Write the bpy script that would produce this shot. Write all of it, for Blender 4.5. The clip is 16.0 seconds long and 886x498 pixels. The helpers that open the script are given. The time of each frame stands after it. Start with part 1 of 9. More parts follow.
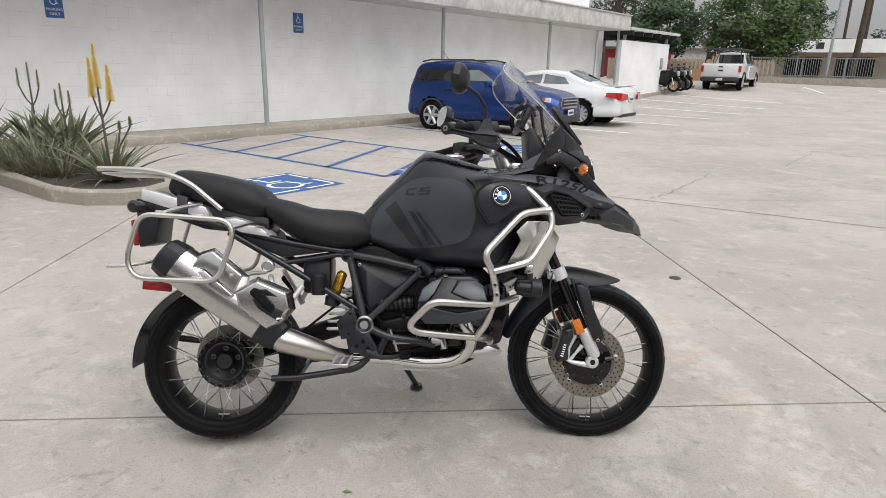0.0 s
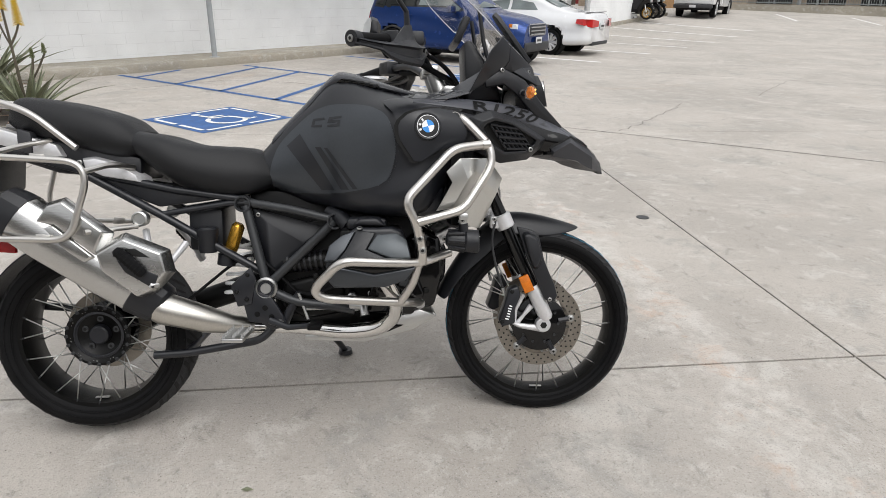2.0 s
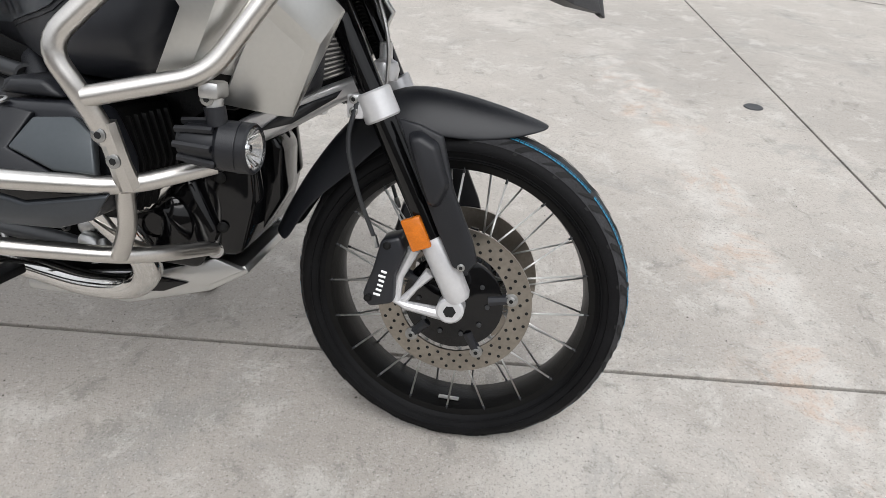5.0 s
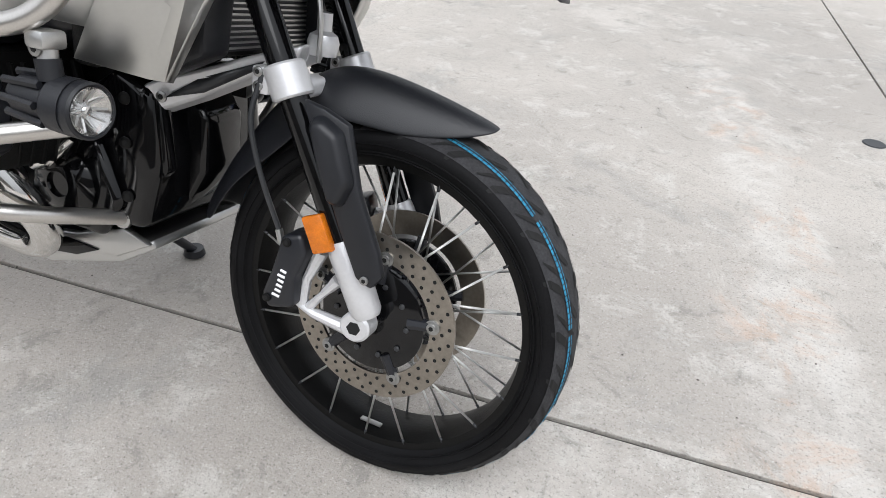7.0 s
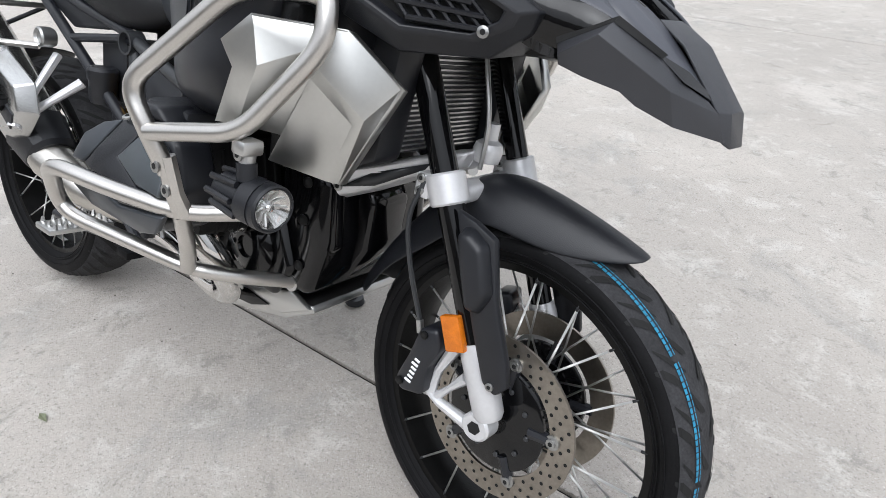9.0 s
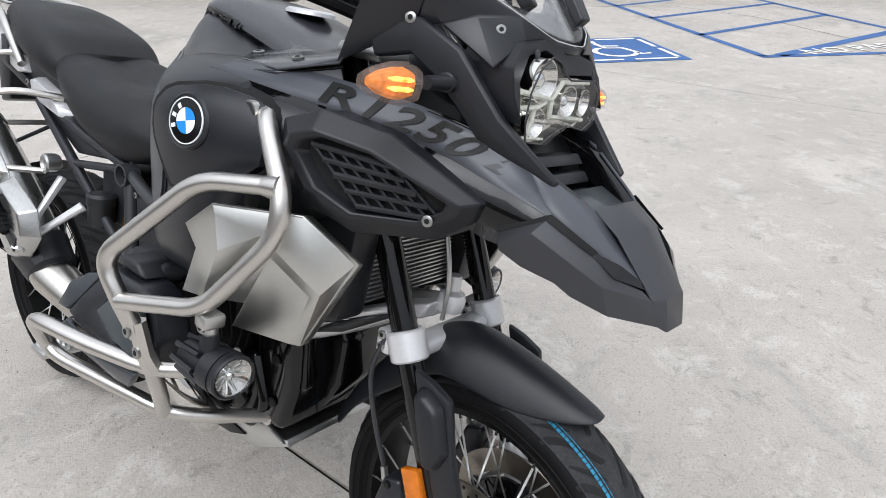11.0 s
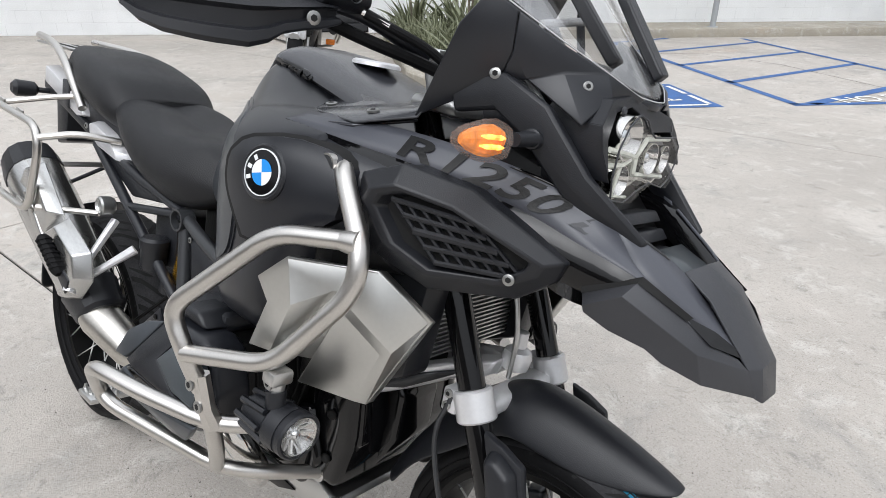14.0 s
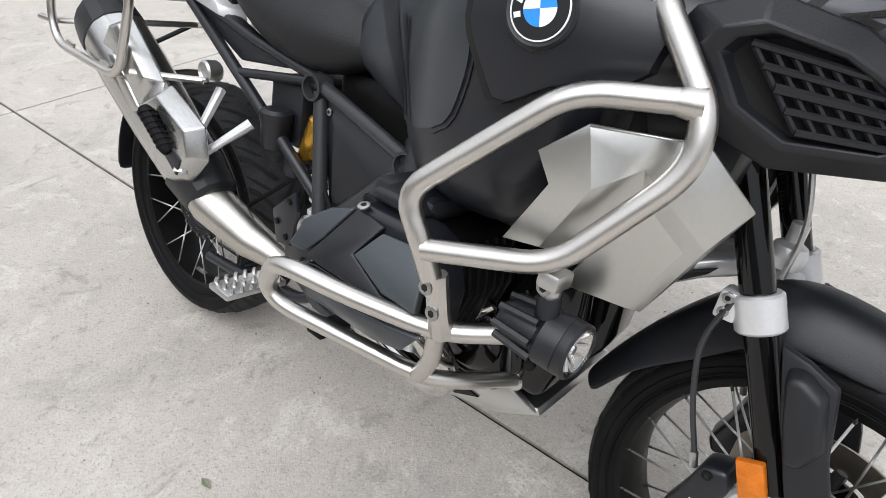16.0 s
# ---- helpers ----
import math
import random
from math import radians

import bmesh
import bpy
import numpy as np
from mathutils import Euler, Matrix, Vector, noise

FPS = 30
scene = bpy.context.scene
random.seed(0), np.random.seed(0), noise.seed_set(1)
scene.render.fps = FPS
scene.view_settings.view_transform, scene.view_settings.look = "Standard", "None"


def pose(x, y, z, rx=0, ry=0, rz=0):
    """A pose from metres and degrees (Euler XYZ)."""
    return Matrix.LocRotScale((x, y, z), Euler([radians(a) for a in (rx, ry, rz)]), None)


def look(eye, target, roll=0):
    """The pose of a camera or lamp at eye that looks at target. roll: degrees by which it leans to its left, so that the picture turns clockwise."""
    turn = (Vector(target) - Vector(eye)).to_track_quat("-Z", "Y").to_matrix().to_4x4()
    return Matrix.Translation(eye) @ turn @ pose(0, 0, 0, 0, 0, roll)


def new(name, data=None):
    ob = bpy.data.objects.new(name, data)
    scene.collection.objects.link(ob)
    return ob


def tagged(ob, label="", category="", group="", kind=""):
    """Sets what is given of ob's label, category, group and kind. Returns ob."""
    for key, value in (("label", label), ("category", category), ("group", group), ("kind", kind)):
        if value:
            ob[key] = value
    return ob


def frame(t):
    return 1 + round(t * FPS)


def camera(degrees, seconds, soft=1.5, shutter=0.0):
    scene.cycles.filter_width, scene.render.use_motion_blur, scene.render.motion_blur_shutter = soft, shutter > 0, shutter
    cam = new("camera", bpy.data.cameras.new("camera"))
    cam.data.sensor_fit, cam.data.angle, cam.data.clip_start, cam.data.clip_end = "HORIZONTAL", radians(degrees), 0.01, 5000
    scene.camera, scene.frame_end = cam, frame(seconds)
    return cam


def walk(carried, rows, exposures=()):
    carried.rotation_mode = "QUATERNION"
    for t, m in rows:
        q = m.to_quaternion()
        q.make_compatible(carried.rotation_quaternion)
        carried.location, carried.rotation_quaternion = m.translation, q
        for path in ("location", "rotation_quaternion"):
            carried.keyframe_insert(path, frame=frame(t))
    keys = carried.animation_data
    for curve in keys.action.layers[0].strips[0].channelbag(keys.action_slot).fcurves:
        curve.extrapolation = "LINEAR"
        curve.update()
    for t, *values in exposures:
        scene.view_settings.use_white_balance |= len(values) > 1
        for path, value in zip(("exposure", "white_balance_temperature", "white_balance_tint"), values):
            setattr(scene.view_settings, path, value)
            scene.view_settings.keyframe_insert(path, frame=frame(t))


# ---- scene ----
cam = camera(70.2, 16.0, soft=0.5)
PATH = [
    (0, (0.911, -2.322, 1.506), (0.896, -0.402, 0.948), 1.1),
    (0.5, (0.93, -2.279, 1.488), (0.967, -0.373, 0.883), 0.9),
    (1, (0.993, -2.15, 1.469), (1.062, -0.26, 0.817), 0.7),
    (1.5, (1.064, -2.024, 1.444), (1.136, -0.145, 0.762), 0.9),
    (2, (1.082, -1.882, 1.409), (1.157, -0.029, 0.661), 1.1),
    (2.5, (1.119, -1.706, 1.391), (1.195, 0.134, 0.613), 1.0),
    (3, (1.232, -1.52, 1.358), (1.374, 0.298, 0.537), 0.6),
    (3.5, (1.369, -1.331, 1.32), (1.537, 0.476, 0.479), 1.0),
    (4, (1.435, -1.152, 1.251), (1.548, 0.622, 0.335), 1.5),
    (4.5, (1.501, -1.003, 1.193), (1.45, 0.703, 0.15), 1.7),
    (5, (1.635, -0.848, 1.1), (1.382, 0.783, -0.03), 1.6),
    (5.2, (1.677, -0.803, 1.063), (1.357, 0.79, -0.103), 1.9),
    (7.3, (1.918, -0.591, 1.042), (1.21, 0.887, -0.105), 3.0),
    (7.5, (1.916, -0.58, 1.045), (1.119, 0.852, -0.102), 2.9),
    (8, (1.902, -0.557, 1.077), (0.963, 0.776, -0.081), 2.6),
    (8.2, (1.896, -0.553, 1.09), (0.918, 0.76, -0.059), 2.7),
    (10.3, (1.975, -0.499, 1.256), (0.814, 0.793, 0.264), 0.3),
    (10.5, (1.971, -0.482, 1.272), (0.807, 0.811, 0.285), 0.3),
    (11, (1.954, -0.437, 1.321), (0.775, 0.862, 0.36), 0.2),
    (11.5, (1.972, -0.323, 1.339), (0.792, 0.997, 0.409), -0.0),
    (12, (1.987, -0.262, 1.376), (0.743, 1.038, 0.504), 0.3),
    (12.5, (1.974, -0.268, 1.393), (0.676, 1.01, 0.567), 0.2),
    (13, (1.941, -0.326, 1.403), (0.634, 0.953, 0.593), 0.5),
    (13.5, (1.905, -0.408, 1.388), (0.593, 0.868, 0.581), 0.4),
    (14, (1.873, -0.466, 1.33), (0.609, 0.832, 0.481), 0.4),
    (14.5, (1.823, -0.507, 1.283), (0.616, 0.744, 0.293), 0.6),
    (15, (1.729, -0.529, 1.249), (0.56, 0.682, 0.168), 0.7),
    (15.5, (1.611, -0.538, 1.23), (0.448, 0.646, 0.113), 0.4),
    (16, (1.505, -0.586, 1.226), (0.364, 0.575, 0.064), 0.5),
]
walk(cam, [(t, look(eye, target, roll)) for t, eye, target, roll in PATH], exposures=[(0.0, -0.20, 6550, 10), (5.0, -0.05, 6350, 10), (7.5, 0.14, 6150, 10), (8.2, 0.16, 6100, 10), (10.5, 0.09, 6100, 10), (12.0, 0.03, 6250, 10), (14.0, 0.05, 6230, 10), (16.0, 0.13, 6280, 10)])

# ---- world and light: an overcast day, one very soft sun behind cloud ----
world = bpy.data.worlds.new("overcast_sky")
scene.world = world
world.use_nodes = True
wn, wl = world.node_tree.nodes, world.node_tree.links
wn.clear()
sky = wn.new("ShaderNodeTexSky")
sky.sky_type, sky.sun_disc = "NISHITA", False
sky.sun_elevation, sky.sun_rotation = radians(56), radians(149)
sky.air_density, sky.dust_density, sky.ozone_density = 1.0, 6.0, 1.0
hsv = wn.new("ShaderNodeHueSaturation")
hsv.inputs["Saturation"].default_value = 0.12
bg = wn.new("ShaderNodeBackground")
bg.inputs["Strength"].default_value = 0.15
wo = wn.new("ShaderNodeOutputWorld")
cloud = wn.new("ShaderNodeMix")
cloud.data_type = "RGBA"
cloud.inputs["Factor"].default_value = 0.72
cloud.inputs[7].default_value = (7.6, 7.7, 7.9, 1)
wl.new(sky.outputs[0], hsv.inputs["Color"])
wl.new(hsv.outputs[0], cloud.inputs[6])
# an overcast sky is brightest overhead
wco, wsep = wn.new("ShaderNodeTexCoord"), wn.new("ShaderNodeSeparateXYZ")
wl.new(wco.outputs["Generated"], wsep.inputs[0])
dome = wn.new("ShaderNodeMapRange")
dome.inputs["To Min"].default_value, dome.inputs["To Max"].default_value = 0.45, 1.42
wl.new(wsep.outputs[2], dome.inputs["Value"])
shade = wn.new("ShaderNodeVectorMath")
shade.operation = "SCALE"
wl.new(cloud.outputs[2], shade.inputs[0])
wl.new(dome.outputs[0], shade.inputs["Scale"])
wl.new(shade.outputs[0], bg.inputs["Color"])
wl.new(bg.outputs[0], wo.inputs["Surface"])
sun_data = bpy.data.lights.new("sun", "SUN")
sun_data.energy, sun_data.angle, sun_data.color = 1.4, radians(50), (1.0, 0.98, 0.96)
sun = new("sun", sun_data)
sun.matrix_world = look((9, -15, 26), (0, 0, 0))


# ---- materials ----
def mat(name, col, rough=0.5, metal=0.0, var=0.10, scale=6.0, bump=0.0, bscale=150.0, rvar=0.12, coat=0.0, alpha=None, spec=0.5, aniso=None):
    """A principled material with two scales of colour variation, uneven roughness and fine relief."""
    m = bpy.data.materials.new(name)
    m.use_nodes = True
    nd, ln = m.node_tree.nodes, m.node_tree.links
    p = nd["Principled BSDF"]
    p.inputs["Metallic"].default_value = metal
    p.inputs["Specular IOR Level"].default_value = spec
    p.inputs["Coat Weight"].default_value = coat
    p.inputs["Coat Roughness"].default_value = 0.05
    tc = nd.new("ShaderNodeTexCoord")
    n1, n2 = nd.new("ShaderNodeTexNoise"), nd.new("ShaderNodeTexNoise")
    n1.inputs["Scale"].default_value, n1.inputs["Detail"].default_value = scale, 6
    n2.inputs["Scale"].default_value, n2.inputs["Detail"].default_value = bscale, 3
    src = tc.outputs["Object"]
    if aniso:
        mp = nd.new("ShaderNodeMapping")
        mp.inputs["Scale"].default_value = aniso
        ln.new(src, mp.inputs["Vector"])
        src = mp.outputs[0]
    ln.new(tc.outputs["Object"], n1.inputs["Vector"])
    ln.new(src, n2.inputs["Vector"])
    r1 = nd.new("ShaderNodeMapRange")
    r1.inputs["From Min"].default_value, r1.inputs["From Max"].default_value = 0.3, 0.7
    r1.inputs["To Min"].default_value, r1.inputs["To Max"].default_value = 1 - var, 1 + var
    r2 = nd.new("ShaderNodeMapRange")
    r2.inputs["From Min"].default_value, r2.inputs["From Max"].default_value = 0.3, 0.7
    r2.inputs["To Min"].default_value, r2.inputs["To Max"].default_value = 1 - var * 0.6, 1 + var * 0.6
    ln.new(n1.outputs["Fac"], r1.inputs["Value"])
    ln.new(n2.outputs["Fac"], r2.inputs["Value"])
    mu = nd.new("ShaderNodeMath")
    mu.operation = "MULTIPLY"
    ln.new(r1.outputs[0], mu.inputs[0])
    ln.new(r2.outputs[0], mu.inputs[1])
    vm = nd.new("ShaderNodeVectorMath")
    vm.operation = "SCALE"
    vm.inputs[0].default_value = col
    ln.new(mu.outputs[0], vm.inputs["Scale"])
    ln.new(vm.outputs[0], p.inputs["Base Color"])
    rr = nd.new("ShaderNodeMapRange")
    rr.inputs["From Min"].default_value, rr.inputs["From Max"].default_value = 0.3, 0.7
    rr.inputs["To Min"].default_value, rr.inputs["To Max"].default_value = max(0.02, rough * (1 - rvar)), min(1, rough * (1 + rvar))
    ln.new(n1.outputs["Fac"], rr.inputs["Value"])
    ln.new(rr.outputs[0], p.inputs["Roughness"])
    if bump:
        b = nd.new("ShaderNodeBump")
        b.inputs["Strength"].default_value, b.inputs["Distance"].default_value = bump, 0.002
        ln.new(n2.outputs["Fac"], b.inputs["Height"])
        ln.new(b.outputs[0], p.inputs["Normal"])
    if alpha is not None:
        p.inputs["Alpha"].default_value = alpha
    return m


def glass_mat(name, col, rough=0.0, ior=1.45, trans=1.0):
    m = bpy.data.materials.new(name)
    m.use_nodes = True
    p = m.node_tree.nodes["Principled BSDF"]
    p.inputs["Base Color"].default_value = (*col, 1)
    p.inputs["Roughness"].default_value, p.inputs["IOR"].default_value = rough, ior
    p.inputs["Transmission Weight"].default_value = trans
    return m


def cover_mat(name, gloss):
    """A thin clear cover: mostly see-through, with a faint sharp reflection."""
    m = bpy.data.materials.new(name)
    m.use_nodes = True
    nd, ln = m.node_tree.nodes, m.node_tree.links
    nd.clear()
    out, mx = nd.new("ShaderNodeOutputMaterial"), nd.new("ShaderNodeMixShader")
    tr, gl = nd.new("ShaderNodeBsdfTransparent"), nd.new("ShaderNodeBsdfGlossy")
    gl.inputs["Roughness"].default_value = 0.03
    mx.inputs[0].default_value = gloss
    ln.new(tr.outputs[0], mx.inputs[1])
    ln.new(gl.outputs[0], mx.inputs[2])
    ln.new(mx.outputs[0], out.inputs["Surface"])
    return m


def glow_mat(name, col, strength):
    m = bpy.data.materials.new(name)
    m.use_nodes = True
    p = m.node_tree.nodes["Principled BSDF"]
    p.inputs["Base Color"].default_value = (*col, 1)
    p.inputs["Emission Color"].default_value = (*col, 1)
    nd, ln = m.node_tree.nodes, m.node_tree.links
    co = nd.new("ShaderNodeTexCoord")
    n = nd.new("ShaderNodeTexVoronoi")
    n.inputs["Scale"].default_value = 110
    r = nd.new("ShaderNodeMapRange")
    r.inputs["From Min"].default_value, r.inputs["From Max"].default_value = 0.1, 0.8
    r.inputs["To Min"].default_value, r.inputs["To Max"].default_value = strength * 2.2, strength * 0.2
    ln.new(co.outputs["Object"], n.inputs["Vector"])
    ln.new(n.outputs["Distance"], r.inputs["Value"])
    ln.new(r.outputs[0], p.inputs["Emission Strength"])
    p.inputs["Roughness"].default_value = 0.15
    return m


def concrete_mat(name, col, stains=True):
    """Worn paving concrete: broad cloudy stains, pale wear, rusty trails, sandy grain and pits."""
    m = bpy.data.materials.new(name)
    m.use_nodes = True
    nd, ln = m.node_tree.nodes, m.node_tree.links
    p = nd["Principled BSDF"]
    geo = nd.new("ShaderNodeNewGeometry")

    def noise_node(scale, detail=5, rough=0.6, dist=0.0):
        n = nd.new("ShaderNodeTexNoise")
        n.inputs["Scale"].default_value, n.inputs["Detail"].default_value = scale, detail
        n.inputs["Roughness"].default_value, n.inputs["Distortion"].default_value = rough, dist
        ln.new(geo.outputs["Position"], n.inputs["Vector"])
        return n.outputs["Fac"]

    def ramp(fac, lo, hi, a, b):
        r = nd.new("ShaderNodeMapRange")
        r.interpolation_type = "SMOOTHSTEP"
        r.inputs["From Min"].default_value, r.inputs["From Max"].default_value = lo, hi
        r.inputs["To Min"].default_value, r.inputs["To Max"].default_value = a, b
        ln.new(fac, r.inputs["Value"])
        return r.outputs[0]

    def mix(fac, a, b, mode="MIX"):
        x = nd.new("ShaderNodeMix")
        x.data_type, x.blend_type = "RGBA", mode
        ln.new(fac, x.inputs["Factor"])
        for sock, v in ((x.inputs[6], a), (x.inputs[7], b)):
            if isinstance(v, tuple):
                sock.default_value = (*v, 1)
            else:
                ln.new(v, sock)
        return x.outputs[2]

    c = mix(ramp(noise_node(0.45, 6, 0.65, 0.4), 0.35, 0.65, 0, 1), tuple(0.86 * v for v in col), tuple(1.07 * v for v in col))
    if stains:
        c = mix(ramp(noise_node(0.9, 8, 0.7, 0.8), 0.54, 0.70, 0, 0.6), c, (0.60, 0.565, 0.52))
        c = mix(ramp(noise_node(0.33, 7, 0.7, 1.5), 0.58, 0.72, 0, 0.40), c, (0.46, 0.35, 0.26))
        c = mix(ramp(noise_node(1.7, 9, 0.78, 0.6), 0.52, 0.66, 0, 0.55), c, (0.29, 0.285, 0.27))
        c = mix(ramp(noise_node(5.0, 9, 0.80, 0.4), 0.52, 0.62, 0, 0.60), c, (0.57, 0.55, 0.51))
        c = mix(ramp(noise_node(8.0, 9, 0.80, 0.8), 0.55, 0.64, 0, 0.60), c, (0.24, 0.23, 0.205))
        c = mix(ramp(noise_node(34.0, 7, 0.8), 0.53, 0.64, 0, 0.45), c, (0.27, 0.25, 0.22))
        # a rusty spill that wandered across the slabs
        sep = nd.new("ShaderNodeSeparateXYZ")
        ln.new(geo.outputs["Position"], sep.inputs[0])

        def calc(op, a, b):
            q = nd.new("ShaderNodeMath")
            q.operation = op
            for sock, v in ((q.inputs[0], a), (q.inputs[1], b)):
                if isinstance(v, (int, float)):
                    sock.default_value = v
                else:
                    ln.new(v, sock)
            return q.outputs[0]
        yy = sep.outputs[1]
        mid = calc("ADD", 2.37, calc("ADD", calc("MULTIPLY", yy, -0.055), calc("MULTIPLY", calc("MULTIPLY", yy, yy), -0.027)))
        wob = calc("MULTIPLY", calc("SUBTRACT", noise_node(2.6, 8, 0.75), 0.5), 0.8)
        dist = calc("ABSOLUTE", calc("ADD", calc("SUBTRACT", sep.outputs[0], mid), wob), 0.0)
        lane = calc("MULTIPLY", ramp(dist, 0.02, 0.20, 1, 0), ramp(yy, 3.2, 2.6, 0, 1))
        c = mix(calc("MULTIPLY", lane, ramp(noise_node(6.0, 8, 0.75), 0.40, 0.60, 0.1, 0.7)), c, (0.62, 0.59, 0.55))
        c = mix(calc("MULTIPLY", lane, ramp(noise_node(4.0, 9, 0.8, 0.5), 0.50, 0.62, 0, 0.6)), c, (0.50, 0.36, 0.27))
    c = mix(ramp(noise_node(120.0, 4, 0.7), 0.55, 0.66, 0, 0.70), c, (0.19, 0.18, 0.16))
    c = mix(ramp(noise_node(260.0, 2, 0.6), 0.60, 0.70, 0, 0.55), c, (0.13, 0.12, 0.10))
    c = mix(ramp(noise_node(170.0, 3, 0.6), 0.30, 0.42, 0.5, 0), c, (0.72, 0.70, 0.66))
    ln.new(c, p.inputs["Base Color"])
    ln.new(ramp(noise_node(1.1, 5), 0.3, 0.7, 0.70, 0.92), p.inputs["Roughness"])
    b = nd.new("ShaderNodeBump")
    b.inputs["Strength"].default_value, b.inputs["Distance"].default_value = 0.9, 0.004
    ln.new(noise_node(140.0, 4, 0.7), b.inputs["Height"])
    ln.new(b.outputs[0], p.inputs["Normal"])
    return m


def block_mat(name, col):
    """Painted concrete blocks: filled joints that still show as faint shallow lines, scuffs and chips."""
    m = mat(name, col, 0.75, var=0.06, scale=1.3, bump=0.0, bscale=60)
    nd, ln = m.node_tree.nodes, m.node_tree.links
    p = nd["Principled BSDF"]
    old = p.inputs["Base Color"].links[0].from_socket
    tc = nd.new("ShaderNodeTexCoord")
    sep, com = nd.new("ShaderNodeSeparateXYZ"), nd.new("ShaderNodeCombineXYZ")
    ln.new(tc.outputs["Object"], sep.inputs[0])
    ln.new(sep.outputs[1], com.inputs[0])
    ln.new(sep.outputs[2], com.inputs[1])
    br = nd.new("ShaderNodeTexBrick")
    br.inputs["Scale"].default_value = 1.0
    br.inputs["Brick Width"].default_value, br.inputs["Row Height"].default_value = 0.41, 0.205
    br.inputs["Mortar Size"].default_value, br.inputs["Mortar Smooth"].default_value = 0.006, 0.6
    ln.new(com.outputs[0], br.inputs["Vector"])
    pit = nd.new("ShaderNodeTexNoise")
    pit.inputs["Scale"].default_value, pit.inputs["Detail"].default_value = 3.0, 8
    ln.new(tc.outputs["Object"], pit.inputs["Vector"])
    rg = nd.new("ShaderNodeMapRange")
    rg.inputs["From Min"].default_value, rg.inputs["From Max"].default_value = 0.42, 0.62
    rg.inputs["To Min"].default_value, rg.inputs["To Max"].default_value = 0.0, 0.24
    ln.new(pit.outputs["Fac"], rg.inputs["Value"])
    am = nd.new("ShaderNodeMath")
    am.operation = "MULTIPLY"
    ln.new(rg.outputs[0], am.inputs[0])
    ln.new(br.outputs["Fac"], am.inputs[1])
    mx = nd.new("ShaderNodeMix")
    mx.data_type = "RGBA"
    ln.new(am.outputs[0], mx.inputs["Factor"])
    ln.new(old, mx.inputs[6])
    mx.inputs[7].default_value = (0.30, 0.30, 0.29, 1)
    ln.new(mx.outputs[2], p.inputs["Base Color"])
    b1, b2 = nd.new("ShaderNodeBump"), nd.new("ShaderNodeBump")
    fine = nd.new("ShaderNodeTexNoise")
    fine.inputs["Scale"].default_value, fine.inputs["Detail"].default_value = 60, 4
    ln.new(tc.outputs["Object"], fine.inputs["Vector"])
    b1.inputs["Strength"].default_value, b1.inputs["Distance"].default_value = 0.5, 0.004
    b2.inputs["Strength"].default_value, b2.inputs["Distance"].default_value = 0.5, 0.006
    b1.invert = True
    ln.new(br.outputs["Fac"], b1.inputs["Height"])
    ln.new(fine.outputs["Fac"], b2.inputs["Height"])
    ln.new(b1.outputs[0], b2.inputs["Normal"])
    ln.new(b2.outputs[0], p.inputs["Normal"])
    return m


M = {}
M["concrete"] = concrete_mat("paving_concrete", (0.455, 0.420, 0.380))
M["kerb"] = concrete_mat("kerb_concrete", (0.36, 0.33, 0.27))
M["joint"] = mat("joint_filler", (0.020, 0.018, 0.016), 0.95, var=0.4, scale=30)
M["bluepaint"] = mat("blue_road_paint", (0.042, 0.115, 0.30), 0.7, var=0.22, scale=9, bump=0.3, bscale=120)
M["whitepaint"] = mat("white_road_paint", (0.78, 0.78, 0.76), 0.7, var=0.12, scale=9, bump=0.3, bscale=120)
M["wall"] = block_mat("white_painted_block", (0.87, 0.885, 0.89))
# dark grey for the added wall behind the camera
M["unseenwall"] = mat("unseen_wall_grey", (0.16, 0.15, 0.14), 0.85, var=0.15, scale=0.8, bump=0.3, bscale=30)
M["fascia"] = mat("weathered_white_fascia", (0.55, 0.55, 0.53), 0.8, var=0.22, scale=3.0, bump=0.3, bscale=40, aniso=(1, 1, 0.15))
M["steelpost"] = mat("grey_painted_post", (0.34, 0.36, 0.37), 0.55, var=0.08)
M["soil"] = mat("dark_soil", (0.07, 0.06, 0.05), 0.95, var=0.4, scale=25, bump=1.0, bscale=60)
M["rubber"] = mat("tyre_rubber", (0.0062, 0.0062, 0.0068), 0.60, spec=0.12, var=0.30, scale=14, bump=0.2, bscale=300)
M["tread"] = mat("tyre_tread_rubber", (0.034, 0.034, 0.036), 0.80, spec=0.2, var=0.35, scale=30, bump=0.3, bscale=260)
M["matblack"] = mat("matt_black_paint", (0.0120, 0.0130, 0.0166), 0.34, spec=0.50, var=0.12, scale=8, bump=0.04, bscale=500)
M["plastic"] = mat("black_grained_plastic", (0.0105, 0.0113, 0.0142), 0.40, spec=0.45, var=0.15, scale=8, bump=0.22, bscale=900)
M["greyplastic"] = mat("dark_grey_plastic", (0.038, 0.039, 0.044), 0.44, spec=0.45, var=0.10, scale=8, bump=0.2, bscale=900)
M["satin"] = mat("satin_dark_paint", (0.030, 0.031, 0.037), 0.22, spec=0.6, var=0.08, scale=6)
M["gloss"] = mat("gloss_black_paint", (0.003, 0.003, 0.0035), 0.08, var=0.10, coat=0.25, spec=0.3, scale=5)
M["greypaint"] = mat("granite_grey_paint", (0.056, 0.062, 0.070), 0.33, metal=0.45, var=0.06, scale=6)
M["stripgrey"] = mat("satin_grey_strip", (0.062, 0.065, 0.077), 0.40, metal=0.0, spec=0.5, var=0.03)
M["headgrey"] = mat("head_cover_grey", (0.075, 0.085, 0.092), 0.36, metal=0.4, var=0.06)
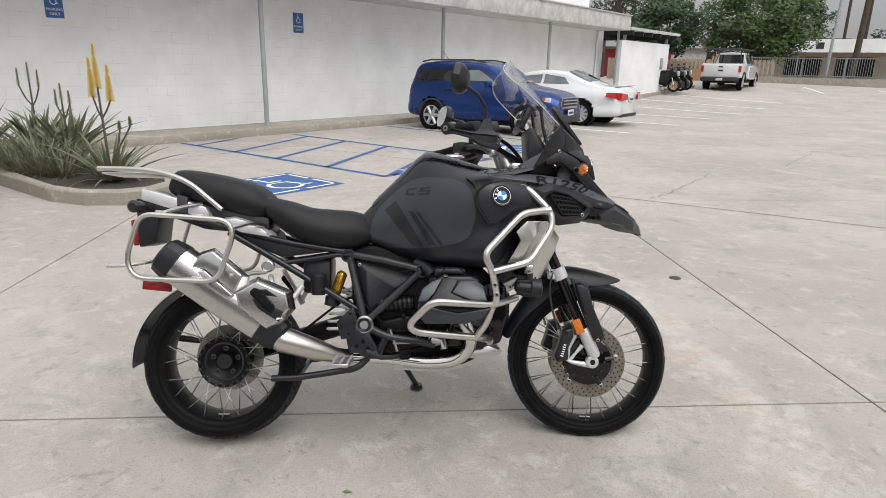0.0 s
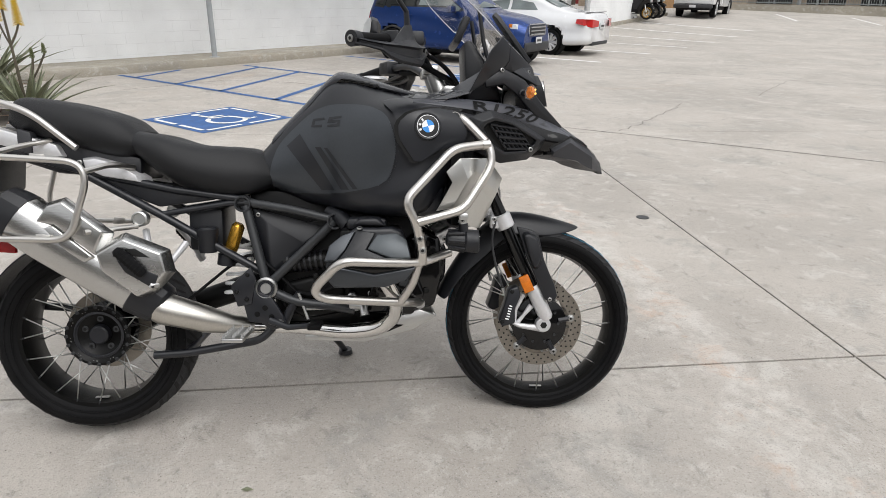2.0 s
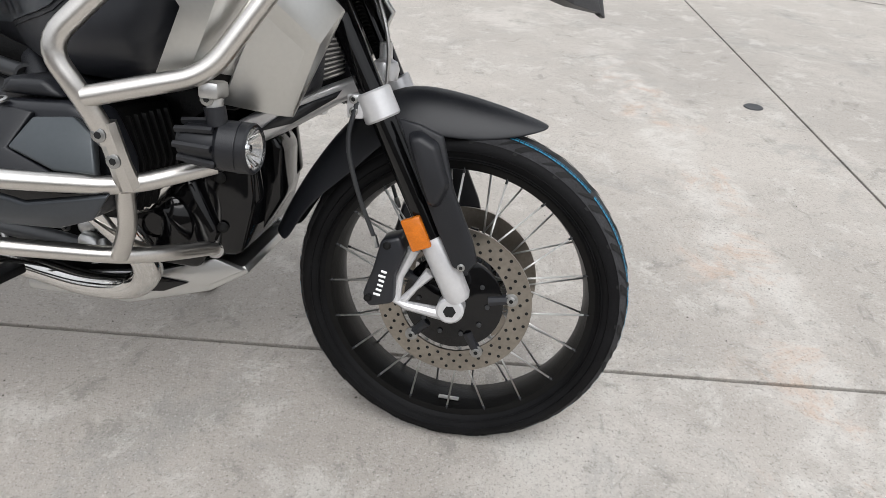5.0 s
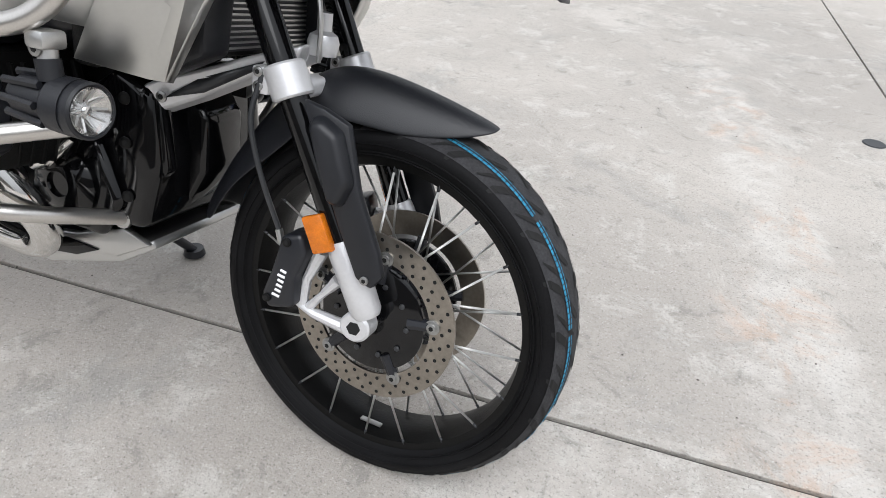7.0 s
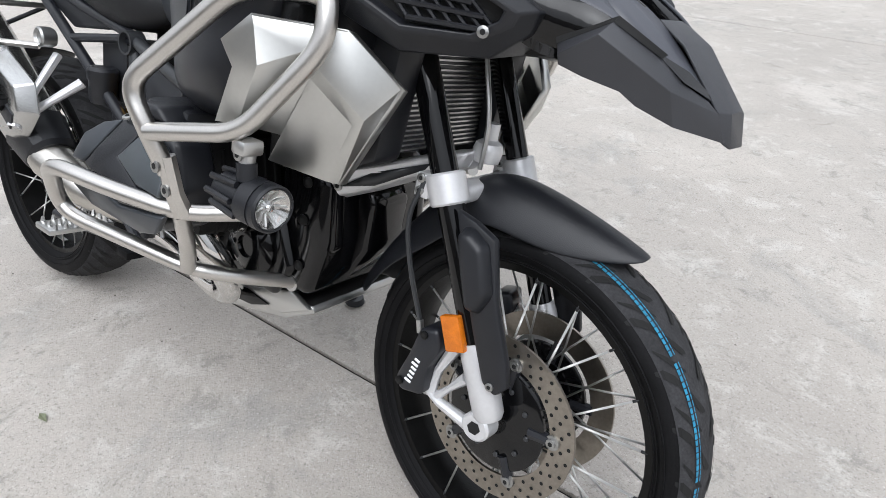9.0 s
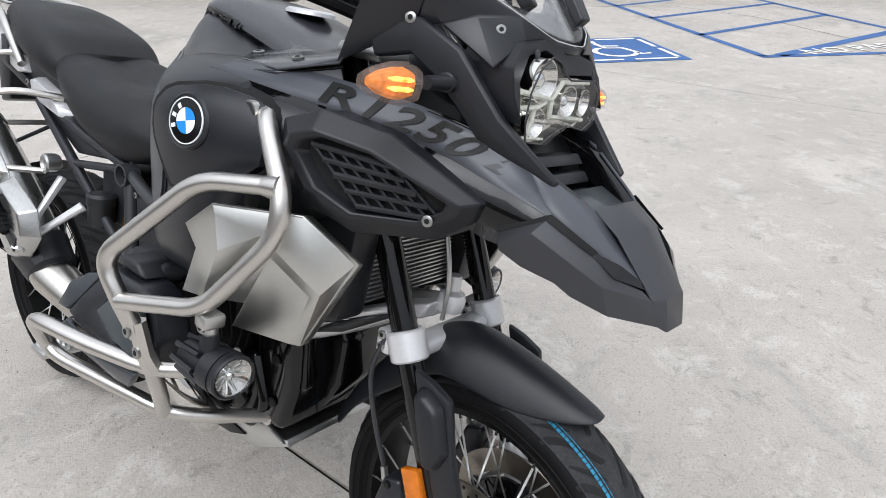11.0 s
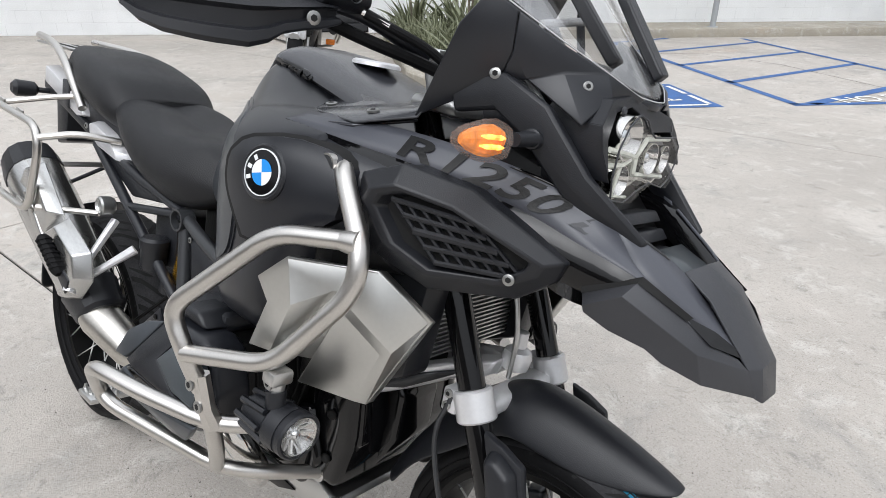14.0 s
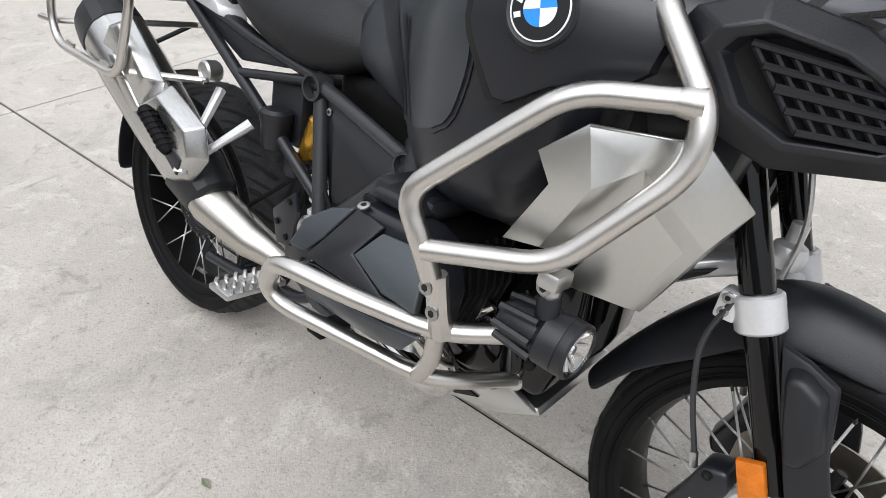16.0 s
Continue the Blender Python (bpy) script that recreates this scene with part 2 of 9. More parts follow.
M["seat"] = mat("black_seat_vinyl", (0.0070, 0.0073, 0.0088), 0.48, spec=0.38, var=0.12, scale=8, bump=0.5, bscale=700)
M["steel"] = mat("brushed_stainless_steel", (0.62, 0.60, 0.57), 0.30, 1.0, var=0.06, bump=0.05, bscale=400)
M["alu"] = mat("satin_aluminium", (0.56, 0.56, 0.55), 0.36, 1.0, var=0.05, bump=0.06, bscale=600)
M["shield"] = mat("silver_matt_shield", (0.60, 0.60, 0.58), 0.33, 1.0, var=0.03)
M["smoke"] = mat("smoked_plastic", (0.055, 0.057, 0.062), 0.16, var=0.1, spec=0.5)
M["reflector"] = mat("lamp_reflector", (0.50, 0.50, 0.47), 0.12, 1.0, var=0.3, scale=40, bump=1.0, bscale=70)
M["silver"] = mat("silver_paint", (0.66, 0.66, 0.67), 0.34, 0.45, var=0.05)
M["chrome"] = mat("polished_chrome", (0.72, 0.71, 0.69), 0.08, 1.0, var=0.05)
M["muffler"] = mat("brushed_muffler_steel", (0.55, 0.55, 0.54), 0.26, 1.0, var=0.08, scale=4, bump=0.08, bscale=250, aniso=(0.15, 1, 1))
M["titan"] = mat("bead_blasted_pipe", (0.56, 0.54, 0.50), 0.34, 1.0, var=0.08)
M["engine"] = mat("black_cast_engine", (0.004, 0.004, 0.004), 0.34, spec=0.2, var=0.2, scale=20, bump=0.25, bscale=250)
M["framegrey"] = mat("grey_frame_paint", (0.036, 0.038, 0.041), 0.36, metal=0.2, var=0.06)
M["orange"] = mat("amber_reflector", (0.60, 0.16, 0.008), 0.18, var=0.12, scale=60, bump=0.6, bscale=400)
M["red"] = mat("red_reflector", (0.28, 0.008, 0.008), 0.2, var=0.15, scale=60, bump=0.6, bscale=400)
M["gold"] = mat("gold_anodised", (0.55, 0.30, 0.04), 0.25, 0.8, var=0.06)
M["whiteemb"] = mat("white_enamel", (0.80, 0.81, 0.82), 0.2, var=0.02)
M["blueemb"] = mat("blue_enamel", (0.02, 0.25, 0.70), 0.2, var=0.03)
M["discsteel"] = mat("brake_disc_steel", (0.34, 0.31, 0.27), 0.36, 1.0, var=0.14, scale=20)
M["spoke"] = mat("bright_steel_spoke", (0.66, 0.66, 0.64), 0.38, 0.35, var=0.06)
M["boltsteel"] = mat("zinc_bolt", (0.36, 0.36, 0.35), 0.32, 0.9, var=0.1)
M["dark"] = mat("dark_void", (0.006, 0.006, 0.006), 0.9, var=0.1)
M["teal"] = mat("blue_tyre_stripe", (0.02, 0.21, 0.36), 0.7, var=0.3, scale=60)
M["clear"] = cover_mat("clear_screen", 0.24)
M["lens"] = cover_mat("clear_lens", 0.07)
M["signalon"] = glow_mat("amber_bulb", (0.85, 0.24, 0.02), 0.32)
M["ledwhite"] = glow_mat("lit_daylight_strip", (0.50, 0.51, 0.45), 0.12)
M["signalhot"] = glow_mat("amber_filament", (1.0, 0.58, 0.10), 1.1)
M["signalcover"] = mat("smoky_signal_cover", (0.30, 0.25, 0.22), 0.06, var=0.1, alpha=0.26)
M["mirror"] = mat("mirror_glass", (0.75, 0.77, 0.78), 0.03, 1.0, var=0.01)


# ---- helpers for meshes ----
def link_mesh(name, bm, material, smooth=True):
    me = bpy.data.meshes.new(name)
    bm.to_mesh(me)
    bm.free()
    for poly in me.polygons:
        poly.use_smooth = smooth
    if material is not None:
        me.materials.append(material)
    return me


def part(name, bm, material, parent, label="", smooth=True, angle=35, sub=0, solid=0.0, bev=0.0):
    """One mesh object under a thing or a part."""
    me = link_mesh(name, bm, material, smooth)
    if smooth and not sub:
        me.set_sharp_from_angle(angle=radians(angle))
    ob = new(name, me)
    ob.parent = parent
    if label:
        ob["label"] = label
    if solid:
        md = ob.modifiers.new("thickness", "SOLIDIFY")
        md.thickness, md.offset = solid, -1
    if bev:
        md = ob.modifiers.new("edges", "BEVEL")
        md.width, md.segments, md.limit_method, md.angle_limit = bev, 2, "ANGLE", radians(28)
    if sub:
        md = ob.modifiers.new("round", "SUBSURF")
        md.levels = md.render_levels = sub
    return ob


def thing(name, label, category, group="", kind="", m=None):
    ob = new(name)
    ob.empty_display_size = 0.1
    if m is not None:
        ob.matrix_world = m
    return tagged(ob, label, category, group, kind)


def solo(name, bm, material, label, category="", group="", kind="", m=None, smooth=True, angle=35, bev=0.0):
    """A thing or piece of the setting that is one mesh."""
    ob = part(name, bm, material, None, "", smooth, angle, bev=bev)
    if m is not None:
        ob.matrix_world = m
    return tagged(ob, label, category, group, kind)


def box(x0, x1, y0, y1, z0, z1, bev=0.0, seg=2):
    bm = bmesh.new()
    bmesh.ops.create_cube(bm, size=1)
    bmesh.ops.transform(bm, matrix=Matrix.Translation(((x0 + x1) / 2, (y0 + y1) / 2, (z0 + z1) / 2)) @ Matrix.Diagonal((x1 - x0, y1 - y0, z1 - z0, 1)), verts=bm.verts)
    if bev:
        bmesh.ops.bevel(bm, geom=bm.edges[:], offset=bev, segments=seg, affect="EDGES", profile=0.5)
    return bm


def prism(profile, y0, y1, bev=0.0, seg=2, taper=1.0):
    """A side profile of (x, z) pairs carried from y0 to y1; taper shrinks the y1 end about its middle."""
    bm = bmesh.new()
    cx, cz = sum(p[0] for p in profile) / len(profile), sum(p[1] for p in profile) / len(profile)
    a = [bm.verts.new((x, y0, z)) for x, z in profile]
    b = [bm.verts.new((cx + (x - cx) * taper, y1, cz + (z - cz) * taper)) for x, z in profile]
    n = len(profile)
    bm.faces.new(a)
    bm.faces.new(b[::-1])
    for i in range(n):
        bm.faces.new((a[i], b[i], b[(i + 1) % n], a[(i + 1) % n]))
    bmesh.ops.recalc_face_normals(bm, faces=bm.faces)
    if bev:
        bmesh.ops.bevel(bm, geom=bm.edges[:], offset=bev, segments=seg, affect="EDGES", profile=0.5, clamp_overlap=True)
    return bm


def rounded(points, r, steps=5, closed=False):
    """The line through the points with its corners rounded to about r."""
    pts = [Vector(p) for p in points]
    out = []
    n = len(pts)
    for i, p in enumerate(pts):
        if not closed and i in (0, n - 1):
            out.append(p)
            continue
        a, b = pts[i - 1], pts[(i + 1) % n]
        d1, d2 = min(r, (a - p).length * 0.45), min(r, (b - p).length * 0.45)
        q, s = p + (a - p).normalized() * d1, p + (b - p).normalized() * d2
        for k in range(steps + 1):
            u = k / steps
            out.append(q * (1 - u) ** 2 + p * 2 * u * (1 - u) + s * u ** 2)
    return out


def tube(points, r, seg=10, corner=0.0, closed=False, cap=True, into=None):
    """A round tube along the points; r may be one radius or one for each point."""
    pts = rounded(points, corner, 6, closed) if corner else [Vector(p) for p in points]
    n = len(pts)
    rs = list(r) if isinstance(r, (list, tuple)) else [r] * n
    bm = into or bmesh.new()
    rings, side = [], None
    for i, p in enumerate(pts):
        if closed:
            d = pts[(i + 1) % n] - pts[i - 1]
        else:
            d = pts[min(i + 1, n - 1)] - pts[max(i - 1, 0)]
        d.normalize()
        if side is None:
            side = d.orthogonal().normalized()
        side = (side - d * side.dot(d)).normalized()
        up = d.cross(side)
        rings.append([bm.verts.new(p + (side * math.cos(2 * math.pi * k / seg) + up * math.sin(2 * math.pi * k / seg)) * rs[i]) for k in range(seg)])
    for i in range(n if closed else n - 1):
        a, b = rings[i], rings[(i + 1) % n]
        for k in range(seg):
            bm.faces.new((a[k], a[(k + 1) % seg], b[(k + 1) % seg], b[k]))
    if cap and not closed:
        bm.faces.new(rings[0][::-1])
        bm.faces.new(rings[-1])
    bmesh.ops.recalc_face_normals(bm, faces=bm.faces)
    return bm


def lathe(profile, axis="y", seg=48, centre=(0, 0, 0), into=None, full=True):
    """Turns (radius, along) pairs round an axis through centre."""
    bm = into or bmesh.new()
    rings = []
    c = Vector(centre)
    for r, h in profile:
        ring = []
        for k in range(seg):
            a = 2 * math.pi * k / seg
            u, v = r * math.cos(a), r * math.sin(a)
            p = (u, h, v) if axis == "y" else (h, u, v) if axis == "x" else (u, v, h)
            ring.append(bm.verts.new(c + Vector(p)))
        rings.append(ring)
    for a, b in zip(rings, rings[1:]):
        for k in range(seg):
            bm.faces.new((a[k], a[(k + 1) % seg], b[(k + 1) % seg], b[k]))
    if profile[0][0] > 1e-6 and full:
        bm.faces.new(rings[0])
    if profile[-1][0] > 1e-6 and full:
        bm.faces.new(rings[-1])
    bmesh.ops.remove_doubles(bm, verts=bm.verts, dist=1e-6)
    bmesh.ops.recalc_face_normals(bm, faces=bm.faces)
    return bm


def rod(a, b, r, seg=12, r2=None):
    return tube([a, b], [r, r if r2 is None else r2], seg)


def faces(verts, polys, mirror=False):
    """A faceted panel from its corners; mirror flips it to the other side."""
    bm = bmesh.new()
    vs = [bm.verts.new((x, -y if mirror else y, z)) for x, y, z in verts]
    for f in polys:
        bm.faces.new([vs[i] for i in (f[::-1] if mirror else f)])
    return bm


def loft(sections, closed_ends=True):
    """A skin over rings of equal count."""
    bm = bmesh.new()
    rings = [[bm.verts.new(p) for p in s] for s in sections]
    n = len(rings[0])
    for a, b in zip(rings, rings[1:]):
        for k in range(n):
            bm.faces.new((a[k], a[(k + 1) % n], b[(k + 1) % n], b[k]))
    if closed_ends:
        bm.faces.new(rings[0][::-1])
        bm.faces.new(rings[-1])
    bmesh.ops.recalc_face_normals(bm, faces=bm.faces)
    return bm


def half_loft(stations):
    """Stations of (x, [(y, z) from the top middle down one side to the bottom middle]); mirrored into closed rings."""
    sec = []
    for x, pts in stations:
        right = [(x, -y, z) for y, z in pts]
        left = [(x, y, z) for y, z in pts[-2:0:-1]]
        sec.append(right + left)
    return loft(sec)


def flipped(bm):
    out = bm.copy()
    bmesh.ops.scale(out, vec=(1, -1, 1), verts=out.verts)
    bmesh.ops.reverse_faces(out, faces=out.faces)
    return out


def letters(text, size, m, material, name, parent, depth=0.002, align="CENTER"):
    cu = bpy.data.curves.new(name, "FONT")
    cu.body, cu.size, cu.extrude, cu.align_x, cu.align_y = text, size, depth, align, "CENTER"
    ob = new(name, cu)
    cu.materials.append(material)
    ob.parent = parent
    ob.matrix_basis = m
    return ob


# ---- the car park ----
WA = radians(52)
def W(n, s, z=0.0):
    """Place from the distance out from the building line, along it, and up."""
    return Vector((n * math.sin(WA) + s * math.cos(WA), -n * math.cos(WA) + s * math.sin(WA), z))


WM = Matrix(((math.sin(WA), math.cos(WA), 0, 0), (-math.cos(WA), math.sin(WA), 0, 0), (0, 0, 1, 0), (0, 0, 0, 1)))


def rise(y):
    """The paving climbs gently far away."""
    u = min(1.0, max(0.0, (y - 20.0) / 22.0))
    return 0.9 * u * u * (3 - 2 * u)


# slabs lie on a grid turned by five degrees; the nearer ones are single panels in a sunken bed
GA = radians(4.8)
GX, GY = Vector((math.cos(GA), math.sin(GA), 0)), Vector((-math.sin(GA), math.cos(GA), 0))
G0 = Vector((2.955, 0.395, 0))
SX, SY = 4.90, 4.72
X0, X1, Y0, Y1 = -3, 3, -3, 1


def gpt(i, j, z=0.0):
    p = G0 + GX * (SX * i) + GY * (SY * j)
    return Vector((p.x, p.y, z))


bm = bmesh.new()
hole = [gpt(X0, Y0), gpt(X1, Y0), gpt(X1, Y1), gpt(X0, Y1)]
floor_v = [bm.verts.new((p.x, p.y, -0.014)) for p in hole]
bm.faces.new(floor_v)
top_v = [bm.verts.new((p.x, p.y, 0)) for p in hole]
for i in range(4):
    bm.faces.new((floor_v[i], top_v[i], top_v[(i + 1) % 4], floor_v[(i + 1) % 4]))
near = [bm.verts.new((x, y, 0)) for x, y in ((-600, -600), (600, -600), (600, 20), (-600, 20))]
for i in range(4):
    bm.faces.new((near[i], near[(i + 1) % 4], top_v[(i + 1) % 4], top_v[i]))
prev = (near[3], near[2])
for y in [20 + 1.0 * k for k in range(1, 24)] + [60, 150, 900]:
    cur = (bm.verts.new((-600, y, rise(y))), bm.verts.new((600, y, rise(y))))
    bm.faces.new((prev[0], prev[1], cur[1], cur[0]))
    prev = cur
bmesh.ops.recalc_face_normals(bm, faces=bm.faces)
ground = solo("ground", bm, M["concrete"], "worn pale concrete car park paving with stains", "ground", kind="structure", smooth=False)
ground.data.materials.append(M["joint"])
for poly in ground.data.polygons:
    if poly.center.z < -0.01:
        poly.material_index = 1

# kerb and raised walk along the building, the wall, its roof edge and posts
KERB, WALL, WALK = -9.35, -10.5, 0.15


def wbox(name, n0, n1, s0, s1, z0, z1, material, label, category="", kind="structure", bev=0.0):
    return solo(name, box(n0, n1, s0, s1, z0, z1, bev), material, label, category, kind=kind, m=WM, bev=0)


wbox("pavement", WALL - 0.3, KERB, 2.2, 24.0, -0.05, WALK, M["kerb"], "raised concrete walk with a rounded kerb edge", "pavement", bev=0.02)
wall = wbox("wall_north", WALL - 0.3, WALL, 1.05, 25.6, 0.0, 3.10, M["wall"], "white painted concrete block wall of the building", "wall")
wbox("wall_west", WALL - 0.3, WALL, -30.0, -1.5, 0.0, 3.10, M["wall"], "white painted concrete block wall of the building", "wall")
wbox("wall_lintel", WALL - 0.3, WALL, -1.5, 1.05, 2.25, 3.10, M["wall"], "white painted wall over the dark garage door", "wall")
wbox("wall_end", WALL - 12, WALL - 0.3, 25.3, 25.6, 0.0, 3.10, M["wall"], "white end wall of the building", "wall")
wbox("roof_canopy", WALL - 12, -9.15, -30.0, 25.2, 3.06, 3.62, M["fascia"], "flat canopy roof with a weathered white fascia", "roof", bev=0.01)
wbox("trim", WALL - 12, -9.10, -30.0, 25.25, 3.62, 3.66, M["silver"], "pale metal roof edge trim", "trim")
wbox("wall_upper", WALL - 12, WALL + 0.2, -30.0, 23.6, 3.66, 5.6, M["wall"], "upper white wall set back above the canopy", "wall")
wbox("wall_low", -9.75, -9.50, 25.3, 30.9, 0.10, 2.70, M["wall"], "low smooth white screen wall", "wall")
# the walk goes on up the slope past the cars
far_walk = bmesh.new()
prev = None
for k in range(12):
    s_ = 24.0 + k
    z_ = rise(W(KERB, s_).y)
    row = [far_walk.verts.new(W(n_, s_, z_ + dz)) for n_, dz in ((WALL - 0.3, WALK), (KERB, WALK), (KERB, -0.1))]
    if prev:
        for i in range(2):
            far_walk.faces.new((prev[i], row[i], row[i + 1], prev[i + 1]))
    prev = row
solo("pavement", far_walk, M["kerb"], "raised concrete walk climbing gently past the parked cars", "pavement", kind="structure", smooth=False)
# added wall, never in view: gives the right flank something darker to reflect
solo("wall_south", box(-30.0, 40.0, -14.3, -14.0, 0.0, 4.6), M["unseenwall"], "plain dark grey wall added out of view to darken reflections", "wall", kind="structure")
# dark slatted garage door in the opening
door = thing("door_1", "closed dark slatted metal garage door in the white wall", "door", kind="structure", m=WM)
part("door_leaf", box(WALL - 0.25, WALL - 0.15, -1.5, 1.05, 0.0, 2.25), M["dark"], door)
M["doorgrey"] = mat("charcoal_door_paint", (0.030, 0.032, 0.036), 0.5, var=0.12)
for k in range(15):
    z = 0.02 + 0.15 * k
    part("slat", box(WALL - 0.15, WALL - 0.12, -1.48, 1.03, z, z + 0.135, 0.006), M["doorgrey"], door)
# posts
for s_ in (7.26, 13.35, 19.35, 25.10):
    b = W(-9.60, s_)
    z0 = WALK + rise(b.y) if s_ > 24 else WALK
    bm = lathe([(0.0, z0 - 0.05), (0.095, z0 - 0.05), (0.095, z0 + 0.012), (0.052, z0 + 0.014), (0.052, 3.06), (0.0, 3.06)], axis="z", seg=20, centre=(b.x, b.y, 0))
    tagged(part("post", bm, M["steelpost"], None), "slim grey steel post holding up the canopy edge", "post", "canopy posts")
b = W(WALL + 0.06, 24.9)
solo("downpipe", rod((b.x, b.y, 0.1), (b.x, b.y, 3.06), 0.045, 12), M["wall"], "white painted rainwater pipe on the wall", "pipe")
# shelter roof beside the low screen wall
shelter = thing("shelter_roof", "flat white metal shelter roof on dark beams", "roof", kind="structure", m=WM)
part("roof_sheet", box(-15.0, -9.2, 25.5, 31.4, 3.10, 3.22), M["fascia"], shelter)
for k in range(6):
    part("beam", box(-15.0, -9.25, 25.8 + 1.05 * k, 25.9 + 1.05 * k, 2.93, 3.10), M["doorgrey"], shelter)
for s_ in (25.9, 30.9):
    part("roof_post", box(-9.75, -9.63, s_, s_ + 0.1, 2.6, 2.95), M["steelpost"], shelter)
solo("wall_back", box(-15.2, -15.0, 25.5, 31.4, 0, 3.2), M["doorgrey"], "dark back wall under the shelter", "wall", kind="structure", m=WM)
solo("notice", box(-9.50, -9.47, 29.9, 30.2, 1.55, 2.05, 0.005), M["steelpost"], "small grey notice plate on the low white wall", "sign", m=WM)

# parking signs on the wall
M["signblue"] = mat("blue_sign_enamel", (0.03, 0.12, 0.36), 0.35, var=0.06)


def stroke(points, width, z=0.0, closed=False):
    """A flat band of one width along 2D points."""
    bm = bmesh.new()
    n = len(points)
    L_, R_ = [], []
    for i, p in enumerate(points):
        p = Vector((*p, 0))
        a = Vector((*points[(i - 1) % n], 0)) if closed or i else None
        b = Vector((*points[(i + 1) % n], 0)) if closed or i < n - 1 else None
        d = ((b - a) if a is not None and b is not None else (b - p) if a is None else (p - a)).normalized()
        q = Vector((-d.y, d.x, 0)) * width / 2
        L_.append(bm.verts.new((p.x + q.x, p.y + q.y, z)))
        R_.append(bm.verts.new((p.x - q.x, p.y - q.y, z)))
    for i in range(n if closed else n - 1):
        j = (i + 1) % n
        bm.faces.new((L_[i], R_[i], R_[j], L_[j]))
    return bm


WHEELCHAIR = [([(-0.08, 0.34), (-0.05, 0.10), (0.12, 0.08), (0.20, -0.20), (0.30, -0.18)], 0.055), ([(-0.055, 0.20), (0.12, 0.18)], 0.05)]


def access_symbol(parent, m, size, material, thick=0.004):
    """The wheelchair sign: head, back and seat, and a broken wheel ring."""
    for pts, wd in WHEELCHAIR:
        ob = part("symbol_stroke", stroke([(x * size, y * size) for x, y in pts], wd * size), material, parent, smooth=False)
        ob.matrix_basis = m
    ring = [(math.cos(a) * 0.20 * size - 0.02 * size, math.sin(a) * 0.20 * size - 0.08 * size) for a in [radians(115 + 11 * k) for k in range(22)]]
    part("symbol_stroke", stroke(ring, 0.055 * size), material, parent, smooth=False).matrix_basis = m
    hd = bmesh.new()
    hd.faces.new([hd.verts.new((0.05 * size * math.cos(a) - 0.085 * size, 0.05 * size * math.sin(a) + 0.41 * size, 0)) for a in [2 * math.pi * k / 16 for k in range(16)]])
    part("symbol_head", hd, material, parent, smooth=False).matrix_basis = m


for s_, z_ in ((3.62, 2.41), (8.955, 2.42)):
    sign = thing("parking_sign", "blue and white accessible parking sign on the white wall", "sign", "parking signs")
    sign.matrix_world = WM @ Matrix.Translation((WALL, s_, z_)) @ Matrix(((0, 0, 1, 0), (1, 0, 0, 0), (0, 1, 0, 0), (0, 0, 0, 1)))
    part("panel", box(-0.15, 0.15, -0.225, 0.225, 0.0, 0.012, 0.004), M["signblue"], sign)
    access_symbol(sign, Matrix.Translation((0.0, 0.07, 0.0135)), 0.26, M["whiteemb"])
    letters("PARKING", 0.066, Matrix.Translation((0, -0.085, 0.013)), M["whiteemb"], "lettering", sign, 0.0008)
    letters("ONLY", 0.066, Matrix.Translation((0, -0.160, 0.013)), M["whiteemb"], "lettering", sign, 0.0008)


# painted marks on the paving
def mark(name, n0, s0, n1, s1, width, material, parent):
    a, b = W(n0, s0), W(n1, s1)
    return part(name, stroke([(a.x, a.y), (b.x, b.y)], width, 0.004), material, parent, smooth=False)


hatch = thing("road_marking", "blue painted hatched access aisle on the concrete", "marking", kind="structure")
for n0, s0, n1, s1 in ((-9.25, 5.05, -3.96, 5.08), (-9.1, 7.58, -3.9, 7.58), (-3.96, 5.03, -3.90, 7.63), (-7.54, 5.05, -8.62, 7.58), (-6.39, 5.05, -7.46, 7.58), (-5.15, 5.05, -6.30, 7.58), (-8.75, 5.05, -9.25, 6.25)):
    mark("line", n0, s0, n1, s1, 0.10, M["bluepaint"], hatch)
mark("line", -9.2, 10.55, -3.9, 10.55, 0.10, M["bluepaint"], hatch)
mark("line", -3.98, 5.25, -5.05, 7.55, 0.13, M["bluepaint"], hatch)
letters("NO PARKING", 0.34, Matrix.Translation(W(-4.22, 6.62, 0.008)) @ Matrix.Rotation(WA + 0.16, 4, "Z"), M["whitepaint"], "lettering", hatch, 0.0003)
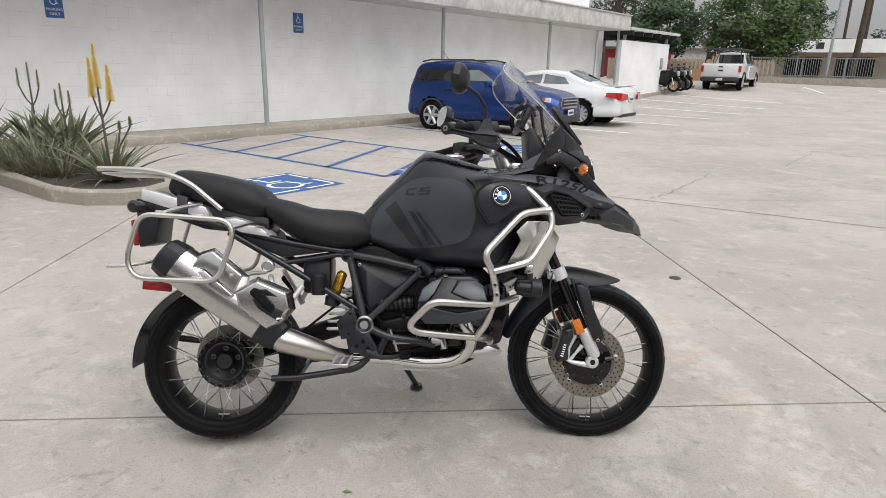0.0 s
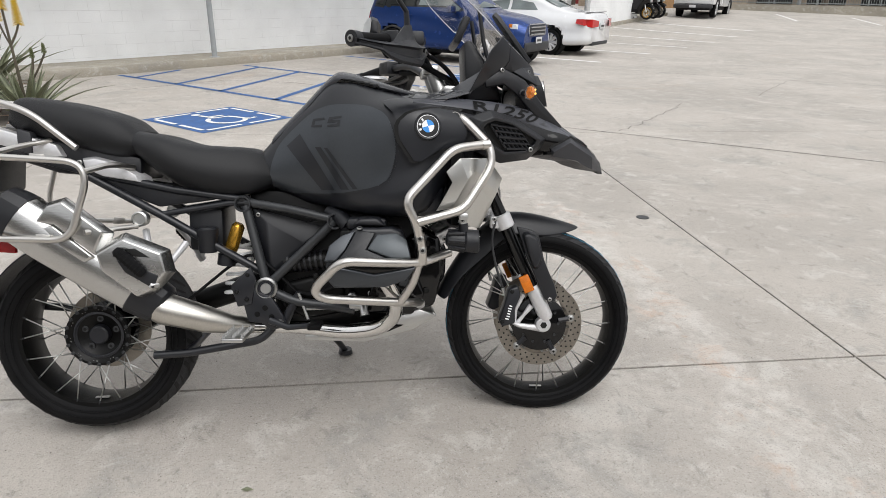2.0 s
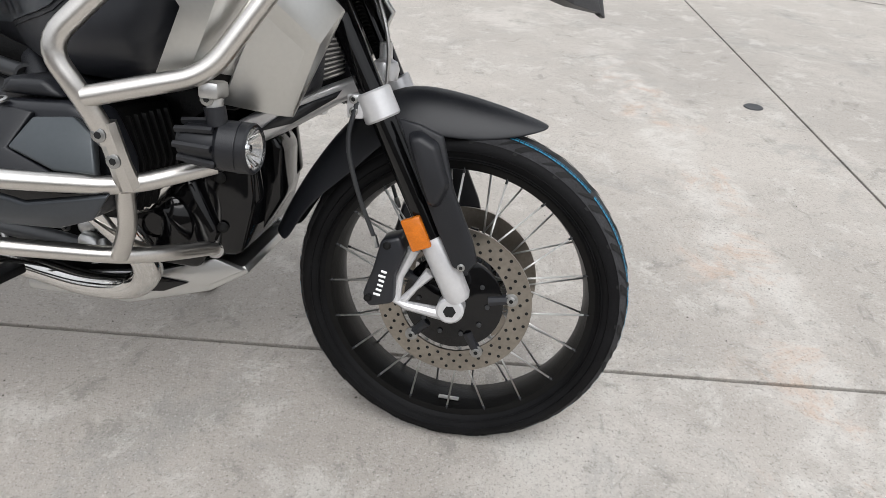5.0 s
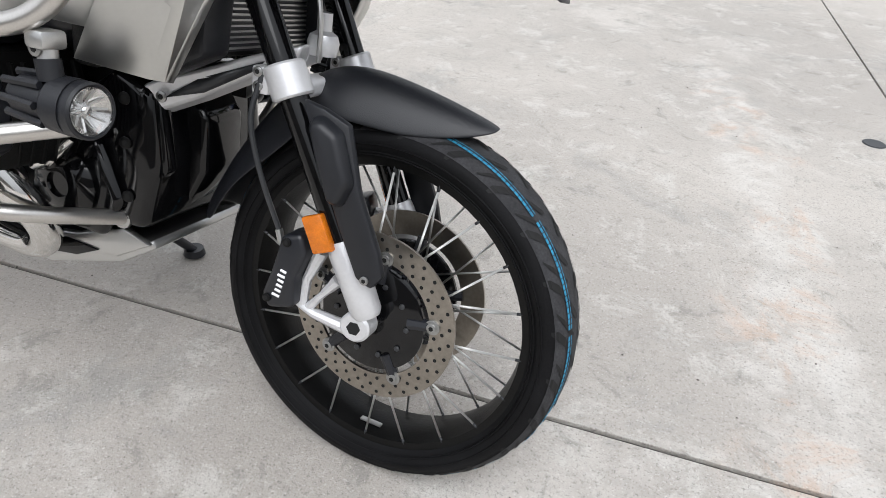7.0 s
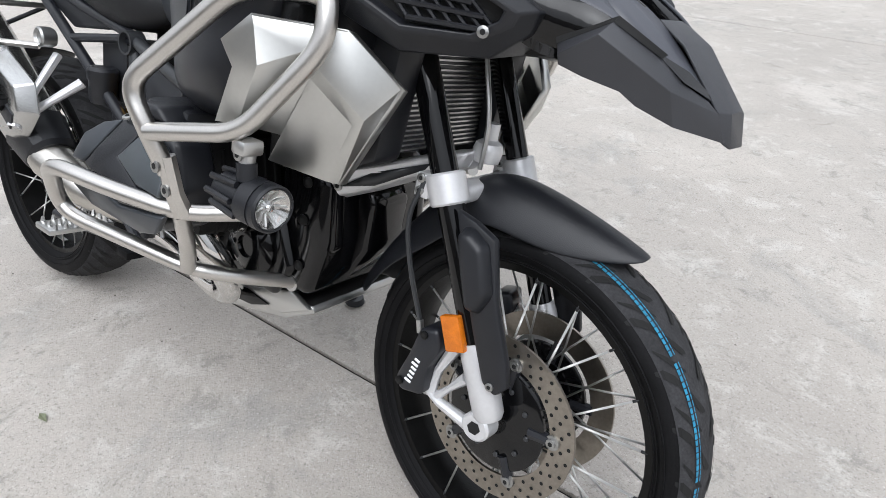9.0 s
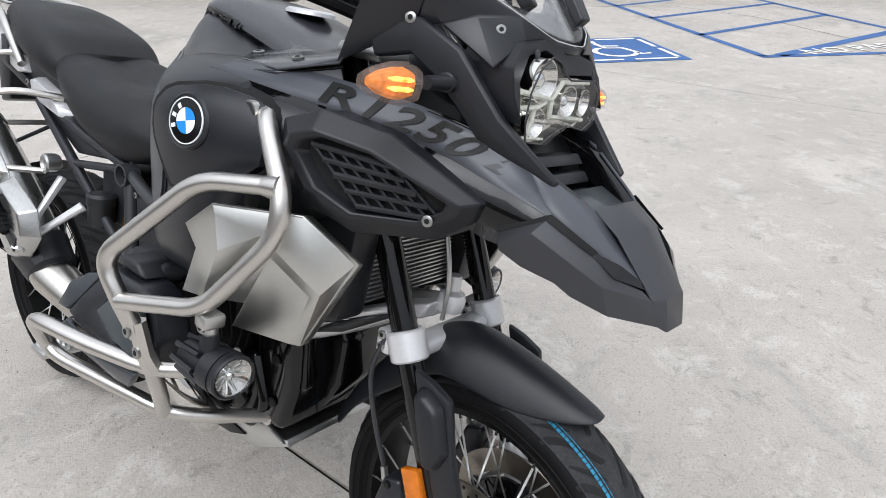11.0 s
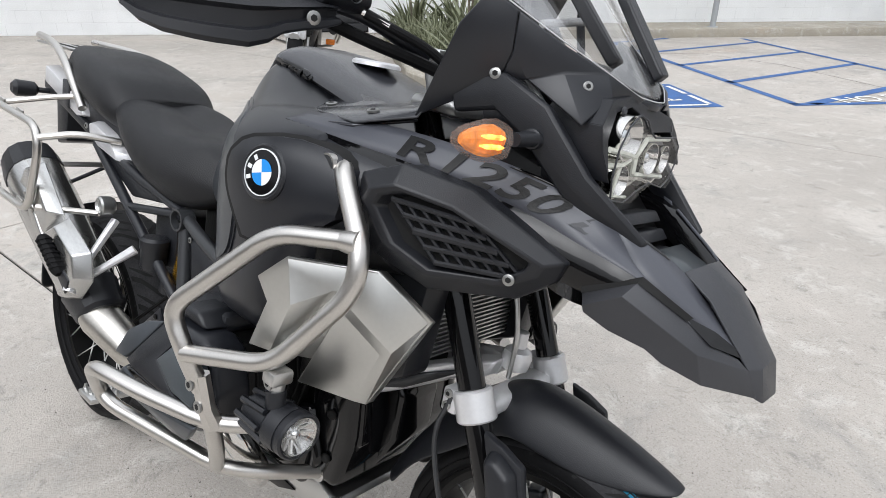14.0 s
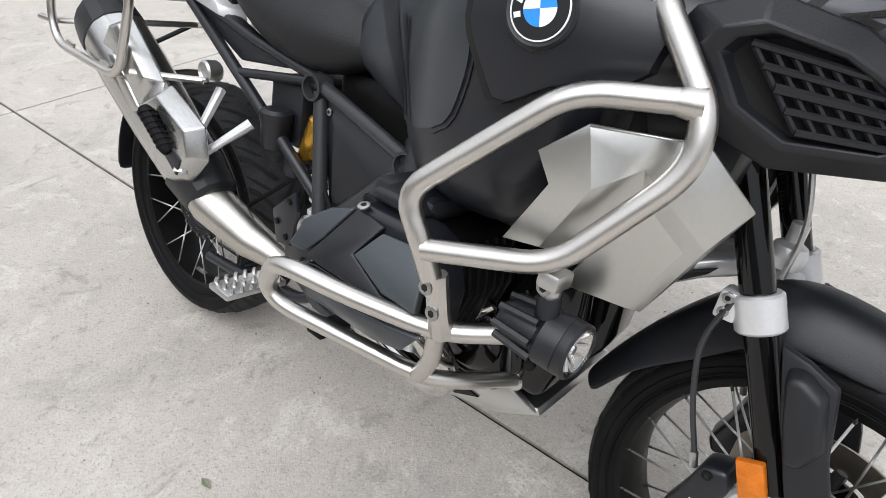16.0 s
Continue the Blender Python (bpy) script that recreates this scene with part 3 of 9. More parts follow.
for s_ in (3.69, 9.1):
    isa = thing("road_marking", "blue square with a white wheelchair symbol painted on the concrete", "marking", kind="structure", m=Matrix.Translation(W(-4.53, s_, 0.004)) @ Matrix.Rotation(WA, 4, "Z"))
    bm = bmesh.new()
    bm.faces.new([bm.verts.new((x, y, 0)) for x, y in ((-0.615, -0.59), (0.615, -0.59), (0.615, 0.59), (-0.615, 0.59))])
    part("field", bm, M["bluepaint"], isa, smooth=False)
    access_symbol(isa, Matrix.Translation((0.03, -0.06, 0.004)), 1.05, M["whitepaint"])
    for sx in (-1, 1):
        part("border", stroke([(-0.50 * sx, 0.50), (-0.04 * sx, 0.50)], 0.05, 0.004), M["whitepaint"], isa, smooth=False)
        part("border", stroke([(-0.50 * sx, -0.50), (-0.06 * sx, -0.50)], 0.05, 0.004), M["whitepaint"], isa, smooth=False)
        part("border", stroke([(-0.53 * sx, 0.46), (-0.53 * sx, 0.04)], 0.05, 0.004), M["whitepaint"], isa, smooth=False)
        part("border", stroke([(-0.53 * sx, -0.46), (-0.53 * sx, -0.04)], 0.05, 0.004), M["whitepaint"], isa, smooth=False)
bays = thing("road_marking", "row of white painted parking bay lines", "marking", kind="structure")
for s_ in (13.8, 17.1, 20.5, 23.8, 27.1, 30.4):
    a, b = W(-9.1, s_), W(-4.0, s_)
    bm = stroke([(a.x + (b.x - a.x) * k / 8, a.y + (b.y - a.y) * k / 8) for k in range(9)], 0.17, 0.0)
    for v in bm.verts:
        v.co.z = rise(v.co.y) + 0.006
    part("line", bm, M["whitepaint"], bays, smooth=False)
for x0_, y0_, x1_, y1_ in ((21.2, 35.5, 20.2, 31.5), (24.6, 34.0, 23.6, 30.0)):
    bm = stroke([(x0_ + (x1_ - x0_) * k / 6, y0_ + (y1_ - y0_) * k / 6) for k in range(7)], 0.12, 0.0)
    for v in bm.verts:
        v.co.z = rise(v.co.y) + 0.008
    part("line", bm, M["whitepaint"], bays, smooth=False)

# planter island with a rounded end, its kerb a real step
PN = [(-9.4, 1.30), (-7.0, 1.30), (-5.4, 1.34), (-4.95, 1.50), (-4.66, 1.80), (-4.60, 2.10), (-4.75, 2.42), (-5.1, 2.62), (-5.5, 2.68), (-9.4, 2.68)]
def island(inset, z0, z1, material, name, label, hollow=None):
    cn = sum(p[0] for p in PN) / len(PN)
    def ring(k):
        out = []
        for i, (n_, s_) in enumerate(PN):
            d = Vector((n_ + 6.3 if n_ > -6.3 else 0, s_ - 2.0, 0))
            d = d.normalized() * k if d.length else d
            out.append(W(n_ - d.x, s_ - d.y))
        return [Vector((p.x, p.y, 0)) for p in out]
    bm = bmesh.new()
    rings = [[bm.verts.new((p.x, p.y, z)) for p in ring(k)] for k, z in ((inset, z0), (inset, z1 - 0.02), (inset + 0.02, z1))]
    n_ = len(PN)
    if hollow:
        rings += [[bm.verts.new((p.x, p.y, z)) for p in ring(k)] for k, z in ((hollow, z1), (hollow, z0))]
    for a, b in zip(rings, rings[1:]):
        for i in range(n_):
            bm.faces.new((a[i], a[(i + 1) % n_], b[(i + 1) % n_], b[i]))
    if not hollow:
        bm.faces.new(rings[-1])
    bmesh.ops.recalc_face_normals(bm, faces=bm.faces)
    return solo(name, bm, material, label, "planter", kind="structure", smooth=False)
island(0.0, 0.0, 0.155, M["kerb"], "kerb", "low concrete kerb round the planter island", hollow=0.15)
island(0.12, 0.0, 0.11, M["soil"], "planter_bed", "dark soil bed inside the kerb")

# tight joints between far slabs: grooves filled with dirt
seams = thing("paving_joint", "dirt-filled joints and cracks in the concrete paving", "joint", kind="structure")
for pts in ([(2.15, 5.75), (3.6, 4.93), (5.6, 3.82), (9.0, 2.0)], [(4.29, 12.51), (5.85, 11.49), (7.5, 10.6), (9.2, 9.9), (14.0, 7.6)], [(2.56, 5.5), (1.8, 6.6), (0.6, 7.5)], [(-3.4, 7.9), (-2.2, 9.2), (-1.0, 9.0), (0.4, 8.1)]):
    part("joint_line", stroke(pts, 0.011, 0.003), M["joint"], seams, smooth=False)
rng = random.Random(5)
for ends in ([(3.33, 5.20), (3.60, 5.50), (4.18, 6.25), (4.56, 6.80), (4.95, 7.35)], [(6.50, 8.22), (7.39, 9.36), (8.10, 10.25)]):
    pts = []
    for (ax_, ay_), (bx_, by_) in zip(ends, ends[1:]):
        for k in range(9):
            u = k / 9
            pts.append((ax_ + (bx_ - ax_) * u + rng.uniform(-0.03, 0.03), ay_ + (by_ - ay_) * u + rng.uniform(-0.03, 0.03)))
    part("crack", stroke(pts, 0.006, 0.0034), M["joint"], seams, smooth=False)


# ---- the motorcycle, built upright with its middle plane at y = 0, then leaned on its side stand ----
from mathutils.bvhtree import BVHTree

LEANED = Matrix.Rotation(radians(-14), 4, "X") @ Matrix.Translation((1.3, 0.066, 0.012)) @ Matrix.Rotation(radians(4.0), 4, "Z") @ Matrix.Translation((-1.3, 0, 0))
bike = thing("motorcycle", "large black and grey adventure motorcycle leaning on its side stand", "motorcycle", m=LEANED)


def spline(vals, u):
    """Catmull-Rom through equally spaced values, u in steps."""
    n = len(vals)
    i = min(int(u), n - 2)
    f = u - i
    p0, p1, p2, p3 = vals[max(i - 1, 0)], vals[i], vals[i + 1], vals[min(i + 2, n - 1)]
    return 0.5 * (2 * p1 + (p2 - p0) * f + (2 * p0 - 5 * p1 + 4 * p2 - p3) * f * f + (3 * p1 - p0 - 3 * p2 + p3) * f ** 3)


def dense(stations, nx=5, nr=4, mirror=True):
    """A smooth body through stations of (x, [(y, z) down one side])."""
    K, S = len(stations[0][1]), len(stations)
    sec = []
    for a in range((S - 1) * nx + 1):
        u = a / nx
        x = spline([s[0] for s in stations], u)
        ctrl = [(spline([s[1][k][0] for s in stations], u), spline([s[1][k][1] for s in stations], u)) for k in range(K)]
        row = []
        for c in range((K - 1) * nr + 1):
            v = c / nr
            row.append((max(0.0, spline([q[0] for q in ctrl], v)), spline([q[1] for q in ctrl], v)))
        ring = [(x, -y, z) for y, z in row] + [(x, y, z) for y, z in row[-2:0:-1]]
        sec.append(ring)
    return loft(sec)


def decal(profile, tree, side=-1, off=0.002, step=0.012, thick=0.0):
    """A panel of (x, z) outline laid on the flank of a body, seen from its side."""
    bm = bmesh.new()
    f = bm.faces.new([bm.verts.new((x, 0, z)) for x, z in profile])
    xs, zs = [p[0] for p in profile], [p[1] for p in profile]
    x = min(xs) + step
    while x < max(xs):
        bmesh.ops.bisect_plane(bm, geom=bm.verts[:] + bm.edges[:] + bm.faces[:], plane_co=(x, 0, 0), plane_no=(1, 0, 0))
        x += step
    z = min(zs) + step
    while z < max(zs):
        bmesh.ops.bisect_plane(bm, geom=bm.verts[:] + bm.edges[:] + bm.faces[:], plane_co=(0, 0, z), plane_no=(0, 0, 1))
        z += step
    last = 0.25
    for v in bm.verts:
        hit, nrm, _, _ = tree.ray_cast(Vector((v.co.x, side * 0.8, v.co.z)), Vector((0, -side, 0)))
        if hit:
            last = abs(hit.y)
            v.co = hit + nrm * off * (1 if nrm.y * side > 0 else -1)
        else:
            v.co.y = side * last
    bmesh.ops.recalc_face_normals(bm, faces=bm.faces)
    avg = sum((f.normal for f in bm.faces), Vector())
    if avg.y * side < 0:
        bmesh.ops.reverse_faces(bm, faces=bm.faces)
    if thick:
        ext = bmesh.ops.extrude_face_region(bm, geom=bm.faces[:])
        for v in [g for g in ext["geom"] if isinstance(g, bmesh.types.BMVert)]:
            v.co.y += side * thick
        bmesh.ops.recalc_face_normals(bm, faces=bm.faces)
    return bm


def tree_of(bm):
    return BVHTree.FromBMesh(bm)


def pair(name, bm, material, label="", sub=0, solid=0.0, bev=0.0, parent=None, angle=35):
    """A part on the right flank and its mirrored fellow on the left."""
    left = flipped(bm)
    a = part(name, bm, material, parent or bike, label, sub=sub, solid=solid, bev=bev, angle=angle)
    b = part(name, left, material, parent or bike, label, sub=sub, solid=solid, bev=bev, angle=angle)
    return a, b


def bolt(parent, p, r=0.007, d=(0, -1, 0), name="bolt", material=None):
    q = Vector(p)
    d = Vector(d).normalized()
    ob_ = part(name, tube([q, q + d * 0.0026, q + d * 0.0034], [r, r, r * 0.82], 12), material or M["boltsteel"], parent)
    if r >= 0.0065:
        part("bolt_socket", tube([q + d * 0.0034, q + d * 0.0037], [r * 0.52, r * 0.50], 6), M["dark"], ob_ if parent is bike else parent)
    return ob_


# -- wheels --
def wheel(name, cx, cy, cz, R, width, rim_r, spokes, label, hub_r=0.062, hub_w=0.048):
    w = width / 2
    rw = w * 0.78
    rim = lathe([(rim_r + 0.010, -rw), (rim_r + 0.010, -rw + 0.006), (rim_r - 0.004, -rw + 0.010), (rim_r - 0.006, -rw * 0.45), (rim_r - 0.008, 0),
                 (rim_r - 0.006, rw * 0.45), (rim_r - 0.003, rw - 0.010), (rim_r + 0.010, rw - 0.006), (rim_r + 0.010, rw),
                 (rim_r - 0.008, rw - 0.002), (rim_r - 0.014, rw * 0.5), (rim_r - 0.018, 0), (rim_r - 0.014, -rw * 0.5), (rim_r - 0.008, -rw + 0.002), (rim_r + 0.010, -rw)], seg=72, full=False)
    ob = part(name, rim, M["engine"], bike, label)
    ob.matrix_basis = Matrix.Translation((cx, cy, cz))
    h = R - rim_r
    prof = [(rim_r + 0.004, -rw), (rim_r + 0.012, -rw - 0.006), (rim_r + h * 0.35, -w * 0.98), (rim_r + h * 0.52, -w), (rim_r + h * 0.70, -w * 0.93),
            (rim_r + h * 0.88, -w * 0.68), (rim_r + h * 0.97, -w * 0.36), (R, 0), (rim_r + h * 0.97, w * 0.36), (rim_r + h * 0.88, w * 0.68),
            (rim_r + h * 0.70, w * 0.93), (rim_r + h * 0.52, w), (rim_r + h * 0.35, w * 0.98), (rim_r + 0.012, rw + 0.006), (rim_r + 0.004, rw)]
    part("tyre", lathe(prof, seg=120, full=False), M["rubber"], ob, "black road tyre", angle=60)
    part("tread_band", lathe([(r + 0.0012, y) for r, y in prof[4:11]], seg=120, full=False), M["tread"], ob, angle=60)
    ring = lathe([(rim_r + h * 0.20, -w * 0.94), (rim_r + h * 0.22, -w * 0.965), (rim_r + h * 0.24, -w * 0.96)], seg=96, full=False)
    part("sidewall_rib", ring, M["rubber"], ob)

    def crown(t):
        """Radius of the tread at a share t of the half width."""
        a = abs(t)
        pts = [(0, R), (0.36, rim_r + h * 0.97), (0.68, rim_r + h * 0.88), (0.93, rim_r + h * 0.70), (1.0, rim_r + h * 0.52)]
        for (a0, r0), (a1, r1) in zip(pts, pts[1:]):
            if a <= a1:
                return r0 + (r1 - r0) * (a - a0) / (a1 - a0)
        return pts[-1][1]

    bm = bmesh.new()
    n = 24
    for k in range(n):
        for sg in (-1, 1):
            base = 2 * math.pi * (k + (0.5 if sg > 0 else 0)) / n
            for seq, wide in (([(0.06, 0.0), (0.20, 0.02), (0.36, 0.06), (0.52, 0.115), (0.70, 0.175), (0.86, 0.215), (0.97, 0.235)], 0.0085), ([(0.34, 0.19), (0.55, 0.23), (0.70, 0.27), (0.88, 0.33)], 0.0060)):
                va, vb = [], []
                for i, (t, da) in enumerate(seq):
                    r = crown(t) + 0.0030
                    wd = wide / R * (0.35 if i in (0, len(seq) - 1) else 1.0)
                    for lst, s2 in ((va, -wd), (vb, wd)):
                        an = base + da + s2
                        lst.append(bm.verts.new((r * math.cos(an), sg * t * w, r * math.sin(an))))
                for i in range(len(va) - 1):
                    bm.faces.new((va[i], va[i + 1], vb[i + 1], vb[i]))
    bmesh.ops.recalc_face_normals(bm, faces=bm.faces)
    tagged(part("tread_groove", bm, M["dark"], ob, smooth=False), kind="stuff")
    for rr_, yy_ in ((rim_r + h * 0.16, -w * 0.93), (rim_r + h * 0.42, -w * 1.0)):
        part("sidewall_rib", lathe([(rr_ - 0.0012, yy_ - 0.0004), (rr_, yy_ - 0.0022), (rr_ + 0.0012, yy_ - 0.0004)], seg=96, full=False), M["rubber"], ob)
    valve = part("balance_weight", box(-0.022, 0.022, -rw * 0.62, -rw * 0.42, -rim_r + 0.017, -rim_r + 0.021, 0.001), M["alu"], ob)
    nip = link_mesh("spoke_nipple", rod((-0.007, 0, 0), (0.004, 0, 0), 0.0026, 6), M["framegrey"])
    me = link_mesh("spoke", rod((0, 0, 0), (1, 0, 0), 0.0021, 6), M["spoke"])
    for k in range(spokes):
        a = 2 * math.pi * k / spokes
        sg = 1 if k % 2 else -1
        lean_in = (1 if (k // 2) % 2 else -1) * 0.42
        hub_p = Vector((hub_r * math.cos(a + lean_in), sg * hub_w, hub_r * math.sin(a + lean_in)))
        rim_p = Vector(((rim_r - 0.008) * math.cos(a), sg * (rw - 0.004), (rim_r - 0.008) * math.sin(a)))
        d = rim_p - hub_p
        rot = d.to_track_quat("X", "Z").to_matrix().to_4x4()
        so = new("spoke", me)
        so.parent = ob
        so.matrix_basis = Matrix.Translation(hub_p) @ rot @ Matrix.Diagonal((d.length, 1, 1, 1))
        np_ = new("spoke_nipple", nip)
        np_.parent = ob
        np_.matrix_basis = Matrix.Translation(rim_p) @ rot
    return ob, w, rw


def disc(parent, y, ro, ri, carrier, holes=True):
    side = -1 if y < 0 else 1
    d = lathe([(ri, y - 0.0025), (ro, y - 0.0025), (ro, y + 0.0025), (ri, y + 0.0025), (ri, y - 0.0025)], seg=72, full=False)
    dob = part("brake_disc", d, M["discsteel"], parent, "drilled steel brake disc")
    bm = bmesh.new()
    for k in range(96):
        a = 2 * math.pi * k / 96 + 0.02 * (k % 3)
        r = ri + (ro - ri) * (0.20, 0.5, 0.80)[k % 3]
        vs = [bm.verts.new((r * math.cos(a) + 0.0034 * math.cos(b), y + side * 0.0032, r * math.sin(a) + 0.0034 * math.sin(b))) for b in [math.pi * i / 4 for i in range(8)]]
        bm.faces.new(vs)
    tagged(part("disc_hole", bm, M["dark"], parent, smooth=False), kind="stuff")
    cm = lathe([(0.0, y - 0.010), (0.040, y - 0.010), (0.052, y - 0.006), (0.094, y - 0.005), (0.098, y - 0.003), (0.098, y + 0.003), (0.094, y + 0.005), (0.052, y + 0.006), (0.040, y + 0.010), (0.0, y + 0.010)], seg=40)
    part("disc_carrier", cm, M["gloss"], parent)
    for k in range(carrier):
        a = 2 * math.pi * k / carrier + 0.18
        p0, p1 = Vector((0.070 * math.cos(a), y, 0.070 * math.sin(a))), Vector(((ri + 0.004) * math.cos(a), y, (ri + 0.004) * math.sin(a)))
        part("carrier_arm", tube([p0, p1], [0.012, 0.010], 8), M["matblack"], parent)
        part("bobbin", lathe([(0.0, side * 0.002), (0.013, side * 0.002), (0.013, side * 0.006), (0.007, side * 0.008), (0.0, side * 0.008)], seg=16, centre=((ri + 0.006) * math.cos(a), y, (ri + 0.006) * math.sin(a))), M["boltsteel"], parent)
        bolt(parent, ((ri + 0.006) * math.cos(a), y + side * 0.008, (ri + 0.006) * math.sin(a)), 0.0085, (0, side, 0))
    for k in range(10):
        a = 2 * math.pi * k / 10
        bolt(parent, (0.068 * math.cos(a), y + side * 0.006, 0.068 * math.sin(a)), 0.0048, (0, side, 0), material=M["framegrey"])
    return dob


FC, RC = (1.514, 0.326), (0.006, 0.312)
fw, _, _ = wheel("front_wheel", FC[0], 0.006, FC[1], 0.332, 0.130, 0.266, 40, "wire-spoked front wheel with a matt black rim")
fw.matrix_basis = fw.matrix_basis @ Matrix.Rotation(math.radians(-6), 4, "Z")
part("hub", lathe([(0.0, -0.078), (0.028, -0.078), (0.034, -0.060), (0.046, -0.050), (0.066, -0.050), (0.068, -0.040), (0.040, -0.030), (0.034, 0), (0.040, 0.030),
                   (0.068, 0.040), (0.066, 0.050), (0.046, 0.050), (0.034, 0.060), (0.028, 0.078), (0.0, 0.078)], seg=36), M["matblack"], fw)
disc(fw, -0.068, 0.1525, 0.108, 5)
disc(fw, 0.068, 0.1525, 0.108, 5)
stripe = bmesh.new()
for k in range(220):
    if k % 20 == 7:
        continue
    a0, a1 = 2 * math.pi * k / 220, 2 * math.pi * (k + 0.82) / 220
    for t0, t1 in ((-0.60, -0.52), (-0.47, -0.445)):
        rr = lambda t: 0.266 + 0.066 * (0.97 - 0.09 * (abs(t) - 0.36) / 0.32) + 0.0034
        vs = [stripe.verts.new((rr(t) * math.cos(a), t * 0.065, rr(t) * math.sin(a))) for a, t in ((a0, t0), (a1, t0), (a1, t1), (a0, t1))]
        stripe.faces.new(vs)
bmesh.ops.recalc_face_normals(stripe, faces=stripe.faces)
part("tread_stripe", stripe, M["teal"], fw, "blue line painted round the tread", smooth=False)
rw_, _, _ = wheel("rear_wheel", RC[0], -0.022, RC[1], 0.317, 0.172, 0.234, 40, "wire-spoked rear wheel with a matt black rim", 0.088, 0.040)
part("hub", lathe([(0.0, -0.030), (0.024, -0.030), (0.030, -0.012), (0.060, -0.018), (0.094, -0.046), (0.102, -0.046), (0.104, -0.036), (0.060, 0.0), (0.056, 0.045), (0.080, 0.06), (0.086, 0.10), (0.0, 0.11)], seg=40), M["engine"], rw_)
for k in range(20):
    a = 2 * math.pi * k / 20
    bolt(rw_, (0.098 * math.cos(a), -0.046, 0.098 * math.sin(a)), 0.006, (0, -1, 0), material=M["framegrey"])
part("hub_cap", lathe([(0.0, -0.040), (0.026, -0.040), (0.031, -0.036), (0.033, -0.014), (0.0, -0.012)], seg=32), M["matblack"], rw_)
part("hub_ring", lathe([(0.070, -0.030), (0.074, -0.040), (0.080, -0.036), (0.082, -0.026)], seg=48, full=False), M["greyplastic"], rw_)
for k in range(5):
    a = 2 * math.pi * k / 5 + 0.3
    bolt(rw_, (0.052 * math.cos(a), -0.016, 0.052 * math.sin(a)), 0.011, (0, -1, 0), material=M["framegrey"])
disc(rw_, 0.060, 0.138, 0.095, 5)

# -- front fork --
FD = Vector((0.425, 0, -0.905))


def fork_at(z, y=-0.105):
    p = Vector((1.343, y, 0.75))
    k = (z - 0.75) / FD.z
    return p + FD * k


for sg in (-1, 1):
    y = 0.117 * sg
    leg = part("fork_leg", tube([fork_at(1.12, y), fork_at(0.47, y)], 0.0215, 20), M["gloss"], bike, "black fork leg")
    part("fork_clamp", tube([fork_at(0.722, y), fork_at(0.719, y), fork_at(0.679, y), fork_at(0.676, y)], [0.028, 0.031, 0.031, 0.028], 24), M["silver"], leg, "silver fork clamp")
    cl = fork_at(0.700, y) + Vector((-0.030, -0.010 * 1, 0))
    part("clamp_lug", box(cl.x - 0.016, cl.x + 0.012, y - 0.022, y + 0.012, cl.z - 0.024, cl.z + 0.016, 0.004), M["silver"], leg)
    for dz in (-0.012, 0.008):
        bolt(leg, (cl.x - 0.004, y - 0.022, cl.z + dz), 0.0075)
    p1, p2 = fork_at(0.475, y), fork_at(0.365, y)
    part("fork_foot", tube([p1, p1 + FD * 0.02, p2, p2 + FD * 0.01], [0.024, 0.027, 0.025, 0.020], 20), M["silver"], leg, "silver fork foot")
    ax = Vector((FC[0], y, FC[1] + 0.012))
    part("axle_clamp", lathe([(0.0, -0.018), (0.022, -0.018), (0.026, -0.014), (0.026, 0.014), (0.022, 0.018), (0.0, 0.018)], seg=24, centre=ax), M["silver"], leg)
    part("axle_hole", lathe([(0.0, sg * 0.0195), (0.012, sg * 0.0195), (0.012, sg * 0.017), (0.0, sg * 0.017)], seg=6, centre=ax), M["dark"], leg)
    arm = part("caliper_bracket", tube([(1.440, y, 0.448), (1.416, y - sg * 0.002, 0.392), (1.410, y, 0.345), (1.432, y, 0.334), (1.512, y, 0.322)], [0.012, 0.008, 0.010, 0.009, 0.013], 10), M["silver"], leg)
    part("bracket_strut", tube([(1.472, y, 0.405), (1.446, y, 0.372), (1.424, y, 0.344)], [0.011, 0.006, 0.008], 8), M["silver"], arm)
    cal = [(1.386, 0.470), (1.420, 0.480), (1.430, 0.446), (1.410, 0.400), (1.412, 0.349), (1.366, 0.338), (1.354, 0.362), (1.372, 0.413)]
    cb = part("brake_caliper", prism(cal, y - 0.032, y + 0.022, 0.008, 3), M["matblack"], leg, "black brake caliper with a row of white wordmark bars")
    if sg < 0:
        d = Vector((0.24, 0, 1)).normalized()
        for k in range(6):
            c = Vector((1.384, y - 0.0325, 0.366)) + d * (0.0092 * k)
            tall = 0.008 if k in (0, 4) else 0.0055
            part("wordmark_bar", tube([c - Vector((tall, 0, -0.0018)), c + Vector((0.0045, 0, -0.001))], 0.0024, 6), M["whiteemb"], cb)
        bolt(leg, (1.366, y - 0.032, 0.358), 0.0075, material=M["engine"])
        bolt(leg, (1.398, y - 0.032, 0.462), 0.0075, material=M["engine"])
    gd = [(1.408, 0.684), (1.445, 0.676), (1.484, 0.660), (1.508, 0.566), (1.547, 0.480), (1.558, 0.442), (1.540, 0.418), (1.514, 0.430), (1.478, 0.506), (1.440, 0.595)]
    part("fork_guard", prism(gd, y + sg * 0.014, y + sg * 0.030, 0.006), M["plastic"], leg, "black plastic fork guard")
    rz = [(1.424, 0.664), (1.446, 0.671), (1.479, 0.652), (1.503, 0.577), (1.486, 0.536), (1.468, 0.536), (1.444, 0.600)]
    part("guard_boss", prism(rz, y + sg * 0.026, y + sg * 0.052, 0.009, 3, 0.82), M["plastic"], leg)
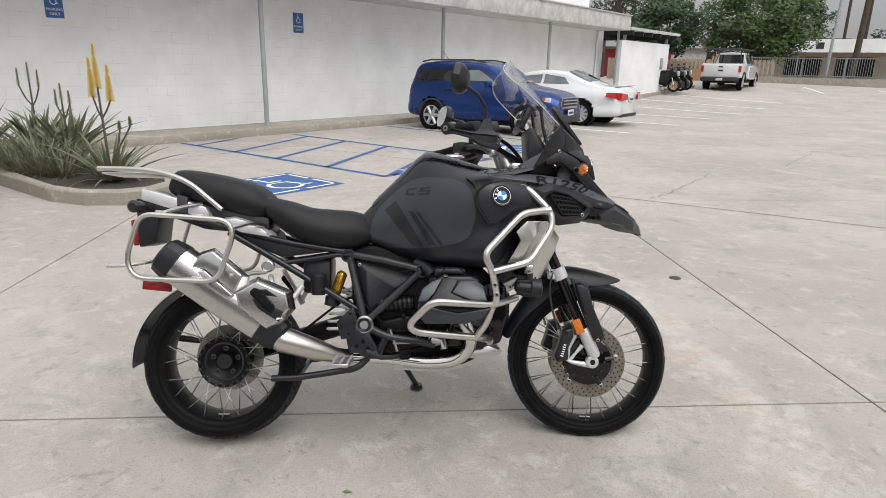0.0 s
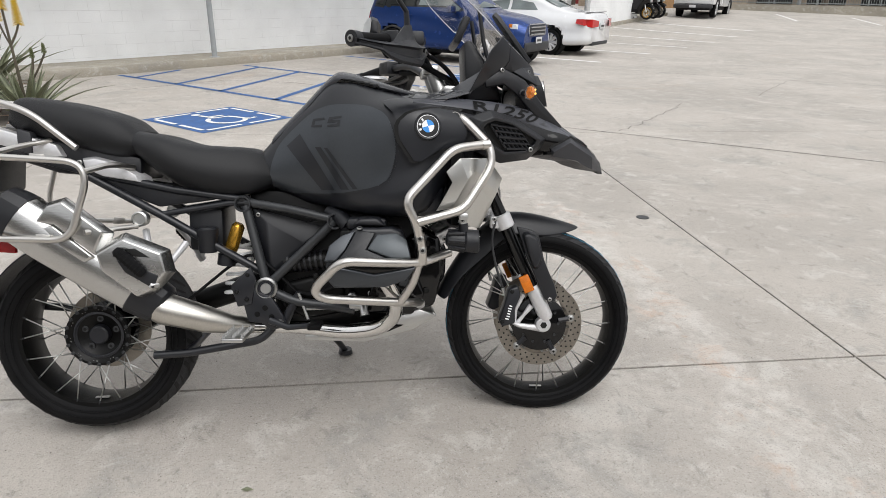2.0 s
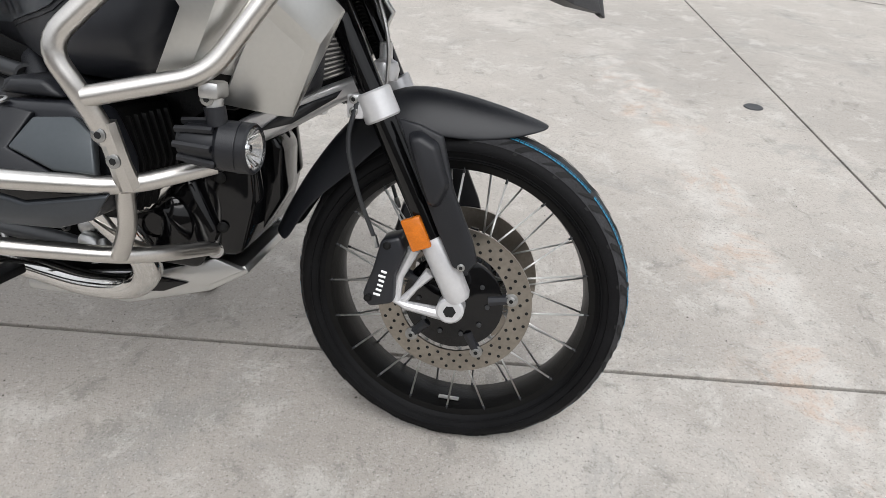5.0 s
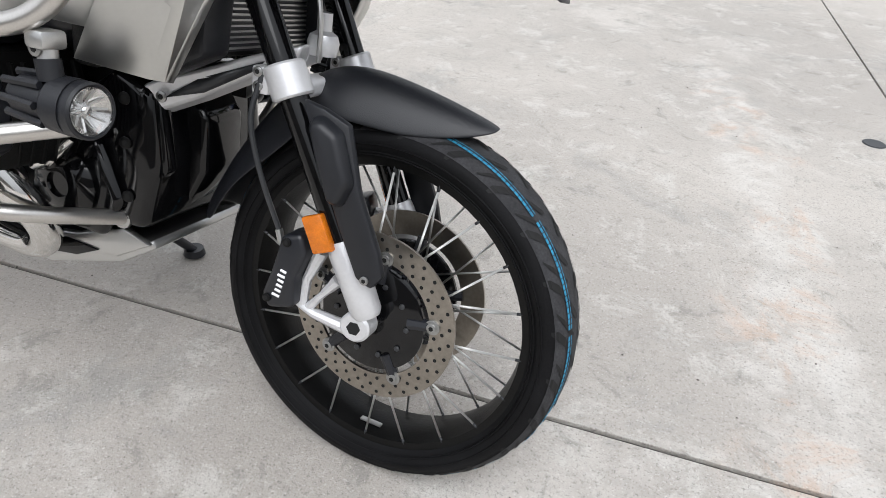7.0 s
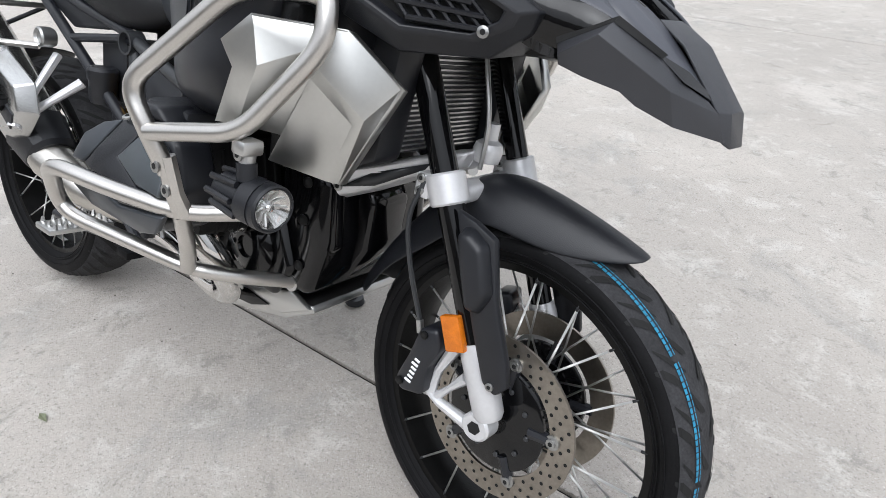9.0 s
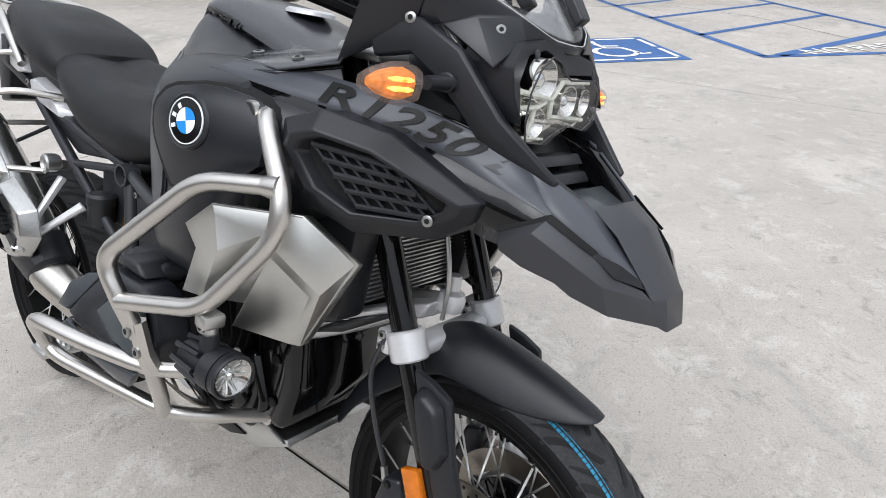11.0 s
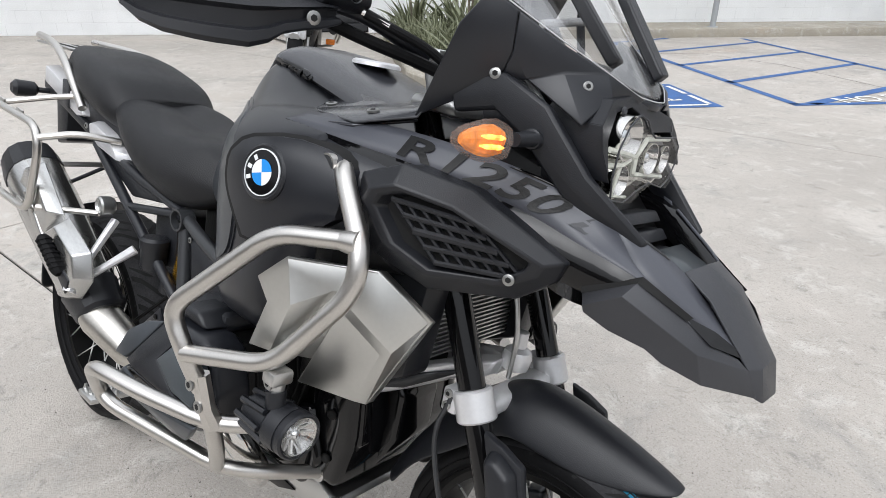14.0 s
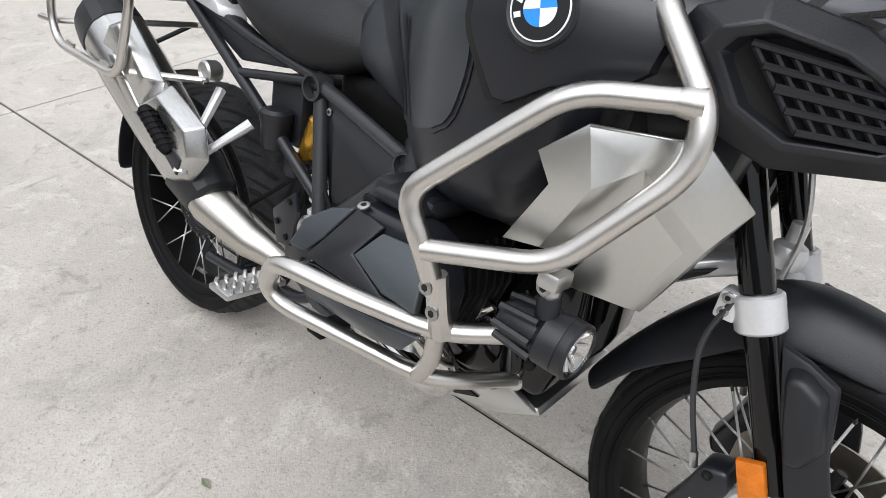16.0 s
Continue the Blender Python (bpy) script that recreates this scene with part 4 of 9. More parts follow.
    bolt(leg, (1.530, y + sg * 0.030, 0.432), 0.007, (0, sg, 0))
    rf = [(1.419, 0.508), (1.451, 0.521), (1.476, 0.466), (1.443, 0.453)]
    part("reflector", prism(rf, y + sg * 0.020, y + sg * 0.034, 0.003), M["orange"], leg, "amber side reflector")
    hose = [(1.338, y + sg * 0.02, 0.705), (1.322, y + sg * 0.03, 0.640), (1.340, y + sg * 0.02, 0.550), (1.368, y + sg * 0.01, 0.470)]
    part("brake_hose", tube(rounded(hose, 0.06, 8), 0.0042, 8), M["framegrey"], leg)
    part("hose_fitting", tube([hose[-1], Vector(hose[-1]) + Vector((0.006, 0, -0.022))], 0.006, 8), M["alu"], leg)

# front mudguard: an arched shell over the tyre
spine = [(1.140, 0.425, 0.060), (1.185, 0.515, 0.068), (1.245, 0.606, 0.074), (1.310, 0.680, 0.078), (1.385, 0.726, 0.080), (1.465, 0.722, 0.078), (1.560, 0.701, 0.068), (1.640, 0.676, 0.040), (1.657, 0.668, 0.018)]
sec = []
for i, (x, z, hw) in enumerate(spine):
    a = Vector(spine[max(i - 1, 0)][:2])
    b = Vector(spine[min(i + 1, len(spine) - 1)][:2])
    t = (b - a).normalized()
    nx_, nz_ = -t.y, t.x
    drop = (0.040, 0.040, 0.075, 0.078, 0.078, 0.078, 0.066, 0.022, 0.004)[i]
    row = []
    for k in range(-4, 5):
        u = k / 4
        lo = drop * abs(u) ** 2.4
        row.append((x - nx_ * lo, 0.004 + hw * u * (1 - 0.12 * u * u) * 1.05, z - nz_ * lo))
    sec.append(row)
bm = bmesh.new()
g = [[bm.verts.new(p) for p in r] for r in sec]
for r0, r1 in zip(g, g[1:]):
    for k in range(8):
        bm.faces.new((r0[k], r1[k], r1[k + 1], r0[k + 1]))
bmesh.ops.recalc_face_normals(bm, faces=bm.faces)
part("front_mudguard", bm, M["plastic"], bike, "matt black front mudguard", sub=2, solid=0.004)
# suspension bridge and steering parts between the legs
part("fork_bridge", box(1.340, 1.385, -0.095, 0.095, 0.672, 0.700, 0.010, 3), M["silver"], bike, "silver fork bridge")
part("ball_joint", lathe([(0.0, -0.02), (0.022, -0.02), (0.026, 0.0), (0.022, 0.012), (0.012, 0.018), (0.012, 0.045), (0.0, 0.048)], axis="z", seg=24, centre=(1.350, 0, 0.748)), M["silver"], bike)
for sg in (-1, 1):
    secs = []
    for x, y, z, hh, ww in ((1.335, 0.012, 0.728, 0.020, 0.030), (1.280, 0.040, 0.706, 0.024, 0.022), (1.210, 0.085, 0.668, 0.032, 0.017), (1.150, 0.118, 0.640, 0.036, 0.016), (1.110, 0.130, 0.625, 0.028, 0.018)):
        secs.append([(x + hh * 0.3, sg * (y - ww), z + hh), (x + hh * 0.3, sg * (y + ww), z + hh * 0.8), (x, sg * (y + ww * 1.15), z), (x - hh * 0.3, sg * (y + ww), z - hh * 0.8), (x - hh * 0.3, sg * (y - ww), z - hh)])
    arm_ = part("lever_arm", loft(secs), M["silver"], bike, "silver cast suspension arm", bev=0.005, angle=30)
    part("arm_pocket", faces([(1.290, -0.066, 0.712), (1.205, -0.108, 0.674), (1.165, -0.137, 0.640), (1.215, -0.108, 0.654), (1.280, -0.066, 0.698)], [(0, 1, 2, 3, 4)], sg > 0), M["framegrey"], arm_, solid=0.003)
    bolt(arm_, (1.165, sg * 0.140, 0.642), 0.009, (0.1, sg, 0))
part("middle_hose", tube(rounded([(1.36, -0.03, 0.72), (1.365, -0.035, 0.80), (1.33, -0.03, 0.90), (1.30, -0.02, 1.0)], 0.08, 8), 0.004, 8), M["alu"], bike)

# -- fuel tank and flanks --
TANK = [
    (0.560, [(0, 0.925), (0.05, 0.922), (0.080, 0.900), (0.094, 0.870), (0.090, 0.840), (0.06, 0.82), (0, 0.82)]),
    (0.640, [(0, 1.012), (0.07, 1.005), (0.100, 0.975), (0.120, 0.900), (0.115, 0.830), (0.08, 0.79), (0, 0.79)]),
    (0.720, [(0, 1.098), (0.08, 1.090), (0.122, 1.050), (0.150, 0.940), (0.142, 0.830), (0.10, 0.76), (0, 0.76)]),
    (0.790, [(0, 1.172), (0.09, 1.162), (0.145, 1.125), (0.190, 0.985), (0.182, 0.840), (0.14, 0.75), (0, 0.75)]),
    (0.850, [(0, 1.190), (0.10, 1.180), (0.165, 1.140), (0.232, 1.010), (0.240, 0.850), (0.200, 0.745), (0, 0.74)]),
    (0.940, [(0, 1.162), (0.11, 1.150), (0.195, 1.118), (0.292, 1.030), (0.296, 0.860), (0.265, 0.735), (0, 0.73)]),
    (1.030, [(0, 1.128), (0.12, 1.118), (0.222, 1.098), (0.318, 1.040), (0.318, 0.880), (0.290, 0.735), (0, 0.73)]),
    (1.110, [(0, 1.105), (0.12, 1.098), (0.225, 1.086), (0.316, 1.044), (0.318, 0.910), (0.285, 0.755), (0, 0.75)]),
    (1.190, [(0, 1.085), (0.12, 1.080), (0.210, 1.072), (0.286, 1.042), (0.296, 0.945), (0.22, 0.86), (0, 0.84)]),
    (1.250, [(0, 1.070), (0.11, 1.066), (0.190, 1.060), (0.260, 1.035), (0.268, 0.950), (0.19, 0.88), (0, 0.86)]),
]
tank_bm = dense(TANK, 6, 5)
for v in tank_bm.verts:
    v.co.z -= 0.10 * max(0.0, v.co.z - 1.0)
tank_tree = tree_of(tank_bm)
tank = part("fuel_tank", tank_bm, M["matblack"], bike, "broad matt black fuel tank", angle=60)
def ease(u):
    u = min(1.0, max(0.0, u))
    return u * u * (3 - 2 * u)


def softened(outline, times=2):
    """The outline with its corners cut round."""
    for _ in range(times):
        outline = [q for (x0, z0), (x1, z1) in zip(outline, outline[1:] + outline[:1]) for q in ((x0 * 0.8 + x1 * 0.2, z0 * 0.8 + z1 * 0.2), (x0 * 0.2 + x1 * 0.8, z0 * 0.2 + z1 * 0.8))]
    return outline


PANEL = [(0.592, 0.815), (0.600, 0.880), (0.628, 0.952), (0.737, 1.050), (0.809, 1.072), (0.925, 1.064), (0.985, 1.034), (1.008, 0.970), (1.012, 0.916), (0.985, 0.827), (0.815, 0.792), (0.651, 0.792)]
STRIPES = [[(0.655, 0.942), (0.700, 0.980), (0.815, 0.806), (0.770, 0.803)], [(0.752, 0.938), (0.772, 0.938), (0.866, 0.809), (0.838, 0.808)], [(0.782, 0.936), (0.794, 0.936), (0.894, 0.812), (0.878, 0.811)]]
LETTER_BARS = [[(0.738, 1.000), (0.744, 1.026), (0.784, 1.030), (0.784, 1.023), (0.752, 1.020), (0.750, 1.006), (0.776, 1.008), (0.776, 1.000)],
               [(0.794, 1.000), (0.795, 1.007), (0.826, 1.009), (0.830, 1.014), (0.794, 1.012), (0.800, 1.030), (0.842, 1.033), (0.841, 1.026), (0.812, 1.024), (0.812, 1.020), (0.838, 1.020), (0.836, 1.001)]]
EMBLEM_PANEL = [(1.018, 1.008), (1.053, 1.039), (1.125, 1.054), (1.190, 1.047), (1.220, 1.033), (1.228, 1.004), (1.216, 0.950), (1.143, 0.934), (1.072, 0.888), (1.042, 0.932), (1.020, 0.966)]
WING = [(0.965, 1.074), (1.000, 1.086), (1.080, 1.092), (1.160, 1.055), (1.172, 0.985), (1.120, 0.916), (1.075, 0.905), (1.040, 0.930), (1.024, 0.970), (1.008, 1.034)]
for sg in (-1, 1):
    pbm = decal(softened(PANEL, 2), tank_tree, sg, 0.001, 0.012, 0.004)
    ptree = tree_of(pbm)
    pn = part("side_panel", pbm, M["greypaint"], tank, "granite grey painted tank panel", angle=50)
    for sp in STRIPES:
        part("stripe", decal(sp, ptree, sg, 0.0012, 0.006), M["matblack"], pn)
    for lb in LETTER_BARS:
        part("letter_bar", decal(lb, ptree, sg, 0.0012, 0.006), M["matblack"], pn)
    RIMP = [(0.820 + (x - 0.820) * 1.035, 0.930 + (z - 0.930) * 1.05) for x, z in softened(PANEL, 2)]
    part("panel_rim", decal(RIMP, tank_tree, sg, 0.0004, 0.014, 0.0016), M["matblack"], tank, angle=50)
    part("tank_wing", decal(softened(WING, 1), tank_tree, sg, 0.001, 0.014, 0.014), M["matblack"], tank, "black plastic knee wing", angle=50)
    part("panel_gap", decal([(1.115 + (x - 1.122) * 1.045, 0.980 + (z - 0.980) * 1.065) for x, z in softened(EMBLEM_PANEL, 1)], tank_tree, sg, 0.001, 0.014, 0.0172), M["dark"], tank, angle=50)
    part("emblem_panel", decal(softened(EMBLEM_PANEL, 1), tank_tree, sg, 0.001, 0.014, 0.0190), M["matblack"], tank, "matt black panel round the emblem", angle=50, bev=0.0015)
# roundel on each flank: black rim, white line, quarters and plain bars for its letters
for sg in (-1, 1):
    rc = Vector((1.105, sg * 0.3435, 0.999))
    nrm = Vector((0.16, sg * 1.0, 0.14)).normalized()
    rm = Matrix.Translation(rc) @ nrm.to_track_quat("Z", "X").to_matrix().to_4x4()
    base = part("roundel", lathe([(0.0, -0.012), (0.050, -0.012), (0.050, -0.001), (0.046, 0.003), (0.044, 0.002), (0.0, 0.002)], axis="z", seg=40), M["plastic"], tank, "round blue and white emblem in a black ring")
    part("emblem_seat", lathe([(0.0, -0.030), (0.058, -0.030), (0.055, -0.012), (0.0505, -0.005), (0.0, -0.003)], axis="z", seg=40), M["matblack"], base, angle=60)
    base.matrix_basis = rm @ Matrix.Scale(0.82, 4)
    part("roundel_ring", lathe([(0.0405, 0.002), (0.0405, 0.0042), (0.0385, 0.0046), (0.0385, 0.002)], axis="z", seg=40, full=False), M["whiteemb"], base)
    part("roundel_black", lathe([(0.0, 0.0022), (0.039, 0.0022), (0.039, 0.0030), (0.0, 0.0032)], axis="z", seg=40), M["gloss"], base)
    for q in range(4):
        qb = bmesh.new()
        vs = [qb.verts.new((0, 0, 0.0042))] + [qb.verts.new((0.0225 * math.cos(q * math.pi / 2 + i * math.pi / 16 + 0.25), 0.0225 * math.sin(q * math.pi / 2 + i * math.pi / 16 + 0.25), 0.0042)) for i in range(9)]
        for i in range(8):
            qb.faces.new((vs[0], vs[i + 1], vs[i + 2])) if i + 2 < len(vs) else None
        part("quarter", qb, M["blueemb"] if q % 2 else M["whiteemb"], base, smooth=False)
    for i in (-1, 0, 1):
        a = math.pi / 2 + 0.62 * i + (0.25 if sg > 0 else -0.25)
        tb = box(-0.0035, 0.0035, -0.0045, 0.0045, 0.0030, 0.0040)
        lb_ = part("letter_bar", tb, M["whiteemb"], base)
        lb_.matrix_basis = Matrix.Rotation(a - math.pi / 2, 4, "Z") @ Matrix.Translation((0, 0.0305, 0))
# centre cover on the tank with louvred pockets
spine_cover = dense([(0.600, [(0, 0.975), (0.06, 0.972), (0.085, 0.950), (0.05, 0.93), (0, 0.93)]), (0.700, [(0, 1.085), (0.075, 1.080), (0.105, 1.050), (0.06, 1.02), (0, 1.02)]),
                     (0.790, [(0, 1.188), (0.090, 1.180), (0.130, 1.150), (0.08, 1.11), (0, 1.11)]), (0.840, [(0, 1.206), (0.100, 1.198), (0.150, 1.165), (0.09, 1.12), (0, 1.12)]),
                     (0.960, [(0, 1.172), (0.105, 1.166), (0.165, 1.140), (0.09, 1.09), (0, 1.09)]), (1.080, [(0, 1.130), (0.110, 1.126), (0.170, 1.108), (0.09, 1.06), (0, 1.06)])], 6, 4)
for v in spine_cover.verts:
    v.co.z -= 0.10 * max(0.0, v.co.z - 1.0)
cover_tree = tree_of(spine_cover)
cover = part("tank_cover", spine_cover, M["satin"], tank, "satin grey and black centre cover", angle=60)
for sg in (-1, 1):
    pocket = [(0.804, 1.122), (0.822, 1.146), (0.842, 1.154), (0.930, 1.142), (0.956, 1.130), (0.948, 1.124)]
    pk = part("louvre_pocket", decal(softened(pocket, 1), cover_tree, sg, 0.0015, 0.008, 0.002), M["gloss"], cover, angle=60)
    for k in range(5):
        x = 0.828 + 0.026 * k
        part("louvre", decal([(x, 1.128), (x + 0.010, 1.128), (x + 0.018, 1.146 - 0.10 * (x - 0.828)), (x + 0.004, 1.147 - 0.10 * (x - 0.828))], cover_tree, sg, 0.003, 0.006, 0.0015), M["plastic"], cover, angle=60)
part("fuel_cap", lathe([(0.0, 0.010), (0.040, 0.010), (0.046, 0.006), (0.048, 0.0), (0.0, 0.0)], axis="z", seg=32, centre=(0.925, 0, 1.168)), M["silver"], tank, "silver fuel filler cap")

# -- seats --
RIDER = [
    (0.185, [(0, 0.975), (0.086, 0.985), (0.129, 0.965), (0.133, 0.930), (0.086, 0.905), (0, 0.900)]),
    (0.260, [(0, 0.960), (0.095, 0.972), (0.146, 0.950), (0.153, 0.890), (0.103, 0.845), (0, 0.840)]),
    (0.350, [(0, 0.938), (0.095, 0.946), (0.148, 0.922), (0.162, 0.855), (0.112, 0.800), (0, 0.800)]),
    (0.450, [(0, 0.934), (0.086, 0.938), (0.133, 0.914), (0.157, 0.845), (0.120, 0.785), (0, 0.785)]),
    (0.530, [(0, 0.932), (0.077, 0.932), (0.116, 0.908), (0.142, 0.850), (0.116, 0.788), (0, 0.79)]),
    (0.605, [(0, 0.905), (0.060, 0.903), (0.090, 0.880), (0.107, 0.845), (0.086, 0.815), (0, 0.81)]),
]
PASS_ = [
    (-0.205, [(0, 1.045), (0.052, 1.044), (0.073, 1.025), (0.073, 1.005), (0.043, 0.99), (0, 0.99)]),
    (-0.165, [(0, 1.082), (0.077, 1.080), (0.107, 1.055), (0.112, 1.010), (0.077, 0.975), (0, 0.975)]),
    (-0.060, [(0, 1.078), (0.095, 1.074), (0.133, 1.045), (0.139, 0.985), (0.095, 0.945), (0, 0.945)]),
    (0.050, [(0, 1.058), (0.103, 1.052), (0.144, 1.022), (0.150, 0.960), (0.103, 0.918), (0, 0.918)]),
    (0.140, [(0, 1.030), (0.103, 1.024), (0.144, 0.995), (0.150, 0.940), (0.103, 0.900), (0, 0.900)]),
    (0.195, [(0, 0.985), (0.086, 0.982), (0.125, 0.962), (0.129, 0.930), (0.086, 0.905), (0, 0.905)]),
]
part("rider_seat", dense(RIDER, 6, 5), M["seat"], bike, "black vinyl rider seat", angle=70)
part("passenger_seat", dense(PASS_, 6, 5), M["seat"], bike, "black vinyl passenger seat", angle=70)

def outward(bm, sg):
    """Turn the faces of a flank panel to look away from the middle."""
    bmesh.ops.recalc_face_normals(bm, faces=bm.faces)
    if sum(f.normal.y for f in bm.faces) * sg < 0:
        bmesh.ops.reverse_faces(bm, faces=bm.faces)
    return bm


# -- frame, tail and rack --
for sg in (-1, 1):
    ya, yb, yc = 0.122 * sg, 0.152 * sg, 0.165 * sg
    part("frame_tube", tube([(0.520, ya, 0.750), (0.588, yb, 0.490)], 0.015, 14), M["framegrey"], bike, "grey painted frame tube")
    part("frame_tube", tube([(0.590, yb, 0.495), (0.810, yc, 0.705)], 0.015, 14), M["framegrey"], bike)
    part("frame_tube", tube([(0.520, ya, 0.762), (0.660, yb, 0.742), (0.812, yc, 0.708)], 0.014, 14), M["framegrey"], bike)
    part("frame_tube", tube([(0.595, yb, 0.478), (0.680, yc, 0.440), (0.800, yc, 0.425), (0.870, yc, 0.410)], 0.015, 14, corner=0.04), M["framegrey"], bike)
    for cx_, cz_, cy_ in ((0.514, 0.757, ya), (0.812, 0.705, yc)):
        part("frame_cap", lathe([(0.0, sg * 0.004), (0.019, sg * 0.004), (0.021, sg * 0.022), (0.026, sg * 0.022), (0.027, sg * -0.012), (0.0, sg * -0.012)], seg=28, centre=(cx_, cy_, cz_)), M["framegrey"], bike)
        part("cap_hole", lathe([(0.0, sg * 0.0), (0.019, sg * 0.0)], seg=20, centre=(cx_, cy_ + sg * 0.006, cz_)), M["dark"], bike)
    piv = part("pivot_cap", lathe([(0.0, sg * 0.0), (0.034, sg * 0.0), (0.036, sg * 0.020), (0.030, sg * 0.026), (0.026, sg * 0.020), (0.018, sg * 0.020), (0.016, sg * 0.024), (0.0, sg * 0.024)], seg=32, centre=(0.588, yb + sg * 0.004, 0.488)), M["alu"], bike, "machined aluminium pivot cap")
    part("pivot_groove", lathe([(0.017, sg * 0.0), (0.026, sg * 0.0)], seg=28, centre=(0.588, yb + sg * 0.0250, 0.488), full=False), M["matblack"], piv)
    part("subframe_tube", tube([(0.046, sg * 0.118, 0.840), (0.257, sg * 0.128, 0.722), (0.570, sg * 0.135, 0.535)], 0.013, 12), M["matblack"], bike)
    part("subframe_tube", tube([(0.257, sg * 0.128, 0.722), (0.466, ya, 0.758), (0.520, ya, 0.760)], 0.010, 12), M["matblack"], bike)
    part("subframe_tube", tube([(0.060, sg * 0.118, 0.850), (0.300, sg * 0.12, 0.800), (0.520, ya, 0.770)], 0.012, 12), M["matblack"], bike)
    rimp = [(0.541, 0.743), (0.773, 0.680), (0.751, 0.637), (0.608, 0.495), (0.582, 0.502), (0.553, 0.630)]
    fold = [(0.585, 0.700), (0.706, 0.632), (0.600, 0.545)]
    sc = outward(faces([(x, -0.122, z) for x, z in rimp] + [(x, -0.140, z) for x, z in fold], [(0, 1, 7, 6), (1, 2, 7), (2, 3, 8, 7), (3, 4, 8), (4, 5, 6, 8), (5, 0, 6), (6, 7, 8)], sg > 0), sg)
    scov = part("side_cover", sc, M["plastic"], bike, "faceted black side cover in the frame triangle", solid=0.03, bev=0.004, angle=25)
    bolt(scov, (0.560, sg * 0.131, 0.722), 0.007, (0, sg, 0))
    seatside = [(0.080, 0.835), (0.200, 0.835), (0.330, 0.795), (0.470, 0.778), (0.400, 0.765), (0.250, 0.745), (0.120, 0.800)]
    part("seat_side", prism(seatside, sg * 0.095, sg * 0.118, 0.006), M["plastic"], bike)
    rail = [(-0.475, 0.08 * sg, 1.080), (-0.300, 0.115 * sg, 1.078), (-0.200, 0.130 * sg, 1.066), (-0.100, 0.145 * sg, 1.032), (0.030, 0.152 * sg, 0.928)]
    part("grab_rail", tube(rail, 0.0105, 12, corner=0.05), M["steel"], bike, "satin steel grab rail")
    tail = [(-0.300, 1.010), (-0.240, 0.996), (-0.030, 0.936), (-0.010, 0.898), (-0.054, 0.890), (-0.300, 0.960)]
    part("tail_side", prism(tail, sg * 0.085, sg * 0.130, 0.004, 2, 0.90), M["silver"], bike, "silver painted tail panel")
    part("tail_gap", prism([(-0.310, 0.966), (-0.050, 0.894), (0.060, 0.860), (0.060, 0.838), (-0.054, 0.868), (-0.310, 0.938)], sg * 0.080, sg * 0.124, 0.006), M["plastic"], bike)
    part("tail_joint", prism([(-0.150, 0.985), (-0.110, 0.974), (-0.108, 0.905), (-0.150, 0.918)], sg * 0.100, sg * 0.135, 0.004), M["greyplastic"], bike)
    wing = [(0.012, 0.902), (0.060, 0.908), (0.150, 0.886), (0.222, 0.840), (0.231, 0.812), (0.090, 0.834), (0.020, 0.866)]
    part("tail_side", prism(wing, sg * 0.090, sg * 0.140, 0.003, 2, 0.72), M["silver"], bike)
    bolt(bike, (0.030, sg * 0.140, 0.884), 0.008, (0, sg, 0))
    loop = [(-0.220, 0.285 * sg, 0.905), (0.095, 0.282 * sg, 0.888), (0.118, 0.282 * sg, 0.835), (0.060, 0.285 * sg, 0.660), (-0.235, 0.285 * sg, 0.668), (-0.268, 0.285 * sg, 0.735)]
    pf = part("pannier_frame", tube(loop, 0.0095, 12, corner=0.05, closed=True), M["steel"], bike, "satin stainless pannier frame")
    part("frame_strut", tube([(0.100, 0.278 * sg, 0.682), (0.205, 0.175 * sg, 0.690)], 0.008, 10), M["steel"], pf)
    part("frame_strut", tube([(-0.165, 0.284 * sg, 0.900), (-0.110, 0.17 * sg, 0.935), (-0.060, 0.118 * sg, 0.950)], 0.008, 10, corner=0.04), M["steel"], pf)
    part("frame_strut", tube([(-0.335, 0.282 * sg, 0.712), (-0.262, 0.278 * sg, 0.715), (-0.150, 0.17 * sg, 0.740), (-0.130, 0.0, 0.745)], 0.0075, 10, corner=0.04), M["steel"], pf)
    part("frame_strut", tube([(0.112, 0.280 * sg, 0.860), (0.150, 0.21 * sg, 0.880), (0.180, 0.118 * sg, 0.870)], 0.009, 10, corner=0.03), M["steel"], pf)
    for px, pz in ((-0.190, 0.668), (-0.020, 0.660), (-0.150, 0.902), (-0.020, 0.893)):
        part("frame_tab", prism([(px - 0.020, pz - 0.008), (px + 0.020, pz - 0.008), (px + 0.026, pz + 0.014), (px - 0.014, pz + 0.018)], sg * 0.275, sg * 0.281, 0.002), M["steel"], pf)
    part("frame_knob", lathe([(0.0, sg * -0.02), (0.020, sg * -0.02), (0.024, sg * -0.012), (0.024, sg * 0.012), (0.019, sg * 0.016), (0.016, sg * 0.010), (0.0, sg * 0.010)], seg=20, centre=(0.212, sg * 0.165, 0.712)), M["alu"], pf)
    # passenger peg hanger
    hang = part("peg_hanger", tube([(0.215, sg * 0.140, 0.672), (0.250, sg * 0.205, 0.600), (0.280, sg * 0.262, 0.530)], [0.011, 0.009, 0.012], 10), M["silver"], bike, "silver passenger peg hanger")
    part("hanger_strut", tube([(0.337, sg * 0.145, 0.632), (0.312, sg * 0.205, 0.582), (0.281, sg * 0.262, 0.532)], [0.012, 0.009, 0.011], 10), M["silver"], hang)
